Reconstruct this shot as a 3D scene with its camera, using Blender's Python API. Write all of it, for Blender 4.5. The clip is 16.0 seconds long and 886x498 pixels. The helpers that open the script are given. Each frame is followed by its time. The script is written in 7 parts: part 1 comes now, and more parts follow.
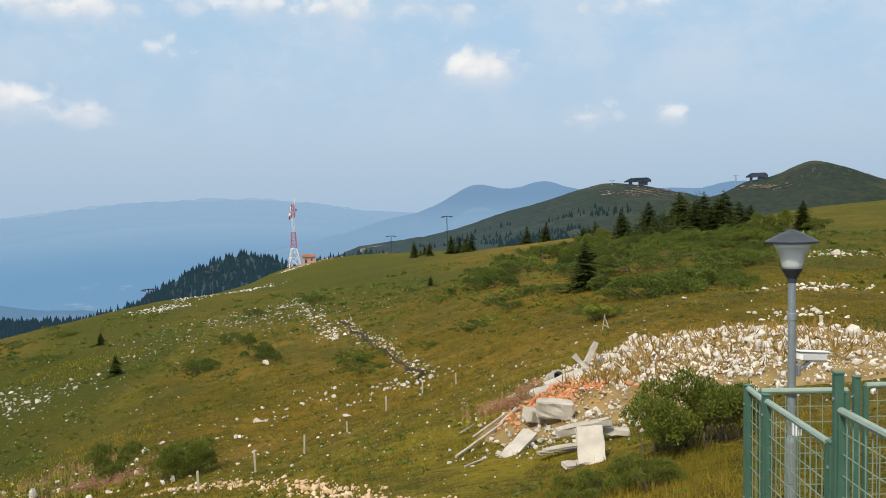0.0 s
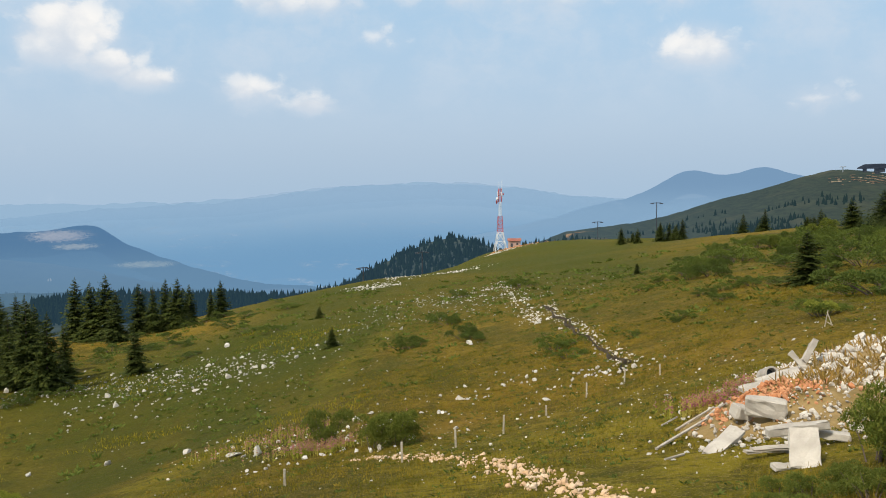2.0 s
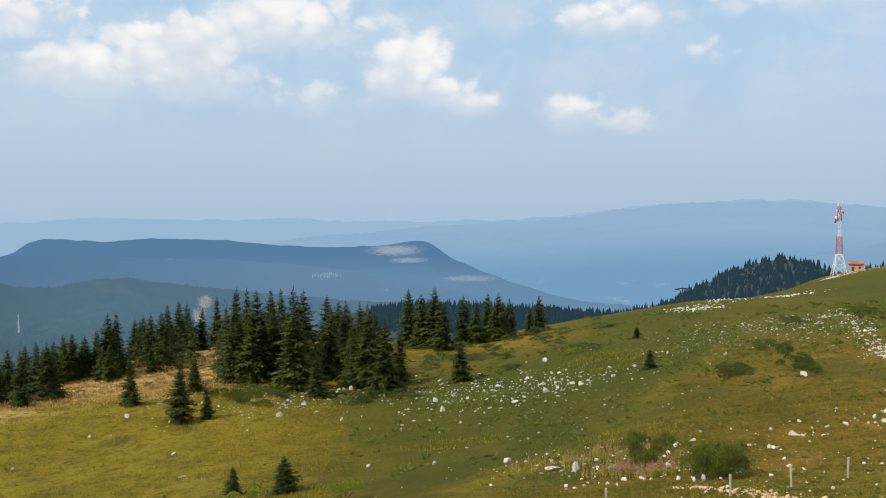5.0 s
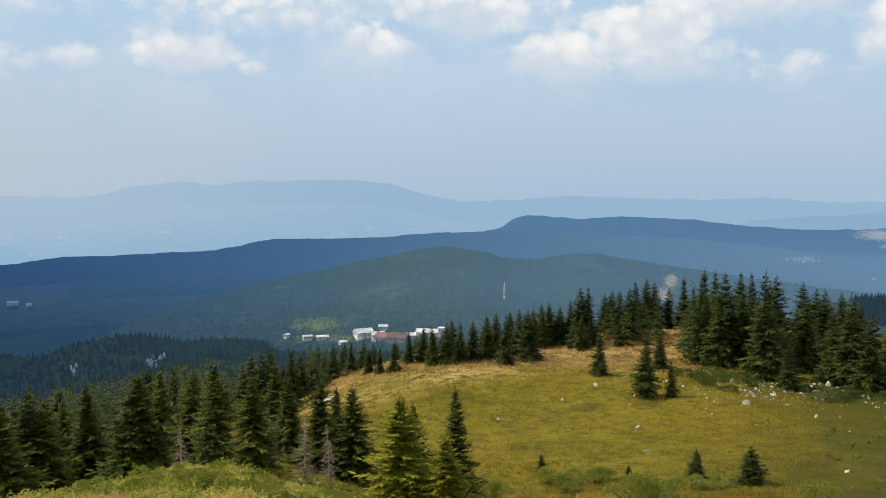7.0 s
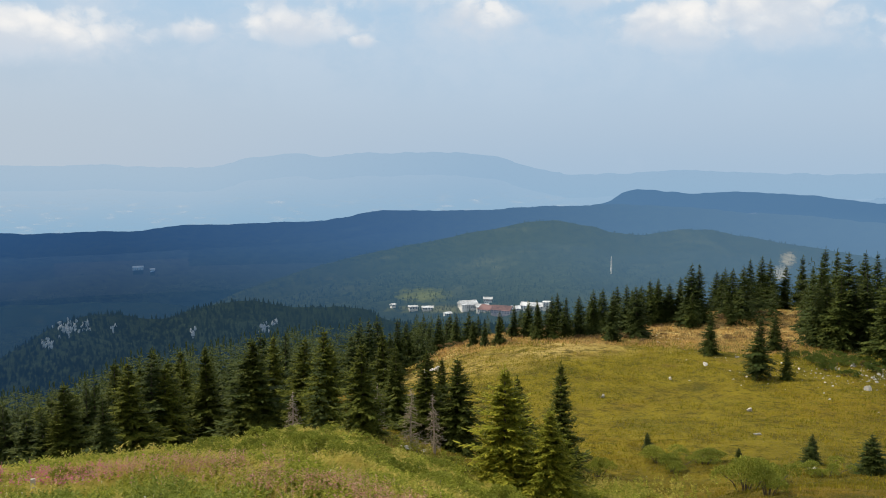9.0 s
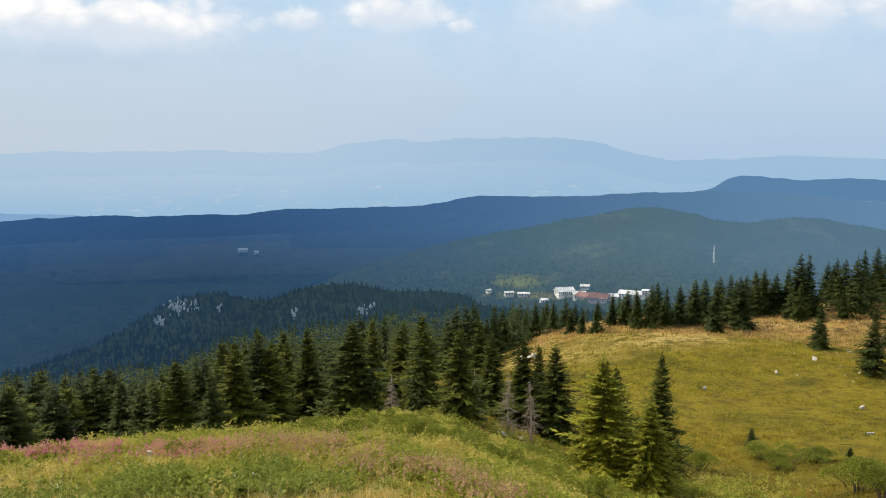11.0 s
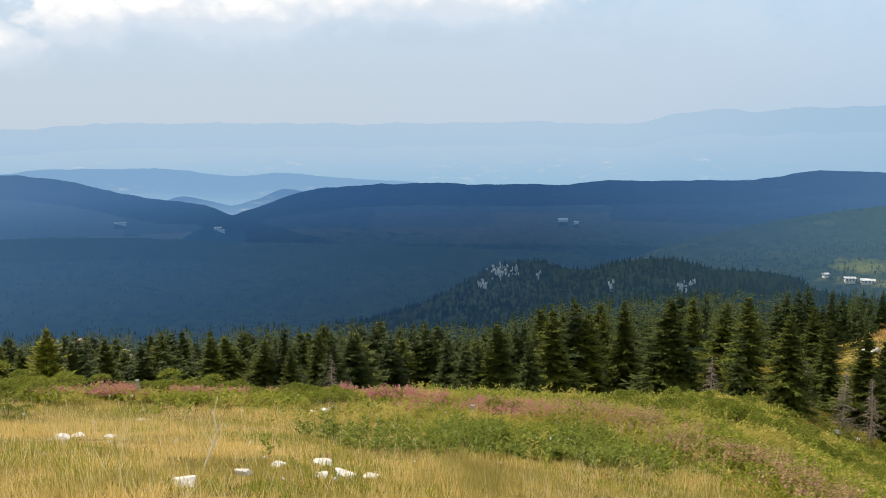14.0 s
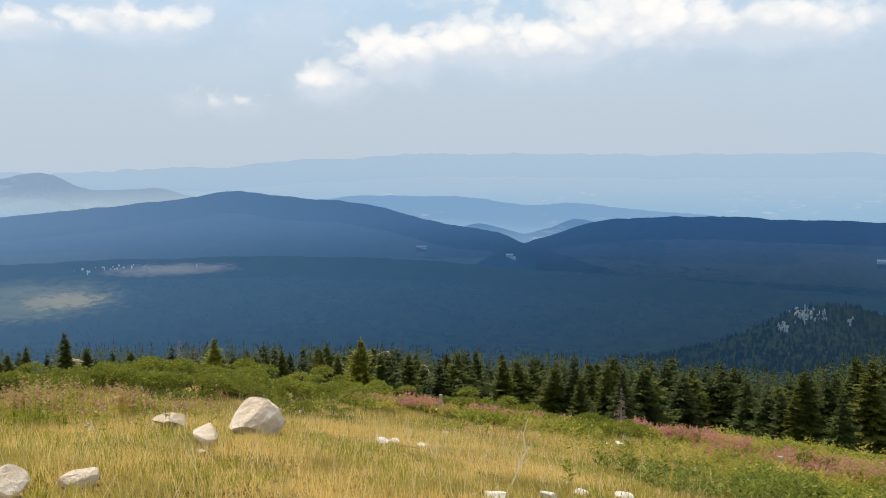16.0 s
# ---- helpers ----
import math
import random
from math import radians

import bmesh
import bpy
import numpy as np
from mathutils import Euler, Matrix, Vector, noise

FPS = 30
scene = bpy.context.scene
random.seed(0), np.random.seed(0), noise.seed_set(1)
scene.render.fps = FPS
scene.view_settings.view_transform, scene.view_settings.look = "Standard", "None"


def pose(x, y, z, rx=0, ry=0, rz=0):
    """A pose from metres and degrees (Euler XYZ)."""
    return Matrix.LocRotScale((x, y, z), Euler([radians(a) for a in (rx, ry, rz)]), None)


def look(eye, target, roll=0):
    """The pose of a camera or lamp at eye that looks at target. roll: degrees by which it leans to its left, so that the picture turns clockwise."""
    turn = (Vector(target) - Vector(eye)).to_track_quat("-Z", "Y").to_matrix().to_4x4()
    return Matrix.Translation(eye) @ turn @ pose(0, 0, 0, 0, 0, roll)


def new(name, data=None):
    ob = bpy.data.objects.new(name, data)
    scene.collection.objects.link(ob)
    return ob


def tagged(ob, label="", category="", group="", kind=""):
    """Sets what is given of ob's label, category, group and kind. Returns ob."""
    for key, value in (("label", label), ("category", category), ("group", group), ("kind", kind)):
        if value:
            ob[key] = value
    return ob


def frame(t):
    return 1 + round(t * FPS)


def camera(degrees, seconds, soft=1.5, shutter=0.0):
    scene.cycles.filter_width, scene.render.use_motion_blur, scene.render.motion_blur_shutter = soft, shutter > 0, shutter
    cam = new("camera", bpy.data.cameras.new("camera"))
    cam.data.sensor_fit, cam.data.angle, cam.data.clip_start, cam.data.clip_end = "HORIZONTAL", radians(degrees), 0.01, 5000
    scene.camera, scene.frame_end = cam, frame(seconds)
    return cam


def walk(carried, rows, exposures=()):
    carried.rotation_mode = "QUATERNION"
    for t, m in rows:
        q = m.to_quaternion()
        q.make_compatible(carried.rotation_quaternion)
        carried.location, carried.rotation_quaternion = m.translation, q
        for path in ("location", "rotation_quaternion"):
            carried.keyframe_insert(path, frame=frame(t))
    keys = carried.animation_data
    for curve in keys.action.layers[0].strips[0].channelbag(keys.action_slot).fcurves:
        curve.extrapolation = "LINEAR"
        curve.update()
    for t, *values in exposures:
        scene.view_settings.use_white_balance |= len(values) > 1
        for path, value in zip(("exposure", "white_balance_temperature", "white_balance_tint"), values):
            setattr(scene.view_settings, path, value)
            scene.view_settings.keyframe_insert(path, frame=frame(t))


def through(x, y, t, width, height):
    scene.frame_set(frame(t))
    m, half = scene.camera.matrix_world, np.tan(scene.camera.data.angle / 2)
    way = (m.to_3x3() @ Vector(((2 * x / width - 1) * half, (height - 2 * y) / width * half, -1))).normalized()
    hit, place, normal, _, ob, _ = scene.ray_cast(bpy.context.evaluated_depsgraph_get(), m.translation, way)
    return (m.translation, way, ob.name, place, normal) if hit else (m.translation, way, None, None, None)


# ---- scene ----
cam = camera(55.25, 16.0, soft=1.0)
# seconds, eye (x, y, z), yaw, pitch, roll
ROWS = [
    (0.0, -0.000, -0.000, 0.000, 0.00, -3.29, -1.15),
    (0.5, -0.003, -0.002, -0.000, 1.22, -3.31, -0.54),
    (1.0, 0.034, 0.015, 0.005, 6.08, -3.82, -0.63),
    (1.5, 0.020, 0.018, -0.002, 9.93, -3.89, -0.45),
    (2.0, 0.069, 0.011, -0.040, 13.89, -4.10, -0.53),
    (2.5, 0.072, 0.064, -0.053, 23.05, -3.37, -0.91),
    (3.0, 0.007, 0.013, -0.008, 28.00, -2.99, -0.19),
    (3.2, -0.003, 0.001, -0.017, 29.26, -2.78, -0.34),
    (5.3, -0.203, -0.131, -0.039, 38.17, -2.63, -0.68),
    (5.5, -0.218, -0.138, -0.041, 41.19, -2.46, -0.53),
    (6.0, -0.278, -0.157, -0.032, 48.51, -3.24, -0.78),
    (6.5, -0.325, -0.185, -0.024, 57.48, -4.25, -0.56),
    (7.0, -0.371, -0.244, -0.009, 66.01, -3.81, -0.37),
    (7.5, -0.379, -0.273, -0.009, 70.04, -4.37, 0.16),
    (8.0, -0.404, -0.307, -0.004, 71.95, -4.61, 0.12),
    (8.5, -0.420, -0.323, -0.008, 72.32, -4.96, -0.77),
    (8.7, -0.418, -0.327, -0.007, 72.61, -5.29, -0.43),
    (10.8, -0.472, -0.457, 0.039, 76.40, -7.42, 0.71),
    (11.0, -0.481, -0.464, 0.039, 79.73, -6.60, -0.02),
    (11.5, -0.482, -0.489, 0.015, 86.58, -6.50, 0.08),
    (12.0, -0.477, -0.483, -0.009, 90.26, -7.09, 0.12),
    (12.5, -0.514, -0.490, 0.009, 93.08, -8.84, -0.46),
    (13.0, -0.554, -0.533, -0.006, 97.14, -8.59, -0.63),
    (13.5, -0.565, -0.546, -0.003, 98.07, -8.81, -0.53),
    (14.0, -0.555, -0.590, 0.014, 101.25, -8.50, -0.19),
    (14.5, -0.551, -0.631, 0.022, 109.29, -6.89, -0.16),
    (15.0, -0.454, -0.662, 0.012, 115.84, -6.46, -0.65),
    (15.5, -0.392, -0.785, 0.082, 118.80, -6.01, 0.50),
    (16.0, -0.270, -0.907, 0.030, 120.76, -6.41, -0.08),
]
walk(cam, [(t, pose(x, y, z, 90 + pitch, 0, yaw) @ pose(0, 0, 0, 0, 0, roll)) for t, x, y, z, yaw, pitch, roll in ROWS],
     [(0.0, -0.03), (5.5, 0.0), (8.5, -0.08), (11.0, 0.12), (14.0, 0.14), (15.0, 0.1), (15.5, -0.03), (16.0, 0.05)])
# ---------------------------------------------------------------- sky, sun
SUN_BEARING, SUN_HEIGHT = 148.0, 50.0  # degrees to the left of the y axis; above the horizon


def to_dir(bearing, height):
    a, e = radians(bearing), radians(height)
    return Vector((-math.sin(a) * math.cos(e), math.cos(a) * math.cos(e), math.sin(e)))


sun = new("sun", bpy.data.lights.new("sun", "SUN"))
sun.data.energy, sun.data.angle, sun.data.color = 4.8, radians(0.6), (1.0, 0.91, 0.75)
sun.matrix_world = look(to_dir(SUN_BEARING, SUN_HEIGHT) * 60, (0, 0, 0))

world = bpy.data.worlds.new("summer_sky")
scene.world = world
world.use_nodes = True


class Net:
    """Short hand for node trees."""

    def __init__(self, tree):
        self.tree = tree

    def node(self, kind):
        return self.tree.nodes.new(kind)

    def put(self, socket, value):
        if isinstance(value, bpy.types.NodeSocket):
            self.tree.links.new(value, socket)
        elif value is not None:
            socket.default_value = value

    def math(self, op, a, b=None, c=None, clamp=False):
        n = self.node("ShaderNodeMath")
        n.operation, n.use_clamp = op, clamp
        for s, v in zip(n.inputs, (a, b, c)):
            self.put(s, v)
        return n.outputs[0]

    def mix(self, k, a, b, mode="MIX"):
        n = self.node("ShaderNodeMix")
        n.data_type, n.blend_type = "RGBA", mode
        self.put(n.inputs[0], k)
        for s, v in ((n.inputs[6], a), (n.inputs[7], b)):
            self.put(s, (*v, 1) if isinstance(v, tuple) and len(v) == 3 else v)
        return n.outputs[2]

    def noise(self, vector, scale, detail=4.0, rough=0.55, out=0):
        n = self.node("ShaderNodeTexNoise")
        self.put(n.inputs["Vector"], vector)
        n.inputs["Scale"].default_value, n.inputs["Detail"].default_value, n.inputs["Roughness"].default_value = scale, detail, rough
        return n.outputs[out]

    def ramp(self, value, lo, hi):
        n = self.node("ShaderNodeMapRange")
        n.interpolation_type = "SMOOTHSTEP"
        self.put(n.inputs[0], value)
        n.inputs[1].default_value, n.inputs[2].default_value = lo, hi
        return n.outputs[0]


# Clouds: bearing, height, half width, half height (degrees), density
CLOUDS = [
    (-2.6, 8.7, 2.9, 1.7, 1.0), (26.0, 6.2, 2.6, 1.3, 0.8), (22.8, 5.6, 2.0, 0.9, 0.75), (23.5, 12.4, 5.0, 1.7, 0.9), (8.0, 12.6, 12.0, 1.5, 0.62), (17.4, 9.7, 2.6, 1.2, 0.5), (-13.5, 12.2, 6.0, 1.2, 0.5), (-10.0, 5.4, 2.8, 1.0, 0.55), (-15.3, 5.2, 1.3, 0.8, 0.6), (-24.0, 12.0, 3.0, 1.0, 0.5),
    (37.2, 9.6, 3.6, 2.5, 1.15), (32.9, 7.0, 2.2, 0.9, 0.95), (35.2, 8.0, 2.4, 1.5, 1.0), (44.0, 7.6, 4.6, 1.4, 0.62), (26.2, 6.6, 2.0, 1.0, 0.8), (52.3, 9.9, 5.0, 3.0, 1.2), (45.5, 12.4, 7.0, 2.3, 0.85), (57.5, 8.9, 5.0, 1.9, 1.1),
    (63.0, 12.4, 8.0, 2.6, 0.9), (70.4, 9.6, 3.2, 1.7, 1.0), (83.2, 8.9, 4.4, 1.4, 0.95), (88.8, 8.5, 2.0, 0.9, 0.8), (78.6, 8.1, 1.0, 0.6, 0.8), (77.0, 12.0, 12.0, 2.2, 0.7), (99.5, 7.8, 6.5, 1.8, 1.15), (97.0, 12.0, 9.0, 2.2, 0.75),
    (107.5, 8.5, 6.0, 2.5, 1.25), (113.0, 7.1, 5.2, 1.9, 1.2), (118.4, 7.0, 4.6, 1.8, 1.25), (123.8, 6.5, 3.8, 1.8, 1.25), (128.2, 4.6, 3.0, 1.3, 1.05), (121.0, 10.6, 8.0, 1.6, 0.6), (135.5, 3.4, 4.0, 1.0, 0.55), (140.6, 8.1, 6.0, 1.3, 0.95), (147.0, 7.6, 4.0, 1.2, 0.9),
]
net = Net(world.node_tree)
back = world.node_tree.nodes["Background"]
sky = net.node("ShaderNodeTexSky")
sky.sky_type, sky.sun_disc, sky.sun_elevation, sky.sun_rotation = "NISHITA", False, radians(SUN_HEIGHT), radians(-SUN_BEARING)
sky.air_density, sky.dust_density, sky.altitude = 1.0, 2.0, 1800
coord = net.node("ShaderNodeTexCoord").outputs["Generated"]
xyz = net.node("ShaderNodeSeparateXYZ")
net.put(xyz.inputs[0], coord)
sx, sy, sz = xyz.outputs
az = net.math("MULTIPLY", net.math("ARCTAN2", net.math("MULTIPLY", sx, -1.0), sy), 180 / math.pi)
el = net.math("MULTIPLY", net.math("ARCSINE", sz), 180 / math.pi)
cover, mass, lean = None, 0.001, 0.0
for a, e, w, h, k in CLOUDS:
    da = net.math("MULTIPLY", net.math("SUBTRACT", az, a), 1 / w)
    de = net.math("MULTIPLY", net.math("SUBTRACT", el, e), 1 / h)
    g = net.math("MULTIPLY", net.math("EXPONENT", net.math("MULTIPLY", net.math("ADD", net.math("MULTIPLY", da, da), net.math("MULTIPLY", de, de)), -1.0)), k)
    cover = g if cover is None else net.math("MAXIMUM", cover, g)
    mass = net.math("ADD", g, mass)
    lean = net.math("MULTIPLY_ADD", g, de, lean)
rel = net.math("DIVIDE", lean, mass)  # place within the cloud, from its base to its top
# the sky goes on overhead and behind with the same broken cloud
over = net.math("MULTIPLY", net.ramp(el, 13.0, 20.0), 0.7)
cover = net.math("MAXIMUM", cover, over)
flat_sky = net.node("ShaderNodeCombineXYZ")
net.put(flat_sky.inputs[0], net.math("MULTIPLY", az, 0.1))
net.put(flat_sky.inputs[1], net.math("MULTIPLY", el, 0.13))
swirl = net.noise(flat_sky.outputs[0], 2.6, 4.0, 0.6, 1)
bent = net.node("ShaderNodeVectorMath")
bent.operation = "MULTIPLY_ADD"
net.put(bent.inputs[0], swirl)
bent.inputs[1].default_value = (0.22, 0.22, 0.22)
net.put(bent.inputs[2], flat_sky.outputs[0])
big, crisp = net.noise(bent.outputs[0], 3.0, 6.0, 0.58), net.noise(bent.outputs[0], 11.0, 8.0, 0.6)
cells = net.node("ShaderNodeTexVoronoi")
cells.feature = "SMOOTH_F1"
net.put(cells.inputs["Vector"], bent.outputs[0])
cells.inputs["Scale"].default_value, cells.inputs["Smoothness"].default_value = 6.5, 0.35
billow = net.math("SUBTRACT", 0.62, cells.outputs["Distance"])
puff = net.math("ADD", net.math("ADD", net.math("MULTIPLY", net.math("SUBTRACT", big, 0.5), 1.7), net.math("MULTIPLY", net.math("SUBTRACT", crisp, 0.5), 0.75)), net.math("MULTIPLY", billow, 0.75))
wisp = net.noise(bent.outputs[0], 1.5, 6.0, 0.62)
body = net.math("ADD", cover, puff)
rise = net.math("ADD", rel, net.math("MULTIPLY", net.math("SUBTRACT", crisp, 0.5), 1.1))
thick = net.math("MULTIPLY_ADD", net.ramp(rise, -0.85, 0.25), 0.6, 0.4)  # bases thin out into the haze
cloud = net.math("MULTIPLY", net.math("MULTIPLY", net.ramp(body, 0.36, 0.90), net.math("MULTIPLY", thick, net.ramp(cover, 0.06, 0.3))), net.math("MULTIPLY_ADD", net.ramp(cover, 0.3, 0.95), 0.5, 0.45))
soft = net.math("MULTIPLY", net.ramp(net.math("MULTIPLY_ADD", net.math("SUBTRACT", big, 0.5), 0.9, cover), 0.08, 0.85), 0.62)
veil = net.math("MAXIMUM", soft, net.math("MULTIPLY", net.ramp(wisp, 0.36, 0.68), net.math("MULTIPLY", net.ramp(el, 2.0, 11.0), 0.55)))
# cloud tops are warm white, bases greyer
grey = net.math("MULTIPLY_ADD", net.math("SUBTRACT", big, 0.5), -1.6, net.math("MULTIPLY_ADD", net.math("SUBTRACT", cells.outputs["Distance"], 0.35), -0.9, rel))
white = net.mix(net.ramp(grey, -0.75, 0.45), (0.66, 0.72, 0.80), (1.0, 0.975, 0.94))
haze = net.ramp(el, 16.0, -1.0)
blue = net.mix(0.72, net.mix(1.0, sky.outputs[0], (0.10, 0.10, 0.10), "MULTIPLY"), (0.50, 0.74, 0.95))
clear = net.mix(net.math("MULTIPLY", haze, 0.93), blue, (0.47, 0.57, 0.70))
clear = net.mix(net.math("MULTIPLY", net.math("MULTIPLY", net.ramp(az, 62.0, 112.0), haze), 0.6), clear, (0.55, 0.60, 0.645))  # whiter towards the sun
low = net.ramp(el, 5.0, -1.5)
clear = net.mix(net.math("MULTIPLY", low, net.math("MULTIPLY_ADD", net.ramp(az, 58.0, 100.0), -0.5, 0.65)), clear, (0.36, 0.52, 0.69))
shown = net.mix(veil, clear, (0.66, 0.73, 0.82))
shown = net.mix(cloud, shown, white)
net.put(back.inputs[0], shown)
back.inputs[1].default_value = 1.0
# ---------------------------------------------------------------- lie of the land
# The eye of the first moment is the origin; heights are metres above or below it.
RADII = [6, 12, 20, 36, 65, 120, 210, 400]
PROFILES = {  # bearing (degrees to the left of the y axis): height of the ground at those radii
    -25: (-2.9, -3.5, -4.1, -5.0, -5.2, -5.4, -8.0, -6.0),
    -10: (-3.2, -4.3, -5.4, -6.2, -6.6, -7.0, -10.5, -25.0),
    10: (-3.4, -5.0, -6.8, -10.0, -11.8, -14.2, -19.0, -28.8),
    20: (-3.5, -5.3, -7.2, -10.7, -14.0, -16.8, -23.5, -60.0),
    35: (-3.5, -5.4, -7.6, -12.4, -18.3, -22.5, -33.0, -75.0),
    50: (-3.6, -5.7, -8.4, -13.6, -19.5, -23.6, -33.0, -90.0),
    67: (-3.7, -6.0, -9.0, -15.0, -21.0, -27.0, -48.0, -110.0),
    80: (-3.8, -6.0, -8.4, -12.3, -19.8, -36.0, -65.0, -120.0),
    97: (-3.8, -5.6, -7.9, -12.1, -23.0, -40.0, -70.0, -125.0),
    118: (-3.4, -4.9, -7.0, -11.25, -22.0, -38.0, -68.0, -120.0),
    145: (-3.0, -3.9, -5.6, -9.2, -18.0, -33.0, -60.0, -110.0),
    240: (-2.6, -3.0, -3.4, -4.0, -5.0, -7.0, -10.0, -15.0),
}


def hermite(x, xs, ys):
    """A smooth curve through (xs, ys); ys may have further columns."""
    xs, ys = np.asarray(xs, float), np.asarray(ys, float)
    step = np.diff(xs)
    slope = np.diff(ys, axis=0) / step.reshape(-1, *[1] * (ys.ndim - 1))
    m = np.concatenate([slope[:1], (slope[1:] + slope[:-1]) / 2, slope[-1:]])
    i = np.clip(np.searchsorted(xs, x) - 1, 0, len(xs) - 2)
    shape = (-1,) + (1,) * (ys.ndim - 1)
    h = step[i].reshape(shape)
    u = ((x - xs[i]) / step[i]).reshape(shape)
    return ((2 * u ** 3 - 3 * u ** 2 + 1) * ys[i] + (u ** 3 - 2 * u ** 2 + u) * h * m[i]
            + (3 * u ** 2 - 2 * u ** 3) * ys[i + 1] + (u ** 3 - u ** 2) * h * m[i + 1])


def lattice(ix, iy, seed):
    h = (ix.astype(np.int64) * 374761393 + iy.astype(np.int64) * 668265263 + seed * 974634721) & 0x7FFFFFFF
    h = ((h ^ (h >> 13)) * 1274126177) & 0x7FFFFFFF
    return ((h ^ (h >> 16)) & 0xFFFF) / 65535.0


def wave(x, y, seed=0):
    """Value noise, 0 to 1, with cells one unit wide."""
    x, y = np.asarray(x, float), np.asarray(y, float)
    ix, iy = np.floor(x), np.floor(y)
    u, v = x - ix, y - iy
    u, v = u * u * (3 - 2 * u), v * v * (3 - 2 * v)
    a, b = lattice(ix, iy, seed), lattice(ix + 1, iy, seed)
    c, d = lattice(ix, iy + 1, seed), lattice(ix + 1, iy + 1, seed)
    return (a * (1 - u) + b * u) * (1 - v) + (c * (1 - u) + d * u) * v


_bear = np.array(sorted(PROFILES), float)
_cols = np.array([PROFILES[b] for b in sorted(PROFILES)], float)
_bear3 = np.concatenate([_bear[-3:] - 360, _bear, _bear[:3] + 360])
_cols3 = np.concatenate([_cols[-3:], _cols, _cols[:3]])
GRID_A = np.arange(-180.0, 180.5, 0.5)
GRID_R = np.log(np.geomspace(1.0, 400.0, 220))
_table = hermite(np.where(GRID_A < -60, GRID_A + 360, GRID_A), _bear3, _cols3)
_lr = np.log([2.0] + RADII)
_table = np.concatenate([_table[:, :1] * 0 - 2.5, _table], axis=1)
LAND = hermite(GRID_R, _lr, _table.T).T  # bearing x radius
FAR_R = np.log([400.0, 700.0, 1100.0, 1700.0, 2600.0, 4900.0])
FAR_Z = [None, -200.0, -290.0, -390.0, -500.0, -700.0]


def land(x, y):
    """Height of the ground."""
    x, y = np.asarray(x, float), np.asarray(y, float)
    r = np.maximum(np.hypot(x, y), 1.0)
    a = np.degrees(np.arctan2(-x, y))
    lr = np.log(r)
    fa = np.clip((a + 180) / 0.5, 0, len(GRID_A) - 1.001)
    fr = np.clip((lr - GRID_R[0]) / (GRID_R[1] - GRID_R[0]), 0, len(GRID_R) - 1.001)
    i, j = fa.astype(int), fr.astype(int)
    u, v = fa - i, fr - j
    z = (LAND[i, j] * (1 - u) + LAND[i + 1, j] * u) * (1 - v) + (LAND[i, j + 1] * (1 - u) + LAND[i + 1, j + 1] * u) * v
    far = np.interp(lr, FAR_R[1:], FAR_Z[1:])
    k = np.clip((lr - FAR_R[0]) / (FAR_R[1] - FAR_R[0]), 0, 1)
    z = np.where(r > 400, z * (1 - k) + far * k, z)
    # the knoll under the clump of spruces, and a dry hump beside it
    z = z + 2.6 * np.exp(-((x + 112) ** 2 + (y - 84) ** 2) / 420.0)
    z = z + 5.0 * np.exp(-((x + 114) ** 2 + (y - 30) ** 2) / 700.0)
    soft = np.clip((r - 6) / 20, 0, 1)
    z = z + soft * ((wave(x / 14, y / 14, 3) - 0.5) * 0.7 + (wave(x / 5, y / 5, 4) - 0.5) * 0.22 + (wave(x / 1.6, y / 1.6, 5) - 0.5) * 0.09)
    z = z + np.clip((r - 60) / 200, 0, 1) * (wave(x / 40, y / 40, 6) - 0.5) * 2.5
    return z
# ---------------------------------------------------------------- materials
def lin(r, g, b):
    """Linear colour from 0..255 values."""
    return tuple(((c / 255 + 0.055) / 1.055) ** 2.4 if c > 10 else c / 255 / 12.92 for c in (r, g, b))


def material(name):
    m = bpy.data.materials.new(name)
    m.use_nodes = True
    return m, Net(m.node_tree), m.node_tree.nodes["Principled BSDF"]


def bump(net, bsdf, height, strength=0.4, distance=0.05):
    n = net.node("ShaderNodeBump")
    net.put(n.inputs["Height"], height)
    n.inputs["Strength"].default_value, n.inputs["Distance"].default_value = strength, distance
    net.put(bsdf.inputs["Normal"], n.outputs[0])


def place(net):
    return net.node("ShaderNodeNewGeometry").outputs["Position"]


def island(net):
    return net.node("ShaderNodeNewGeometry").outputs["Random Per Island"]


def local(net):
    return net.node("ShaderNodeTexCoord").outputs["Object"]


def surface(name, a, b, scale=3.0, fine=30.0, rough=0.9, metal=0.0, depth=0.3, distance=0.02, vary=0.0, per_island=0.0, spec=0.3):
    """Two tones mixed by coarse noise, darkened and lightened by fine grain, with relief."""
    m, net, bsdf = material(name)
    v = local(net)
    coarse, grain = net.noise(v, scale, 5), net.noise(v, fine, 4, 0.65)
    col = net.mix(net.ramp(coarse, 0.3, 0.7), a, b)
    col = net.mix(net.math("MULTIPLY", grain, 0.55), col, tuple(c * 0.45 for c in a))
    if vary:
        pick = net.node("ShaderNodeObjectInfo").outputs["Random"]
        col = net.mix(net.math("MULTIPLY", pick, vary), col, tuple(min(1, c * 1.7) for c in b))
    if per_island:
        col = net.mix(net.math("MULTIPLY", island(net), per_island), col, tuple(min(1, c * 0.45) for c in a))
    net.put(bsdf.inputs["Base Color"], col)
    bsdf.inputs["Roughness"].default_value, bsdf.inputs["Metallic"].default_value = rough, metal
    bsdf.inputs["Specular IOR Level"].default_value = spec
    bump(net, bsdf, net.math("ADD", grain, coarse), depth, distance)
    return m


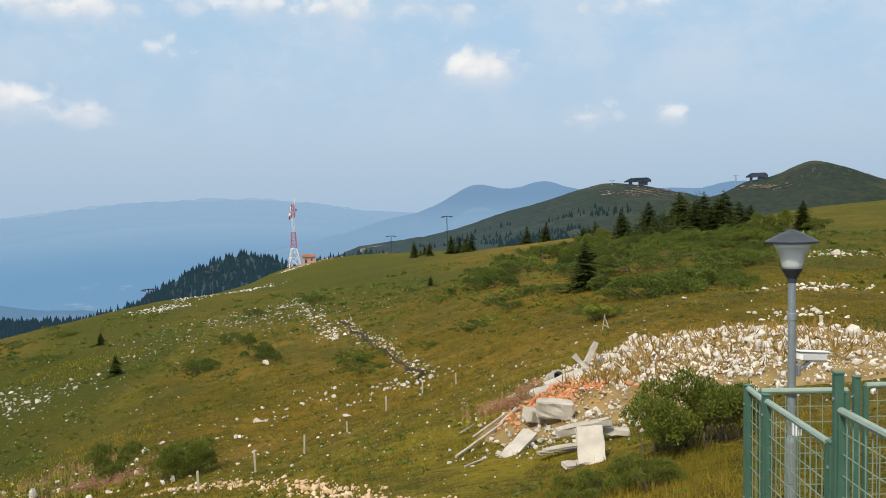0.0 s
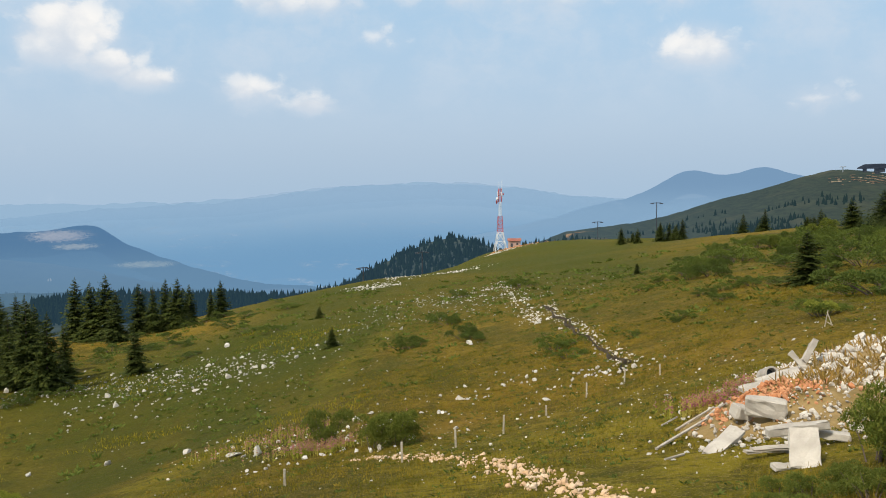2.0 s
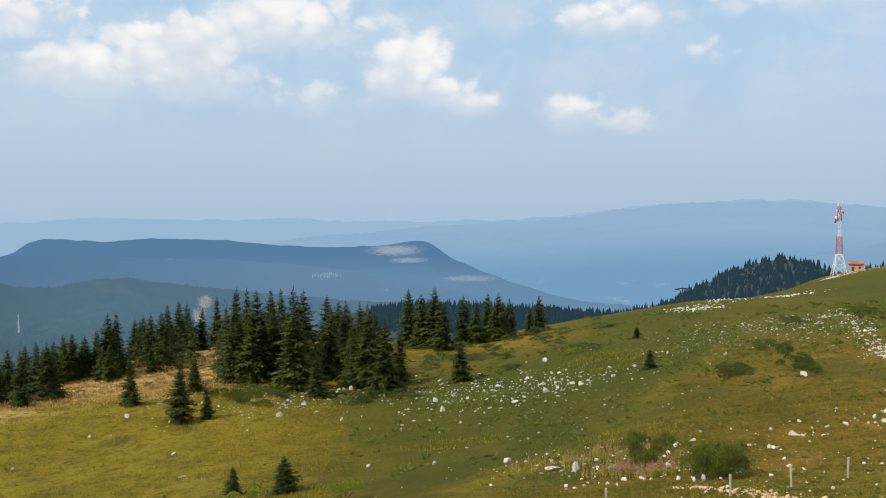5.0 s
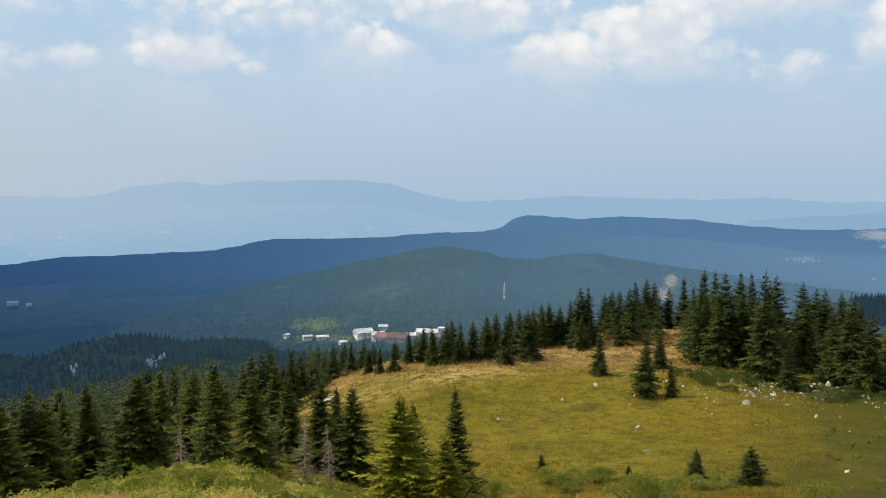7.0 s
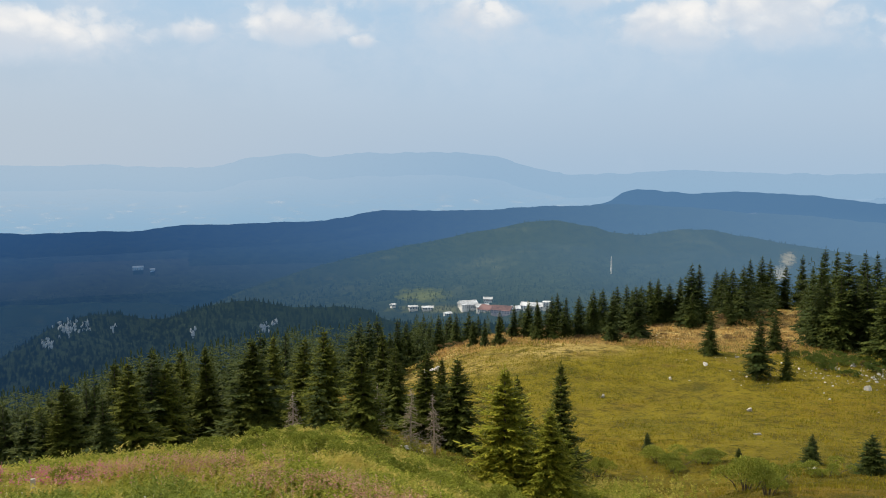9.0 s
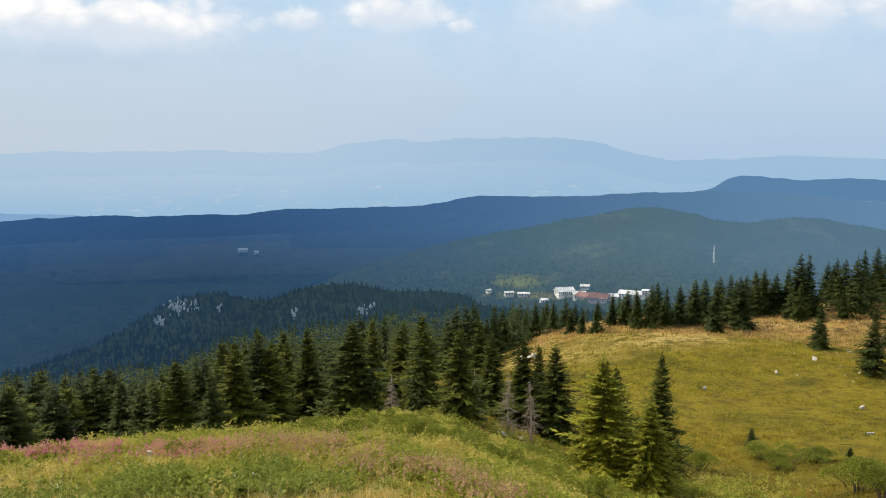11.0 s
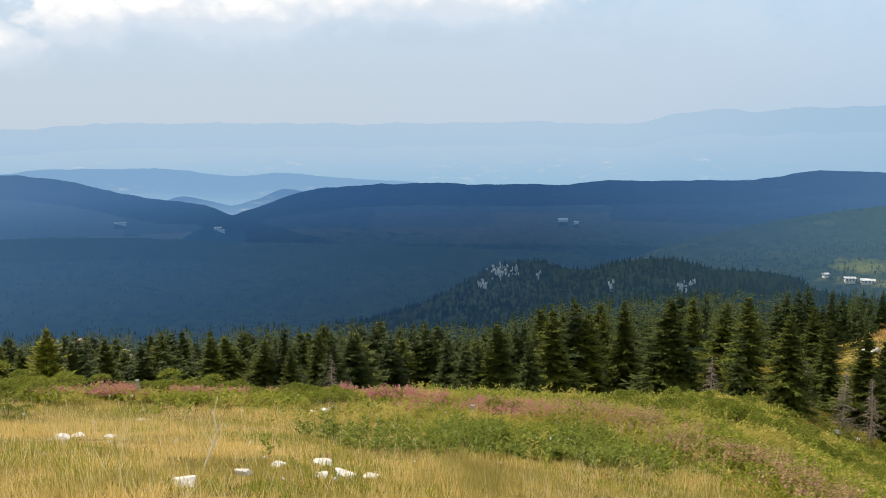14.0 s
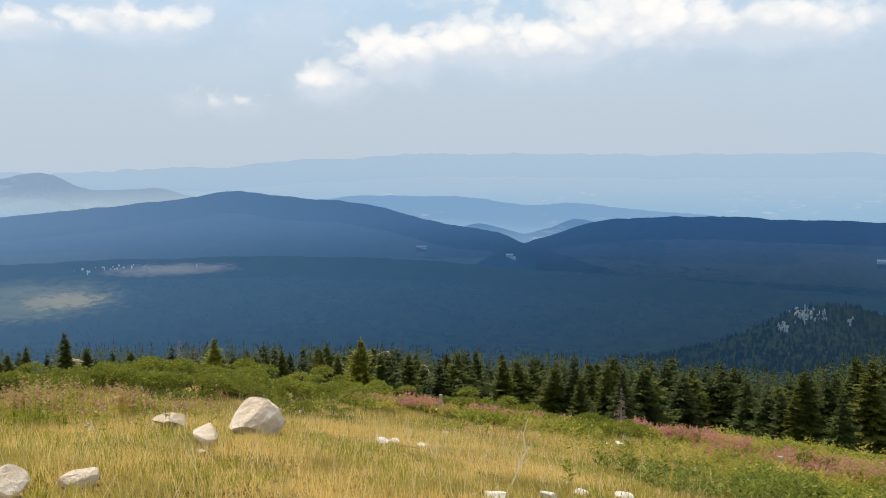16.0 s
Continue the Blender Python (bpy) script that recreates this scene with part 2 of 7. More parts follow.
def leafy(name, a, b, through=0.25, vary=0.5, tip=None, patch=None):
    """Leaves: colour differs from leaf to leaf and from plant to plant, and light comes through."""
    m, net, bsdf = material(name)
    col = net.mix(island(net), a, b)
    if patch:
        col = net.mix(net.math("MULTIPLY", net.ramp(net.noise(place(net), 0.55, 4, 0.6), 0.46, 0.62), 0.8), col, patch)
    pick = net.node("ShaderNodeObjectInfo").outputs["Random"]
    col = net.mix(net.math("MULTIPLY", pick, vary), col, tip or tuple(c * 0.5 for c in a))
    net.put(bsdf.inputs["Base Color"], col)
    bsdf.inputs["Roughness"].default_value = 0.75
    bsdf.inputs["Specular IOR Level"].default_value = 0.15
    trans = net.node("ShaderNodeBsdfTranslucent")
    net.put(trans.inputs[0], col)
    both = net.node("ShaderNodeMixShader")
    both.inputs[0].default_value = through
    net.put(both.inputs[1], bsdf.outputs[0])
    net.put(both.inputs[2], trans.outputs[0])
    net.put(m.node_tree.nodes["Material Output"].inputs[0], both.outputs[0])
    return m


def distant(name, wood, field, air, k, size=120.0, open_land=0.62, per_island=0.0, edge=0.1, flat=2.2, low=None, span=(-8.0, -3.0), solid=None, farms=None, patches=()):
    """Land far off with haze painted in: it emits the colour of sunlit air. air: one emitted colour, or rows of
    (bearing, colour) for the upper land; low: the same for the land below; span: the heights (degrees) between which
    they change; k: the share of emitted haze; solid: opacity at crest and foot, thinned to look hazy; farms: the
    heights between which pale fields lie;
    patches: clearings as bearing from, to, height from, to, colour and share of emitted haze."""
    m, net, bsdf = material(name)
    v = place(net)
    p = net.node("ShaderNodeSeparateXYZ")
    net.put(p.inputs[0], v)
    px, py, pz = p.outputs
    bearing = net.math("MULTIPLY", net.math("ARCTAN2", net.math("MULTIPLY", px, -1.0), py), 180 / math.pi)
    out = net.math("SQRT", net.math("ADD", net.math("MULTIPLY", px, px), net.math("MULTIPLY", py, py)))
    height = net.math("MULTIPLY", net.math("ARCTAN2", pz, out), 180 / math.pi)

    def by_bearing(rows):
        if not isinstance(rows, list):
            return (*rows, 1)
        n = net.node("ShaderNodeValToRGB")
        net.put(n.inputs[0], net.math("MULTIPLY_ADD", bearing, 1 / 240, 0.25))
        while len(n.color_ramp.elements) < len(rows):
            n.color_ramp.elements.new(0.5)
        for e, (deg, c) in zip(n.color_ramp.elements, rows):
            e.position, e.color = deg / 240 + 0.25, (*c, 1)
        return n.outputs[0]

    n = net.node("ShaderNodeMapping")
    net.put(n.inputs[0], v)
    n.inputs["Scale"].default_value = (1 / size, 1 / size, flat / size)
    big, small = net.noise(n.outputs[0], 1.0, 5, 0.6), net.noise(n.outputs[0], 9.0, 5, 0.7)
    # mottling and field tone also paint sunlit patches on the forest ridges
    col = net.mix(net.ramp(small, 0.3, 0.75), wood, tuple(c * 0.3 for c in wood))
    col = net.mix(net.ramp(big, open_land, open_land + edge), col, field)
    if per_island:
        col = net.mix(net.math("MULTIPLY", island(net), per_island), col, tuple(c * 0.3 for c in wood))
    share = k
    if farms:
        spread = net.node("ShaderNodeCombineXYZ")
        net.put(spread.inputs[0], net.math("MULTIPLY", bearing, 0.8))
        net.put(spread.inputs[1], net.math("MULTIPLY", height, 3.6))
        patch = net.math("MULTIPLY", net.ramp(net.noise(spread.outputs[0], 1.0, 6, 0.66), 0.46, 0.74), net.ramp(net.noise(spread.outputs[0], 0.22, 3, 0.5), 0.36, 0.56))
        patch = net.math("MULTIPLY", patch, net.math("MULTIPLY", net.ramp(height, farms[0] - 0.7, farms[0] + 0.3), net.ramp(height, farms[1] + 0.5, farms[1] - 0.5)))
        col = net.mix(patch, col, (0.80, 0.68, 0.58))
        share = net.math("MULTIPLY_ADD", patch, -0.17, k)
    for b0, b1, e0, e1, tone, part_k in patches:
        db = net.math("MULTIPLY", net.math("SUBTRACT", bearing, (b0 + b1) / 2), 2 / (b1 - b0))
        de = net.math("MULTIPLY", net.math("SUBTRACT", height, (e0 + e1) / 2), 2 / (e1 - e0))
        rim = net.math("ADD", net.math("ADD", net.math("MULTIPLY", db, db), net.math("MULTIPLY", de, de)), net.math("MULTIPLY", net.math("SUBTRACT", small, 0.5), 3.0))
        open_here = net.ramp(rim, 1.5, -0.2)
        col = net.mix(open_here, col, tone)
        share = net.math("ADD", net.math("MULTIPLY", open_here, part_k), net.math("MULTIPLY", net.math("SUBTRACT", 1.0, open_here), share))
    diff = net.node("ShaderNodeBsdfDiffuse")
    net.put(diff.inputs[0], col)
    # haze is painted: the land itself emits the air's colour
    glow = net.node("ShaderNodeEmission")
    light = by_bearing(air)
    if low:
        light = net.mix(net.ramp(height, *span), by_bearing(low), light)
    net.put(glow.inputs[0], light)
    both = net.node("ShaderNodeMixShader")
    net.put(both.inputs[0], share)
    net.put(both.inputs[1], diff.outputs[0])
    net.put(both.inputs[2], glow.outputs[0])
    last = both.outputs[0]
    # transparency thins crest or foot into the sky in place of haze
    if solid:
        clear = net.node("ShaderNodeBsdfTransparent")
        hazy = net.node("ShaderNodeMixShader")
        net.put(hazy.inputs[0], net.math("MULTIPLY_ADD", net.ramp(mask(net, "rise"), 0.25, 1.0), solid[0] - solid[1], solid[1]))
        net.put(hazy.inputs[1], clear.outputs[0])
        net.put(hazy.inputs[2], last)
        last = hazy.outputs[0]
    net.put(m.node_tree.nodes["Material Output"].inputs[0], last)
    return m


def mask(net, name):
    n = net.node("ShaderNodeAttribute")
    n.attribute_name = name
    return n.outputs["Fac"]


WOOD = (0.035, 0.055, 0.028)
HAZE_GLOW = {  # haze colour emitted by ridge after ridge: (bearing, colour) for the upper land and for the land below
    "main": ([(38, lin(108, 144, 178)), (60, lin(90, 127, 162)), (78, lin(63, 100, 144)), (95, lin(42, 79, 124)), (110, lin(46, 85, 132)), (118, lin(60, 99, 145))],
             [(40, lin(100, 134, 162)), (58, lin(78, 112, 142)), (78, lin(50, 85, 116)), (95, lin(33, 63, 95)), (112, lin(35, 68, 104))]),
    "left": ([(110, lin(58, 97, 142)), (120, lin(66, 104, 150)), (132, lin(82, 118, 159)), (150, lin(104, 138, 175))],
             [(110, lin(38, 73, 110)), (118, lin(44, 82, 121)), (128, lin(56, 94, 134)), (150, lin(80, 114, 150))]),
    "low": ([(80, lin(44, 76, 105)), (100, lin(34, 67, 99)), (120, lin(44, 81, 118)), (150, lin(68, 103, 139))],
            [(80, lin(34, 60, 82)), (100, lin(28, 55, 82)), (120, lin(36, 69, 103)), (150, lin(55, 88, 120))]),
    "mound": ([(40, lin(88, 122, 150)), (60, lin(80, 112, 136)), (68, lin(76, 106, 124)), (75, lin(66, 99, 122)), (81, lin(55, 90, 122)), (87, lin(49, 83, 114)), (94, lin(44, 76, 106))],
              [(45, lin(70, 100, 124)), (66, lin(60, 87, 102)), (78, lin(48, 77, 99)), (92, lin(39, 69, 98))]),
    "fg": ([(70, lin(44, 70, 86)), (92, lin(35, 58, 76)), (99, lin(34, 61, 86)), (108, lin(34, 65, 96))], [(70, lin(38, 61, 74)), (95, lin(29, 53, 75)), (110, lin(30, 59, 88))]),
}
MAT = {
    # far mountains glow in the haze colour; solid fades their edges
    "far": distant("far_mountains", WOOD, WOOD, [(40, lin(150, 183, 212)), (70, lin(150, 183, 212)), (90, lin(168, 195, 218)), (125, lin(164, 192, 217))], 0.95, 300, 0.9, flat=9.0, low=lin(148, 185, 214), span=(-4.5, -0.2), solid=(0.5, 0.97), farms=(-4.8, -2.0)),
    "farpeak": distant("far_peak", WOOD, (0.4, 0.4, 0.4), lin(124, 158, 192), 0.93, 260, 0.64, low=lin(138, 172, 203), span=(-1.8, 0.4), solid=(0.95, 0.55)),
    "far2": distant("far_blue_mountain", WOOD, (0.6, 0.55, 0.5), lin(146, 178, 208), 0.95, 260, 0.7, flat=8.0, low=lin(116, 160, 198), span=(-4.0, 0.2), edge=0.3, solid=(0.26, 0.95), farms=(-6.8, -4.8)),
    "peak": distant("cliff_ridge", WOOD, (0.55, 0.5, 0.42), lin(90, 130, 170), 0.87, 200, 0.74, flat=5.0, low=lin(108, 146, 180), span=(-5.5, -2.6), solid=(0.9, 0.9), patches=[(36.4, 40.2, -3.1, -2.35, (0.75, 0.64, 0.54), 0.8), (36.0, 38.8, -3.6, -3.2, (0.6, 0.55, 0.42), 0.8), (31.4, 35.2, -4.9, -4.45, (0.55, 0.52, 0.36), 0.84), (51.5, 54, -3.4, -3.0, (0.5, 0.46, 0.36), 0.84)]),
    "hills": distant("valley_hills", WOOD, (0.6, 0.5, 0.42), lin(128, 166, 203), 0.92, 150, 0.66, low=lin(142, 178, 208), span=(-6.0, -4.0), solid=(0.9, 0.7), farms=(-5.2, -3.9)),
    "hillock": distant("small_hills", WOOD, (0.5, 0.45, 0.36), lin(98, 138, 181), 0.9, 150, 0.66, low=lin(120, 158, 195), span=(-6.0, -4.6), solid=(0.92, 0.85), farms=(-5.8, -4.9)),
    # forest ridges: their blue haze is emitted, tinted by bearing and height
    "main": distant("forest_ridge", (0.06, 0.085, 0.045), (0.09, 0.125, 0.07), HAZE_GLOW["main"][0], 0.89, 260, 0.60, edge=0.2, flat=4.0, low=HAZE_GLOW["main"][1], span=(-8.5, -4.0), solid=(0.96, 1.0)),
    "left": distant("forest_mountain", (0.06, 0.085, 0.045), (0.10, 0.13, 0.07), HAZE_GLOW["left"][0], 0.9, 260, 0.66, edge=0.2, flat=4.0, low=HAZE_GLOW["left"][1], span=(-7.0, -4.0), solid=(0.94, 1.0)),
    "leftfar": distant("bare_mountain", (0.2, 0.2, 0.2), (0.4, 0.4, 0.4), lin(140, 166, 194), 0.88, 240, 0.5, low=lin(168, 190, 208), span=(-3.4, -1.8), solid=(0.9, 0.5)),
    "low": distant("forest_slope", (0.075, 0.10, 0.045), (0.17, 0.18, 0.08), HAZE_GLOW["low"][0], 0.86, 190, 0.64, edge=0.2, low=HAZE_GLOW["low"][1], span=(-14.0, -7.5), solid=(0.75, 1.0), patches=[(141.5, 153, -10.2, -7.6, (0.30, 0.31, 0.17), 0.76), (134.5, 143, -7.8, -7.0, (0.5, 0.46, 0.42), 0.8), (142.5, 147.5, -9.5, -8.5, (0.5, 0.44, 0.26), 0.7)]),
    "mound": distant("wooded_hill", (0.11, 0.13, 0.045), (0.24, 0.24, 0.09), HAZE_GLOW["mound"][0], 0.83, 120, 0.56, 0.3, edge=0.25, low=HAZE_GLOW["mound"][1], span=(-11.0, -6.0), solid=(0.88, 1.0), patches=[(50.4, 51.4, -6.4, -5.3, (0.42, 0.38, 0.29), 0.5), (50.8, 51.8, -7.3, -6.2, (0.42, 0.38, 0.29), 0.5), (72.6, 76.4, -9.3, -8.2, (0.16, 0.18, 0.08), 0.5), (67.0, 77.0, -10.0, -9.35, (0.17, 0.17, 0.09), 0.55)]),
    "fg": distant("crag_forest", (0.05, 0.07, 0.03), (0.10, 0.11, 0.05), HAZE_GLOW["fg"][0], 0.7, 80, 0.66, 0.5, low=HAZE_GLOW["fg"][1], span=(-13.0, -9.5), solid=(0.9, 1.0)),
    # valley floor: blue haze emitted by the ground itself
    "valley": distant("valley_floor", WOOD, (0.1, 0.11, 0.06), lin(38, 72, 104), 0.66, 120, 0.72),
    # hill and its spruces emit a smaller share of haze colour
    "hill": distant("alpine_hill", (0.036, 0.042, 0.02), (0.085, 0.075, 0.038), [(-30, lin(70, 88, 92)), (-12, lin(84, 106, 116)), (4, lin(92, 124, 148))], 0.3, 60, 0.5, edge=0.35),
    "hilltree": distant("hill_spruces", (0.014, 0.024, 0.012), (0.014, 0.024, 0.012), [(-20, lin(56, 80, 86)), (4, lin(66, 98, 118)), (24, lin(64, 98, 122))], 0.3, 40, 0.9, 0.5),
    # far rock, walls, roofs and panes: haze mixed in as emitted colour
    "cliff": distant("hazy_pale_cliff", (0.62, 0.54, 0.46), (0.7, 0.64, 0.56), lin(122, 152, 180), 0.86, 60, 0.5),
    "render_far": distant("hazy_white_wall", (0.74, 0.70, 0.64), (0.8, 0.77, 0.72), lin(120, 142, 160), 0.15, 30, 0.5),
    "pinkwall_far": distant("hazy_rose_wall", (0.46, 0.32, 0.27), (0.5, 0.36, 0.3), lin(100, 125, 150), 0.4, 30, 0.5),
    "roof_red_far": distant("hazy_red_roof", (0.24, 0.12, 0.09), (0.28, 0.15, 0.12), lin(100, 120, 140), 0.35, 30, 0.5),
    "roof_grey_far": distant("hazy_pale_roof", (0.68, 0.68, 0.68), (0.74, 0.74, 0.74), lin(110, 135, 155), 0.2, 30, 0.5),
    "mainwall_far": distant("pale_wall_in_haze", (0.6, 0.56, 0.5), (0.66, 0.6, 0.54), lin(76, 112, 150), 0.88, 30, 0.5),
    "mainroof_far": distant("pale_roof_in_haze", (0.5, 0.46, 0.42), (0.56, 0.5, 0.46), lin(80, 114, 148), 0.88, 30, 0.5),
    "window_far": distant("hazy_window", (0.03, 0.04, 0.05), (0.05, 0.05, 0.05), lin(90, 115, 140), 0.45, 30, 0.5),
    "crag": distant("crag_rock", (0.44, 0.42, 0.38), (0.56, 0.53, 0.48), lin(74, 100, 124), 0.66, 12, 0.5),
}


def ground_material():
    m, net, bsdf = material("mountain_pasture")
    v = place(net)
    n1, n2, n3 = net.noise(v, 0.045, 5, 0.6), net.noise(v, 0.35, 5, 0.6), net.noise(v, 3.5, 5, 0.7)
    n4, n5 = net.noise(v, 14.0, 3, 0.7), net.noise(v, 0.8, 4, 0.65)
    dry = mask(net, "dry")
    lush_shade = mask(net, "lush_shade")
    n6, n7 = net.noise(v, 0.13, 6, 0.62), net.noise(v, 1.7, 5, 0.7)
    col = net.mix(net.ramp(n1, 0.36, 0.64), (0.090, 0.072, 0.003), (0.195, 0.122, 0.006))
    col = net.mix(net.math("MULTIPLY", net.ramp(n2, 0.45, 0.72), 0.75), col, (0.235, 0.155, 0.02))
    col = net.mix(net.math("MULTIPLY", net.ramp(n2, 0.5, 0.25), 0.7), col, (0.05, 0.064, 0.006))
    col = net.mix(net.math("MULTIPLY", net.ramp(n6, 0.52, 0.68), 0.65), col, (0.046, 0.058, 0.008))
    col = net.mix(net.math("MULTIPLY", net.ramp(n6, 0.44, 0.30), 0.5), col, (0.26, 0.15, 0.03))
    col = net.mix(net.math("MULTIPLY", mask(net, "gold"), net.ramp(n2, 0.25, 0.6)), col, net.mix(n5, (0.31, 0.24, 0.012), (0.165, 0.148, 0.008)))
    straw = net.mix(net.ramp(n2, 0.35, 0.65), (0.38, 0.25, 0.065), (0.62, 0.46, 0.18))
    straw = net.mix(net.math("MULTIPLY", net.ramp(n5, 0.5, 0.62), 0.75), straw, (0.20, 0.125, 0.045))
    straw = net.mix(net.math("MULTIPLY", net.ramp(n6, 0.54, 0.66), 0.7), straw, (0.14, 0.095, 0.04))
    col = net.mix(dry, col, straw)
    # deep green of rank grass, also painted for shade on the turned slopes
    col = net.mix(net.math("MULTIPLY", lush_shade, 0.95, clamp=True), col, net.mix(n5, (0.036, 0.050, 0.004), (0.092, 0.098, 0.008)))
    col = net.mix(net.math("MULTIPLY", net.ramp(n5, 0.52, 0.64), 0.6), col, (0.058, 0.052, 0.004))
    col = net.mix(net.math("MULTIPLY", net.ramp(n7, 0.54, 0.66), 0.5), col, (0.05, 0.054, 0.006))
    col = net.mix(net.math("MULTIPLY", net.ramp(n7, 0.42, 0.30), 0.4), col, (0.30, 0.20, 0.05))
    col = net.mix(net.math("MULTIPLY", net.ramp(n3, 0.5, 0.64), 0.72), col, (0.04, 0.037, 0.004))
    col = net.mix(net.math("MULTIPLY", net.ramp(n4, 0.54, 0.64), net.math("MULTIPLY_ADD", lush_shade, -0.5, 0.58)), col, (0.36, 0.27, 0.09))
    net.put(bsdf.inputs["Base Color"], col)
    bsdf.inputs["Roughness"].default_value, bsdf.inputs["Specular IOR Level"].default_value = 0.95, 0.1
    bump(net, bsdf, net.math("ADD", n3, net.math("MULTIPLY", n4, 0.5)), 0.9, 0.25)
    return m


MAT["ground"] = ground_material()
MAT["limestone"] = surface("white_limestone", (0.58, 0.53, 0.46), (0.76, 0.71, 0.63), 2.0, 14, 0.95, depth=0.5, vary=0.25, per_island=0.5)
MAT["karst"] = surface("grey_karst_limestone", (0.40, 0.38, 0.34), (0.60, 0.57, 0.51), 2.0, 14, 0.95, depth=0.5, per_island=0.5)
MAT["pinkstone"] = surface("pale_boulder", (0.58, 0.45, 0.33), (0.80, 0.68, 0.55), 3.2, 11, 0.95, depth=0.9, distance=0.05)
MAT["whitestone"] = surface("white_crest_stone", (0.64, 0.58, 0.50), (0.84, 0.79, 0.72), 3.0, 12, 0.95, depth=0.7, distance=0.03)
MAT["earth"] = surface("orange_earth", (0.50, 0.22, 0.09), (0.60, 0.33, 0.17), 2.2, 16, 0.95, depth=0.5, per_island=0.3)
MAT["spoil"] = surface("ochre_spoil", (0.62, 0.40, 0.22), (0.74, 0.60, 0.46), 2.2, 16, 0.95, depth=0.5, per_island=0.3)
MAT["brick"] = surface("crumbled_brick", (0.52, 0.20, 0.08), (0.64, 0.36, 0.20), 2.2, 16, 0.95, depth=0.5, per_island=0.35)
MAT["brownweed"] = leafy("brown_weeds", (0.36, 0.22, 0.06), (0.20, 0.14, 0.035), 0.3, 0.0)
MAT["brush"] = leafy("brown_brush", (0.16, 0.10, 0.045), (0.26, 0.17, 0.07), 0.2, 0.4, (0.12, 0.09, 0.05))
MAT["rich"] = leafy("rich_green_leaves", (0.12, 0.16, 0.02), (0.30, 0.32, 0.06), 0.35, 0.0)
# soil this dark paints in the shade of the shallow trench
MAT["soil"] = surface("shaded_trench_soil", (0.032, 0.023, 0.013), (0.075, 0.054, 0.03), 1.5, 12, 0.95, depth=0.6)
MAT["umbel"] = leafy("white_umbels", (0.75, 0.74, 0.66), (0.6, 0.6, 0.5), 0.3, 0.0)
MAT["concrete"] = surface("broken_concrete", (0.34, 0.31, 0.27), (0.52, 0.48, 0.42), 2.0, 14, 0.9, depth=0.35, vary=0.15)
MAT["plank"] = surface("grey_weathered_timber", (0.33, 0.29, 0.24), (0.46, 0.42, 0.36), 3.0, 40, 0.9, depth=0.4, vary=0.2)
MAT["peg"] = surface("weathered_wooden_peg", (0.40, 0.35, 0.27), (0.56, 0.50, 0.41), 6.0, 40, 0.9, depth=0.3)
MAT["bark"] = surface("spruce_bark", (0.10, 0.075, 0.055), (0.16, 0.125, 0.10), 6.0, 40, 0.95, depth=0.6, distance=0.03)
MAT["deadwood"] = surface("bare_grey_wood", (0.30, 0.23, 0.165), (0.44, 0.355, 0.27), 5.0, 40, 0.95, depth=0.5)
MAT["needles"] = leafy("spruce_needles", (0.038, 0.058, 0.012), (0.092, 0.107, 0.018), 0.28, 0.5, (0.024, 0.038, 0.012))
# needles_mid: sunlit look put into the colour, lighter than the plain needles
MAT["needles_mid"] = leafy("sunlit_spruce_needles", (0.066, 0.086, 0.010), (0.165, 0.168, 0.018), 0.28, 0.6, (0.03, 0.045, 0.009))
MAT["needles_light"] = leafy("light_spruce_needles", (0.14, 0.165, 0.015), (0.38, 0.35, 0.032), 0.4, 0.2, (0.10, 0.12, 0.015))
MAT["shrub"] = leafy("willow_leaves", (0.13, 0.165, 0.018), (0.34, 0.34, 0.055), 0.4, 0.45, (0.085, 0.11, 0.016))
MAT["shrub_dark"] = leafy("dark_shrub_leaves", (0.075, 0.108, 0.014), (0.17, 0.18, 0.03), 0.3, 0.3, (0.05, 0.075, 0.02))
MAT["pine"] = leafy("dwarf_pine", (0.068, 0.108, 0.018), (0.15, 0.175, 0.03), 0.3, 0.6, (0.04, 0.062, 0.016))
MAT["grass"] = leafy("dry_grass", (0.92, 0.70, 0.29), (0.50, 0.36, 0.085), 0.35, 0.0, None, (0.25, 0.225, 0.05))
MAT["straw_pale"] = leafy("bleached_stalks", (0.86, 0.74, 0.46), (0.66, 0.52, 0.26), 0.3, 0.0)
MAT["meadow"] = leafy("meadow_grass", (0.37, 0.285, 0.028), (0.20, 0.18, 0.013), 0.35, 0.0, None, (0.14, 0.145, 0.012))
MAT["tawny"] = leafy("tawny_grass", (0.70, 0.46, 0.18), (0.48, 0.30, 0.10), 0.3, 0.0, None, (0.22, 0.15, 0.055))
MAT["weed"] = leafy("weed_leaves", (0.13, 0.172, 0.017), (0.41, 0.40, 0.06), 0.4, 0.0, None, (0.53, 0.42, 0.11))
MAT["pink"] = leafy("fireweed_flowers", (0.62, 0.17, 0.27), (0.55, 0.26, 0.27), 0.3, 0.0)
MAT["faded"] = leafy("faded_fireweed", (0.46, 0.22, 0.19), (0.50, 0.34, 0.19), 0.3, 0.0)
MAT["dusky"] = leafy("dusky_fireweed", (0.42, 0.13, 0.17), (0.36, 0.20, 0.16), 0.3, 0.0)
MAT["slope_grass"] = leafy("slope_grass", (0.30, 0.215, 0.03), (0.165, 0.135, 0.013), 0.35, 0.0, None, (0.11, 0.112, 0.012))
MAT["steel"] = surface("galvanised_steel", (0.36, 0.40, 0.43), (0.46, 0.50, 0.53), 4.0, 60, 0.45, 0.7, 0.05, 0.002)
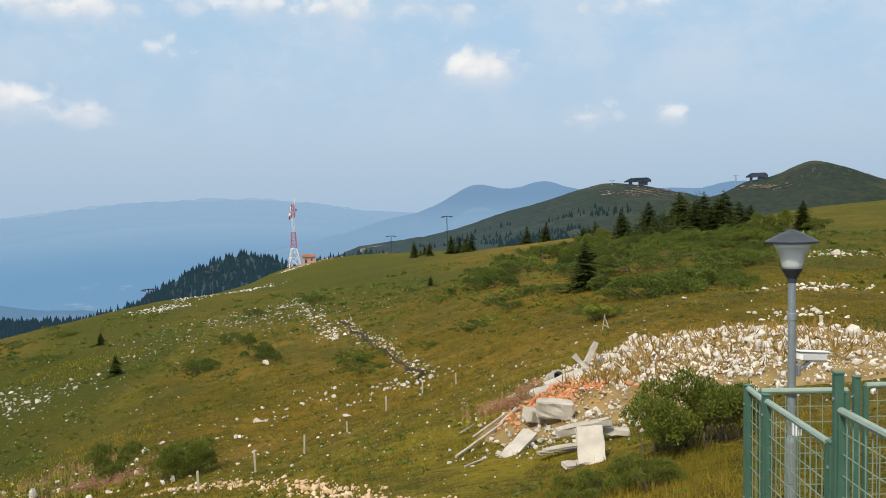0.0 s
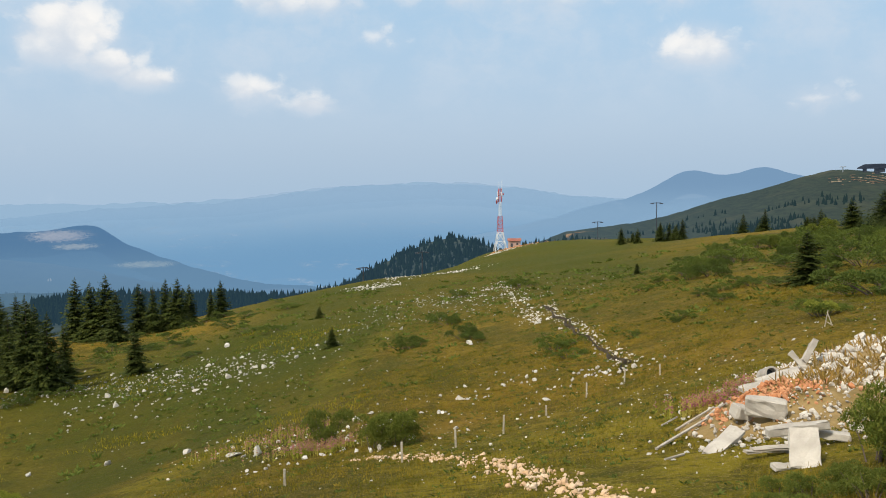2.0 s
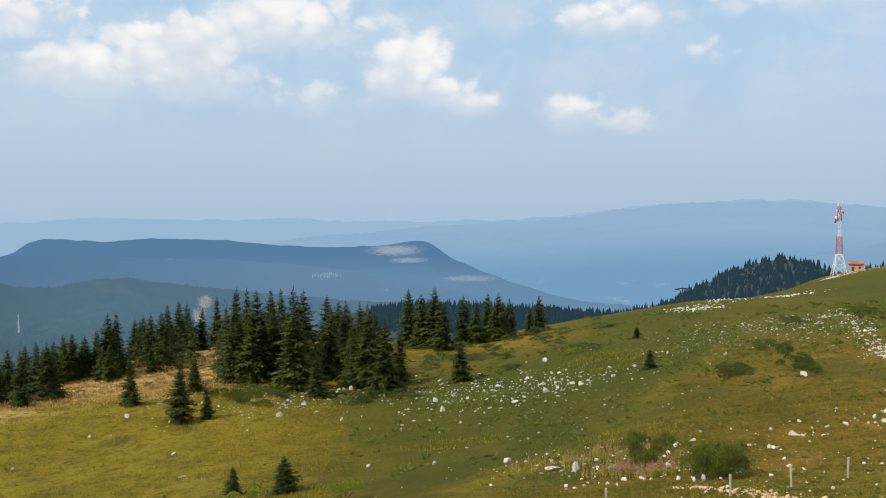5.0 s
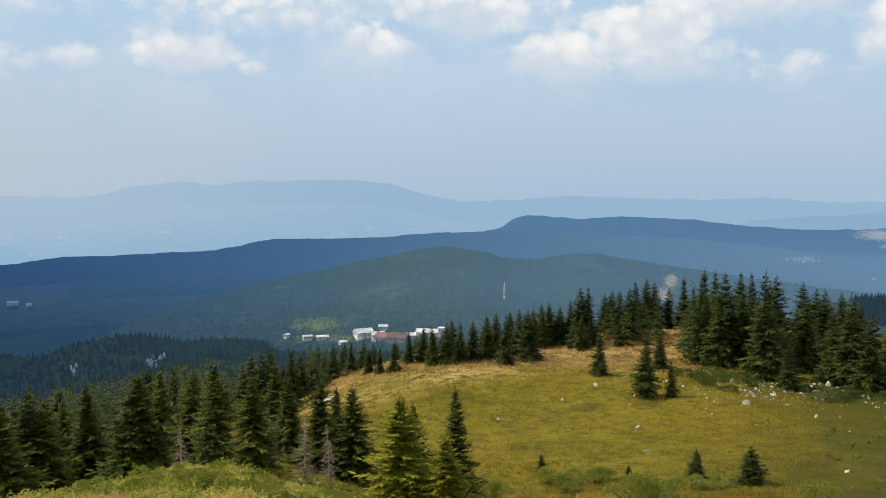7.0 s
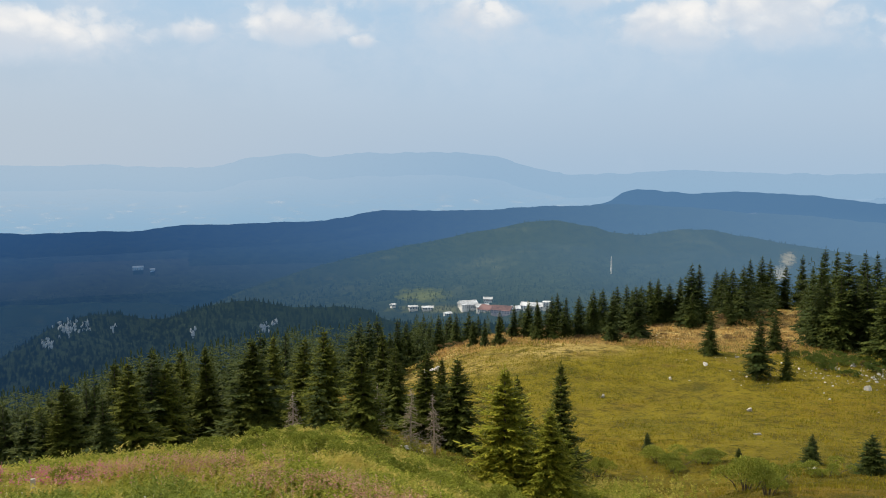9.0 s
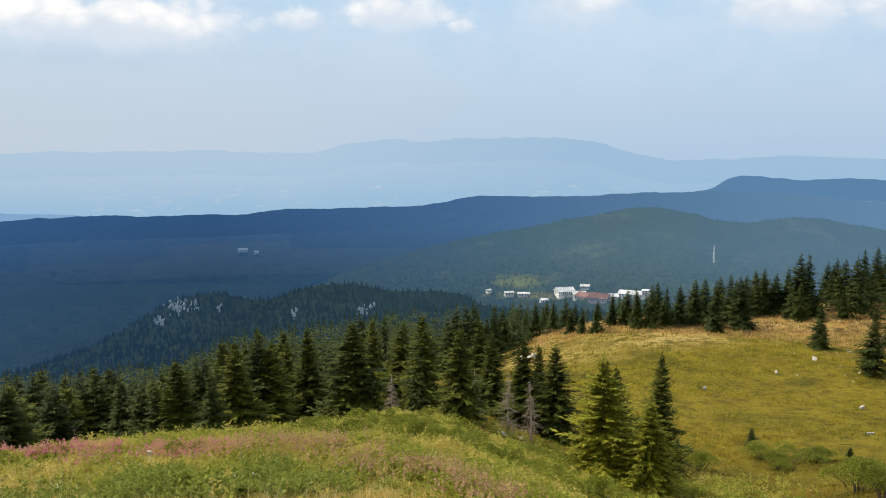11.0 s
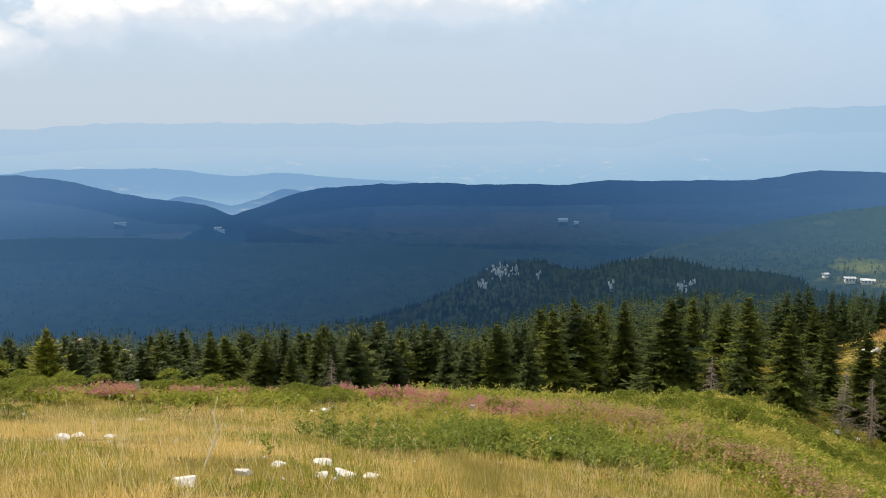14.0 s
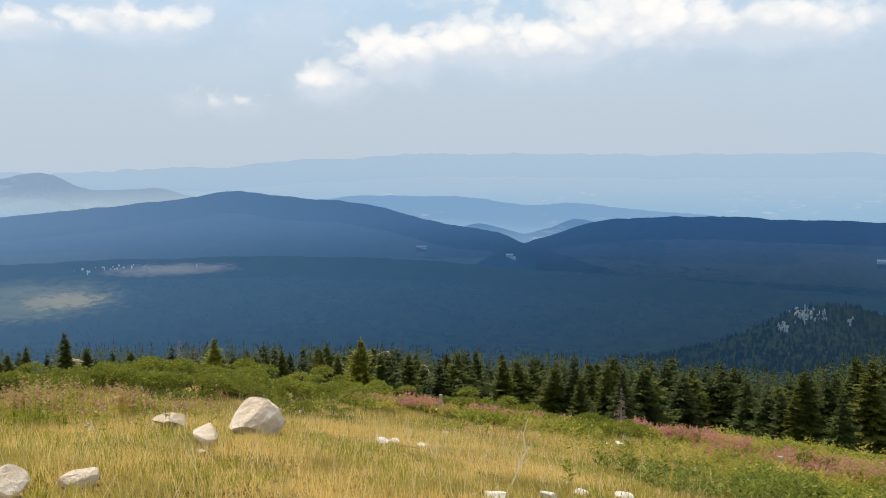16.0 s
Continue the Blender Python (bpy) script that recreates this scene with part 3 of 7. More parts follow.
MAT["green"] = surface("green_painted_steel", (0.055, 0.13, 0.095), (0.075, 0.165, 0.12), 5.0, 60, 0.45, 0.1, 0.06, 0.002)
MAT["wire"] = surface("green_coated_wire", (0.20, 0.28, 0.22), (0.28, 0.36, 0.29), 5.0, 60, 0.45, 0.2, 0.05, 0.001)
MAT["railcap"] = surface("pale_green_rail", (0.25, 0.34, 0.28), (0.34, 0.42, 0.36), 5.0, 60, 0.4, 0.2, 0.05, 0.001)
MAT["dark"] = surface("dark_grey_metal", (0.05, 0.06, 0.075), (0.08, 0.09, 0.11), 4.0, 50, 0.5, 0.3, 0.05, 0.002)
MAT["white"] = surface("white_painted_metal", (0.74, 0.75, 0.75), (0.82, 0.82, 0.81), 4.0, 50, 0.5, 0.0, 0.05, 0.002)
MAT["red"] = surface("red_painted_steel", (0.45, 0.05, 0.04), (0.55, 0.08, 0.06), 3.0, 50, 0.55, 0.0, 0.05, 0.002)
MAT["roof_red"] = surface("red_roof_sheet", (0.28, 0.10, 0.07), (0.36, 0.15, 0.11), 0.3, 3, 0.8)
MAT["roof_grey"] = surface("pale_roof_sheet", (0.55, 0.56, 0.58), (0.66, 0.67, 0.68), 0.3, 3, 0.7)
MAT["render"] = surface("pale_rendered_wall", (0.62, 0.57, 0.50), (0.74, 0.70, 0.64), 0.4, 4, 0.9)
MAT["pinkwall"] = surface("rose_rendered_wall", (0.50, 0.33, 0.27), (0.58, 0.42, 0.35), 0.4, 4, 0.9)
MAT["glassdark"] = surface("dark_window", (0.03, 0.04, 0.05), (0.05, 0.06, 0.07), 1.0, 5, 0.15)


def lantern_glass():
    m, net, bsdf = material("frosted_lantern_glass")
    net.put(bsdf.inputs["Base Color"], net.mix(net.noise(local(net), 9.0), (0.86, 0.85, 0.78), (0.74, 0.73, 0.66)))
    bsdf.inputs["Roughness"].default_value = 0.35
    bsdf.inputs["Transmission Weight"].default_value = 0.55
    return m


MAT["lantern"] = lantern_glass()
# ---------------------------------------------------------------- mesh helpers
def mesh_object(name, verts, faces, mat, parent=None, smooth=False):
    """One mesh object from arrays; faces is an (n, 3) or (n, 4) array or a list of such arrays."""
    me = bpy.data.meshes.new(name)
    verts = np.asarray(verts, np.float32)
    groups = faces if isinstance(faces, list) else [faces]
    groups = [np.asarray(g, np.int32) for g in groups if len(g)]
    loops = np.concatenate([g.ravel() for g in groups])
    sizes = np.concatenate([np.full(len(g), g.shape[1], np.int32) for g in groups])
    me.vertices.add(len(verts))
    me.vertices.foreach_set("co", verts.ravel())
    me.loops.add(len(loops))
    me.loops.foreach_set("vertex_index", loops)
    me.polygons.add(len(sizes))
    me.polygons.foreach_set("loop_start", np.concatenate([[0], np.cumsum(sizes)[:-1]]).astype(np.int32))
    me.polygons.foreach_set("use_smooth", np.full(len(sizes), smooth))
    me.materials.append(mat)
    me.update(calc_edges=True)
    ob = new(name, me)
    ob.parent = parent
    return ob


def part(name, bm, mat, parent=None, label="", smooth=False):
    """Links a bmesh as one mesh object under a thing or a part."""
    me = bpy.data.meshes.new(name)
    bm.to_mesh(me)
    bm.free()
    me.materials.append(mat)
    if smooth:
        for f in me.polygons:
            f.use_smooth = True
    ob = new(name, me)
    ob.parent = parent
    return tagged(ob, label)


def thing(name, x, y, z=None, turn=0.0, label="", category="", group="", kind=""):
    ob = new(name)
    ob.empty_display_size = 0.1
    ob.matrix_basis = pose(x, y, float(land(x, y)) if z is None else z, 0, 0, turn)
    return tagged(ob, label, category, group, kind)


def box(bm, size, m=Matrix(), bevel=0.0):
    made = bmesh.ops.create_cube(bm, size=1.0, matrix=m @ Matrix.Diagonal((*size, 1)))
    if bevel:
        edges = {e for v in made["verts"] for e in v.link_edges}
        bmesh.ops.bevel(bm, geom=list(edges), offset=bevel, segments=1, affect="EDGES")
    return bm


def rod(bm, a, b, r0, r1=None, sides=8):
    a, b = Vector(a), Vector(b)
    d = b - a
    m = Matrix.Translation((a + b) / 2) @ d.to_track_quat("Z", "Y").to_matrix().to_4x4()
    bmesh.ops.create_cone(bm, cap_ends=True, segments=sides, radius1=r0, radius2=r0 if r1 is None else r1, depth=d.length, matrix=m)
    return bm


def lathe(bm, outline, sides=24, m=Matrix()):
    """Turns an outline of (radius, height) round the z axis."""
    rings = []
    for r, z in outline:
        rings.append([bm.verts.new(m @ Vector((r * math.cos(2 * math.pi * i / sides), r * math.sin(2 * math.pi * i / sides), z))) for i in range(sides)])
    for a, b in zip(rings, rings[1:]):
        for i in range(sides):
            bm.faces.new((a[i], a[(i + 1) % sides], b[(i + 1) % sides], b[i]))
    bm.faces.new(rings[0][::-1])
    bm.faces.new(rings[-1])
    return bm


def stone_shape(seed, level=2, flat=0.6, rough=0.35):
    """A broken stone about 1 m across: verts and triangles."""
    rng = np.random.default_rng(seed)
    bm = bmesh.new()
    bmesh.ops.create_icosphere(bm, subdivisions=level, radius=0.5)
    v = np.array([p.co[:] for p in bm.verts])
    f = np.array([[q.index for q in face.verts] for face in bm.faces])
    bm.free()
    for _ in range(9):  # flat broken faces
        n = rng.normal(size=3)
        n /= np.linalg.norm(n)
        d = rng.uniform(0.16, 0.38)
        over = np.maximum(v @ n - d, 0)
        v = v - over[:, None] * n * 0.92
    v = v + rng.normal(size=v.shape) * 0.02 * rough / 0.35
    v = v * np.array([1.0, rng.uniform(0.65, 1.0), flat * rng.uniform(0.8, 1.2)])
    return v, f


def turn_matrix(rng, lean=0.4):
    return np.array(Euler((rng.normal() * lean, rng.normal() * lean, rng.uniform(0, 6.283))).to_matrix())


def scatter(name, shapes, spots, mat, label, category, lean=0.4, seed=0, parent=None, smooth=False, kind="stuff"):
    """Many small alike pieces joined into one object. spots: rows of x, y, z, size."""
    rng = np.random.default_rng(seed)
    vs, fs, n = [], [], 0
    for x, y, z, s in spots:
        v, f = shapes[rng.integers(len(shapes))]
        v = (v @ turn_matrix(rng, lean).T) * s + np.array([x, y, z])
        vs.append(v)
        fs.append(f + n)
        n += len(v)
    ob = mesh_object(name, np.concatenate(vs), np.concatenate(fs), mat, parent, smooth)
    return tagged(ob, label, category, "", kind)


def polar(bearing, r):
    a = np.radians(bearing)
    return -np.sin(a) * r, np.cos(a) * r


# ---------------------------------------------------------------- the ground, one sheet to the horizon
def build_ground():
    fine = np.concatenate([np.arange(-50, 170, 0.4), np.arange(170, 310, 2.0)])
    radii = np.concatenate([[0.6], np.geomspace(2, 420, 300), np.geomspace(440, 4900, 40)])
    A, R = np.meshgrid(fine, radii, indexing="ij")
    X, Y = polar(A, R)
    Z = land(X, Y)
    na, nr = A.shape
    idx = np.arange(na * nr).reshape(na, nr)
    nxt = np.roll(idx, -1, axis=0)
    quads = np.stack([idx[:, :-1], idx[:, 1:], nxt[:, 1:], nxt[:, :-1]], -1).reshape(-1, 4)
    verts = np.stack([X, Y, Z], -1).reshape(-1, 3)
    cap = len(verts)
    verts = np.concatenate([verts, [[0, 0, float(Z[:, 0].mean())]]])
    tris = np.stack([np.full(na, cap), idx[:, 0], nxt[:, 0]], -1)
    ob = mesh_object("ground", verts, [quads, tris], MAT["ground"], smooth=True)
    me = ob.data
    x, y = verts[:, 0], verts[:, 1]
    b, r = np.degrees(np.arctan2(-x, y)), np.hypot(x, y)
    rag = (wave(x / 9, y / 9, 21) - 0.5) * 14 + (wave(x / 3, y / 3, 22) - 0.5) * 6
    # the tawny hump at the wood's edge, and the dry crest near the viewer
    dry = np.clip(1.3 - np.abs(r + rag - (118 + (64 - b) * 0.55)) / 17, 0, 1) * np.clip((b - 46) / 4, 0, 1) * np.clip((78 - b) / 4, 0, 1)
    near = np.clip((b - 72 + rag * 0.4) / 14, 0, 1) * np.clip((29 - r + rag * 0.3) / 5, 0, 1) * (0.5 + 0.5 * wave(x / 2.5, y / 2.5, 24)) * np.clip((170 - b) / 8, 0, 1)
    dry = np.maximum(dry, near * 0.85)
    lush_shade = np.clip((wave(x / 22, y / 22, 23) - 0.5) * 3, 0, 1) * np.clip((r - 60) / 30, 0, 1) * (b < 40) * 0.8
    lush_shade = np.maximum(lush_shade, 0.9 * np.clip((r - 46) / 30, 0, 1) * np.clip((-6 - b) / 8, 0, 1) * np.clip(0.3 + wave(x / 9, y / 9, 25), 0, 1))
    lush_shade = np.maximum(lush_shade, 1.1 * np.clip(1.25 - np.abs(r + rag - 88) / 48, 0, 1) * np.clip((b - 16 + rag * 0.3) / 7, 0, 1) * np.clip((50 - b + rag * 0.5) / 16, 0, 1))
    lush_shade = np.maximum(lush_shade, 0.5 * np.clip(1 - np.abs(r + rag * 0.4 - 46) / 14, 0, 1) * np.clip((b - 70) / 5, 0, 1) * np.clip((160 - b) / 8, 0, 1))
    # on these two slopes the dark green also paints in their shade
    lush_shade = np.maximum(lush_shade, np.clip((b - 20 + rag * 0.5) / 6, 0, 1) * np.clip((r + rag - 36) / 12, 0, 1) * np.clip((120 - r) / 30, 0, 1) * np.clip((36 - b) / 6, 0, 1))
    lush_shade = np.maximum(lush_shade, 1.0 * np.clip((r + rag - 60) / 50, 0, 1) * np.clip((30 - b) / 6, 0, 1) * np.clip((b + 6) / 8, 0, 1) * (0.65 + 0.5 * wave(x / 18, y / 18, 29)))
    lush_shade = np.maximum(lush_shade, 0.6 * np.clip((b - 9 + rag * 0.6) / 9, 0, 1) * np.clip((36 - b) / 6, 0, 1) * np.clip((r - 42) / 20, 0, 1) * np.clip((150 - r) / 50, 0, 1) * np.clip(wave(x / 7, y / 7, 26) * 1.9 - 0.45, 0, 1))
    gold = np.maximum(0, 0.8 * np.clip((b - 24 + rag * 0.5) / 30, 0, 1) * np.clip((80 - b) / 6, 0, 1) * np.clip((r + rag - 40) / 20, 0, 1) * np.clip((125 - r) / 10, 0, 1))
    gold = np.maximum(gold, 0.7 * np.clip((37 - r + rag * 0.5) / 8, 0, 1) * np.clip((22 - b) / 8, 0, 1) * np.clip((b + 24) / 14, 0, 1))
    beyond = r - np.interp(b, [12, 16, 20, 24, 31, 37.6, 44], [125, 100, 75, 58, 45, 36, 32]) + rag * 0.35
    bowl = np.clip(beyond / 3.0, 0, 1) * np.clip((b - 13) / 5, 0, 1) * np.clip((47 - b) / 9, 0, 1) * np.clip((150 - r) / 40, 0, 1)
    lush_shade = np.maximum(lush_shade, 1.0 * bowl * np.clip(0.6 + 0.7 * wave(x / 13, y / 13, 28) - 0.5 * np.clip(beyond / 60, 0, 1), 0, 1))
    gold = np.maximum(gold * (1 - 0.7 * bowl), 0.8 * np.clip(-beyond / 2.5, 0, 1) * np.clip(1 + beyond / 16, 0, 1) * np.clip((b - 13) / 5, 0, 1) * np.clip((42 - b) / 4, 0, 1))
    for name, values in (("dry", dry), ("lush_shade", lush_shade), ("gold", gold)):
        layer = me.attributes.new(name, "FLOAT", "POINT")
        layer.data.foreach_set("value", values.astype(np.float32))
    # beyond 430 m the ground takes the material with emitted haze
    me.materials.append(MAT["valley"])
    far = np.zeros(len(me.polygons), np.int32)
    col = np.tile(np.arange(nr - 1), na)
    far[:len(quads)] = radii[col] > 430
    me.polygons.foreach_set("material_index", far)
    return tagged(ob, "yellow-green alpine pasture with dry grass patches", "ground", "", "structure")


build_ground()


# ---------------------------------------------------------------- the distance: ridge behind ridge
def ridge(name, near, far, foot, crest, mat, label, rough=1.0, seed=0, bulge=1.0):
    """A ridge whose near foot lies at one range and whose crest line at another; crest: (bearing, height in degrees)."""
    b0, b1 = min(c[0] for c in crest), max(c[0] for c in crest)
    bearing = np.arange(b0, b1 + 0.01, 0.125)
    top = np.array(sorted(crest), float)
    up = hermite(bearing, top[:, 0], top[:, 1])
    jag = 0.22 if far > 4500 else 0.14 if far > 3300 else 0.09
    up = up + jag * ((wave(bearing / 2.6, bearing * 0, seed + 7) - 0.5) + 0.5 * (wave(bearing / 0.9, bearing * 0, seed + 8) - 0.5) + 0.3 * (wave(bearing * 3, bearing * 0, seed + 9) - 0.5))
    s = np.concatenate([np.linspace(0, 1, 60), [1.04, 1.1, 1.2]])
    A, S = np.meshgrid(bearing, s, indexing="ij")
    D = near + (far - near) * S
    E = np.minimum(foot, up - 0.2)[:, None] + (up - np.minimum(foot, up - 0.2))[:, None] * np.clip(S, 0, 1) ** bulge
    X, Y = polar(A, D)
    Z = np.tan(np.radians(E)) * D
    q = far / 60
    relief = (wave(X / q / 3, Y / q / 3, seed) - 0.5) * 1.0 + (wave(X / q, Y / q, seed + 1) - 0.5) * 0.5 + (wave(X / q * 3, Y / q * 3, seed + 2) - 0.5) * 0.22
    Z = Z + relief * rough * far * 0.012 * np.clip(1 - np.clip(S, 0, 1) ** 6 * 0.75, 0, 1) * np.clip(S * 5, 0, 1)
    Z = Z - np.clip(S - 1, 0, 1) ** 1.0 * far * 0.14
    na, nr = A.shape
    idx = np.arange(na * nr).reshape(na, nr)
    quads = np.stack([idx[:-1, :-1], idx[:-1, 1:], idx[1:, 1:], idx[1:, :-1]], -1).reshape(-1, 4)[:, ::-1]
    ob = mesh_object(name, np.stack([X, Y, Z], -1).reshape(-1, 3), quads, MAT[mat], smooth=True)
    tagged(ob, label, "mountain", "", "structure")
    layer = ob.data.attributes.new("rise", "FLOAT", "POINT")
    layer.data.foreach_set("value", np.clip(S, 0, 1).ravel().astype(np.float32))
    return X, Y, Z, S


def on_ridge(key, bearing, up):
    """The place on a ridge's near face that is seen at that bearing and height."""
    X, Y, Z, S = RIDGES[key]
    i = int(np.argmin(np.abs(np.degrees(np.arctan2(-X[:, 0], Y[:, 0])) - bearing)))
    e = np.degrees(np.arctan2(Z[i, :60], np.hypot(X[i, :60], Y[i, :60])))
    j = int(np.argmin(np.abs(e - up)))
    return float(X[i, j]), float(Y[i, j]), float(Z[i, j])


RIDGES = {}
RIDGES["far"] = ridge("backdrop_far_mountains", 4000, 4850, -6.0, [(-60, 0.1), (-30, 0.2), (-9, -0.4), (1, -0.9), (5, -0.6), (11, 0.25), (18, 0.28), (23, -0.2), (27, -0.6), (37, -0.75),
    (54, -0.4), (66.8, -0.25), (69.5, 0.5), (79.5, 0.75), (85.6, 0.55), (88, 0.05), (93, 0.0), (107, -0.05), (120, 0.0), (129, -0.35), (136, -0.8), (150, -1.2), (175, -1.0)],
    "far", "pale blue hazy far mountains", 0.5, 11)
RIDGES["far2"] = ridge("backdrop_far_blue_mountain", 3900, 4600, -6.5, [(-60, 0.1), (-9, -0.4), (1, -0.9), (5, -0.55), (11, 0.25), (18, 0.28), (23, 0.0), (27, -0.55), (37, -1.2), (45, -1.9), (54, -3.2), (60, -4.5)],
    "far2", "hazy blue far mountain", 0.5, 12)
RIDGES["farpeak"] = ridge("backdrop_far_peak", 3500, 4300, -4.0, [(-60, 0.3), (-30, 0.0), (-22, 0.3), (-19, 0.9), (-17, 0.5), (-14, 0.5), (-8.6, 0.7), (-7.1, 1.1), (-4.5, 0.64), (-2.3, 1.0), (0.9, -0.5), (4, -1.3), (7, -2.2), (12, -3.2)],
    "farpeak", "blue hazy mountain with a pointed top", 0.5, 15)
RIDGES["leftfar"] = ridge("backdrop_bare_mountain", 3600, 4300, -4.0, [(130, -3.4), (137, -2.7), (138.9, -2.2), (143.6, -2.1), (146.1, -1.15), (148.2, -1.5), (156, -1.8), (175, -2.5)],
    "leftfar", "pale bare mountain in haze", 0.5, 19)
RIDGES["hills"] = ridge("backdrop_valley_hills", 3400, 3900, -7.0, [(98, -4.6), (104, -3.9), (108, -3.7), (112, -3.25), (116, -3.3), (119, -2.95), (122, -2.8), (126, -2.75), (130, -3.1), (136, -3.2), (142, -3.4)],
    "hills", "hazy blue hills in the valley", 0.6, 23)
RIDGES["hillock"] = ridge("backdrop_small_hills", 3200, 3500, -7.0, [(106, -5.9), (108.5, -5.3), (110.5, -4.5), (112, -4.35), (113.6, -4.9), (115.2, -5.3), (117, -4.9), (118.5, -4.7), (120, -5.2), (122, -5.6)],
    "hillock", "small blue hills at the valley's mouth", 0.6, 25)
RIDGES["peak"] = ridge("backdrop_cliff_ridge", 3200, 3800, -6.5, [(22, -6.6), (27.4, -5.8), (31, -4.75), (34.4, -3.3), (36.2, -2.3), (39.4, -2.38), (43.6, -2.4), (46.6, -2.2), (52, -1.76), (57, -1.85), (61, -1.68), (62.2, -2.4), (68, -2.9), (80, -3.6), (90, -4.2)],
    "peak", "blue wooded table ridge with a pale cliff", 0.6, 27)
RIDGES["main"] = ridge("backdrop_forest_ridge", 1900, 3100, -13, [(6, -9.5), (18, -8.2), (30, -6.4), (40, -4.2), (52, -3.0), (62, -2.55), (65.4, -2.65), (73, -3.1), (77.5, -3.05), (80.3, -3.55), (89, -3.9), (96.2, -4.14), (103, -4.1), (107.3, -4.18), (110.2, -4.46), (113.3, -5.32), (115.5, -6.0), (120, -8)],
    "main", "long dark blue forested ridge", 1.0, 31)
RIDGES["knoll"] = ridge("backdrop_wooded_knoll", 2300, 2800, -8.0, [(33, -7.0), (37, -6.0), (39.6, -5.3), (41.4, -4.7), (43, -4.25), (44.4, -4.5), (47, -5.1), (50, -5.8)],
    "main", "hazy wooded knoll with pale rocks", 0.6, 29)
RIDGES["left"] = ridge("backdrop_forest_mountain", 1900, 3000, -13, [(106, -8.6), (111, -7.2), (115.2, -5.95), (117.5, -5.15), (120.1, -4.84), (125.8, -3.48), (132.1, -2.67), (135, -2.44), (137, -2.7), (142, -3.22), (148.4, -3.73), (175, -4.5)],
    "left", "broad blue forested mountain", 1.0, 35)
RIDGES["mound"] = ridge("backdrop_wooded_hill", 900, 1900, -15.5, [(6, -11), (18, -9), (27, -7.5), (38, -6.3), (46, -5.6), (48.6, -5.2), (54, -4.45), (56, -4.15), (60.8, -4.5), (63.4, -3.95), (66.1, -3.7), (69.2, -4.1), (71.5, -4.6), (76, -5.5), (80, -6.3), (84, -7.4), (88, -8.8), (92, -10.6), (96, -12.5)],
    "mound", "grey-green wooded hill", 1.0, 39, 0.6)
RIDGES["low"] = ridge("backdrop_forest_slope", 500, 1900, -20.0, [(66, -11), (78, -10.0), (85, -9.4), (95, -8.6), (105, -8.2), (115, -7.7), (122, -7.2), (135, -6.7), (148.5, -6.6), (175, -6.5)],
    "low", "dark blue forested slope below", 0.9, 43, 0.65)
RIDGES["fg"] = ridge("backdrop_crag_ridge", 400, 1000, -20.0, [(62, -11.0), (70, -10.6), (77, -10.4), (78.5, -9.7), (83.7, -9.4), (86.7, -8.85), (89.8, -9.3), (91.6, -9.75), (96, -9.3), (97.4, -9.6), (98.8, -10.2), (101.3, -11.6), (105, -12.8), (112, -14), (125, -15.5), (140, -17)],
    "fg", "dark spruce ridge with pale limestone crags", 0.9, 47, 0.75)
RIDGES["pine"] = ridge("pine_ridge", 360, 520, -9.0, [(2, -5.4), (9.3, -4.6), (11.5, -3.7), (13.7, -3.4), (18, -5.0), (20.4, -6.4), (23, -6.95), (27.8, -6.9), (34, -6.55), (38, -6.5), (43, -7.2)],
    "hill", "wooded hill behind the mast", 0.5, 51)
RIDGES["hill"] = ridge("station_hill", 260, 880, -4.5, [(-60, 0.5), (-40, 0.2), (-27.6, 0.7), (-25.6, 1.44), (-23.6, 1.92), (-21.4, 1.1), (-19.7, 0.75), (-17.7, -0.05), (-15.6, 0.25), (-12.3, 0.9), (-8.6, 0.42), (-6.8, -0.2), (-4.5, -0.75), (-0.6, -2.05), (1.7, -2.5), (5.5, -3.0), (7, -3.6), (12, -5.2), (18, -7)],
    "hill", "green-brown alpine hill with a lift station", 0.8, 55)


def far_tree():
    """A far spruce one metre high: two ragged cones."""
    v, f = [], []
    for z0, z1, r in ((0.0, 0.62, 0.27), (0.33, 1.0, 0.19)):
        n = len(v)
        for i in range(5):
            a = 2 * math.pi * i / 5 + z0
            v.append((r * math.cos(a) * (0.8 + 0.4 * (i % 2)), r * math.sin(a), z0))
        v.append((0, 0, z1))
        f += [(n + i, n + (i + 1) % 5, n + 5) for i in range(5)]
    return np.array(v), np.array(f)


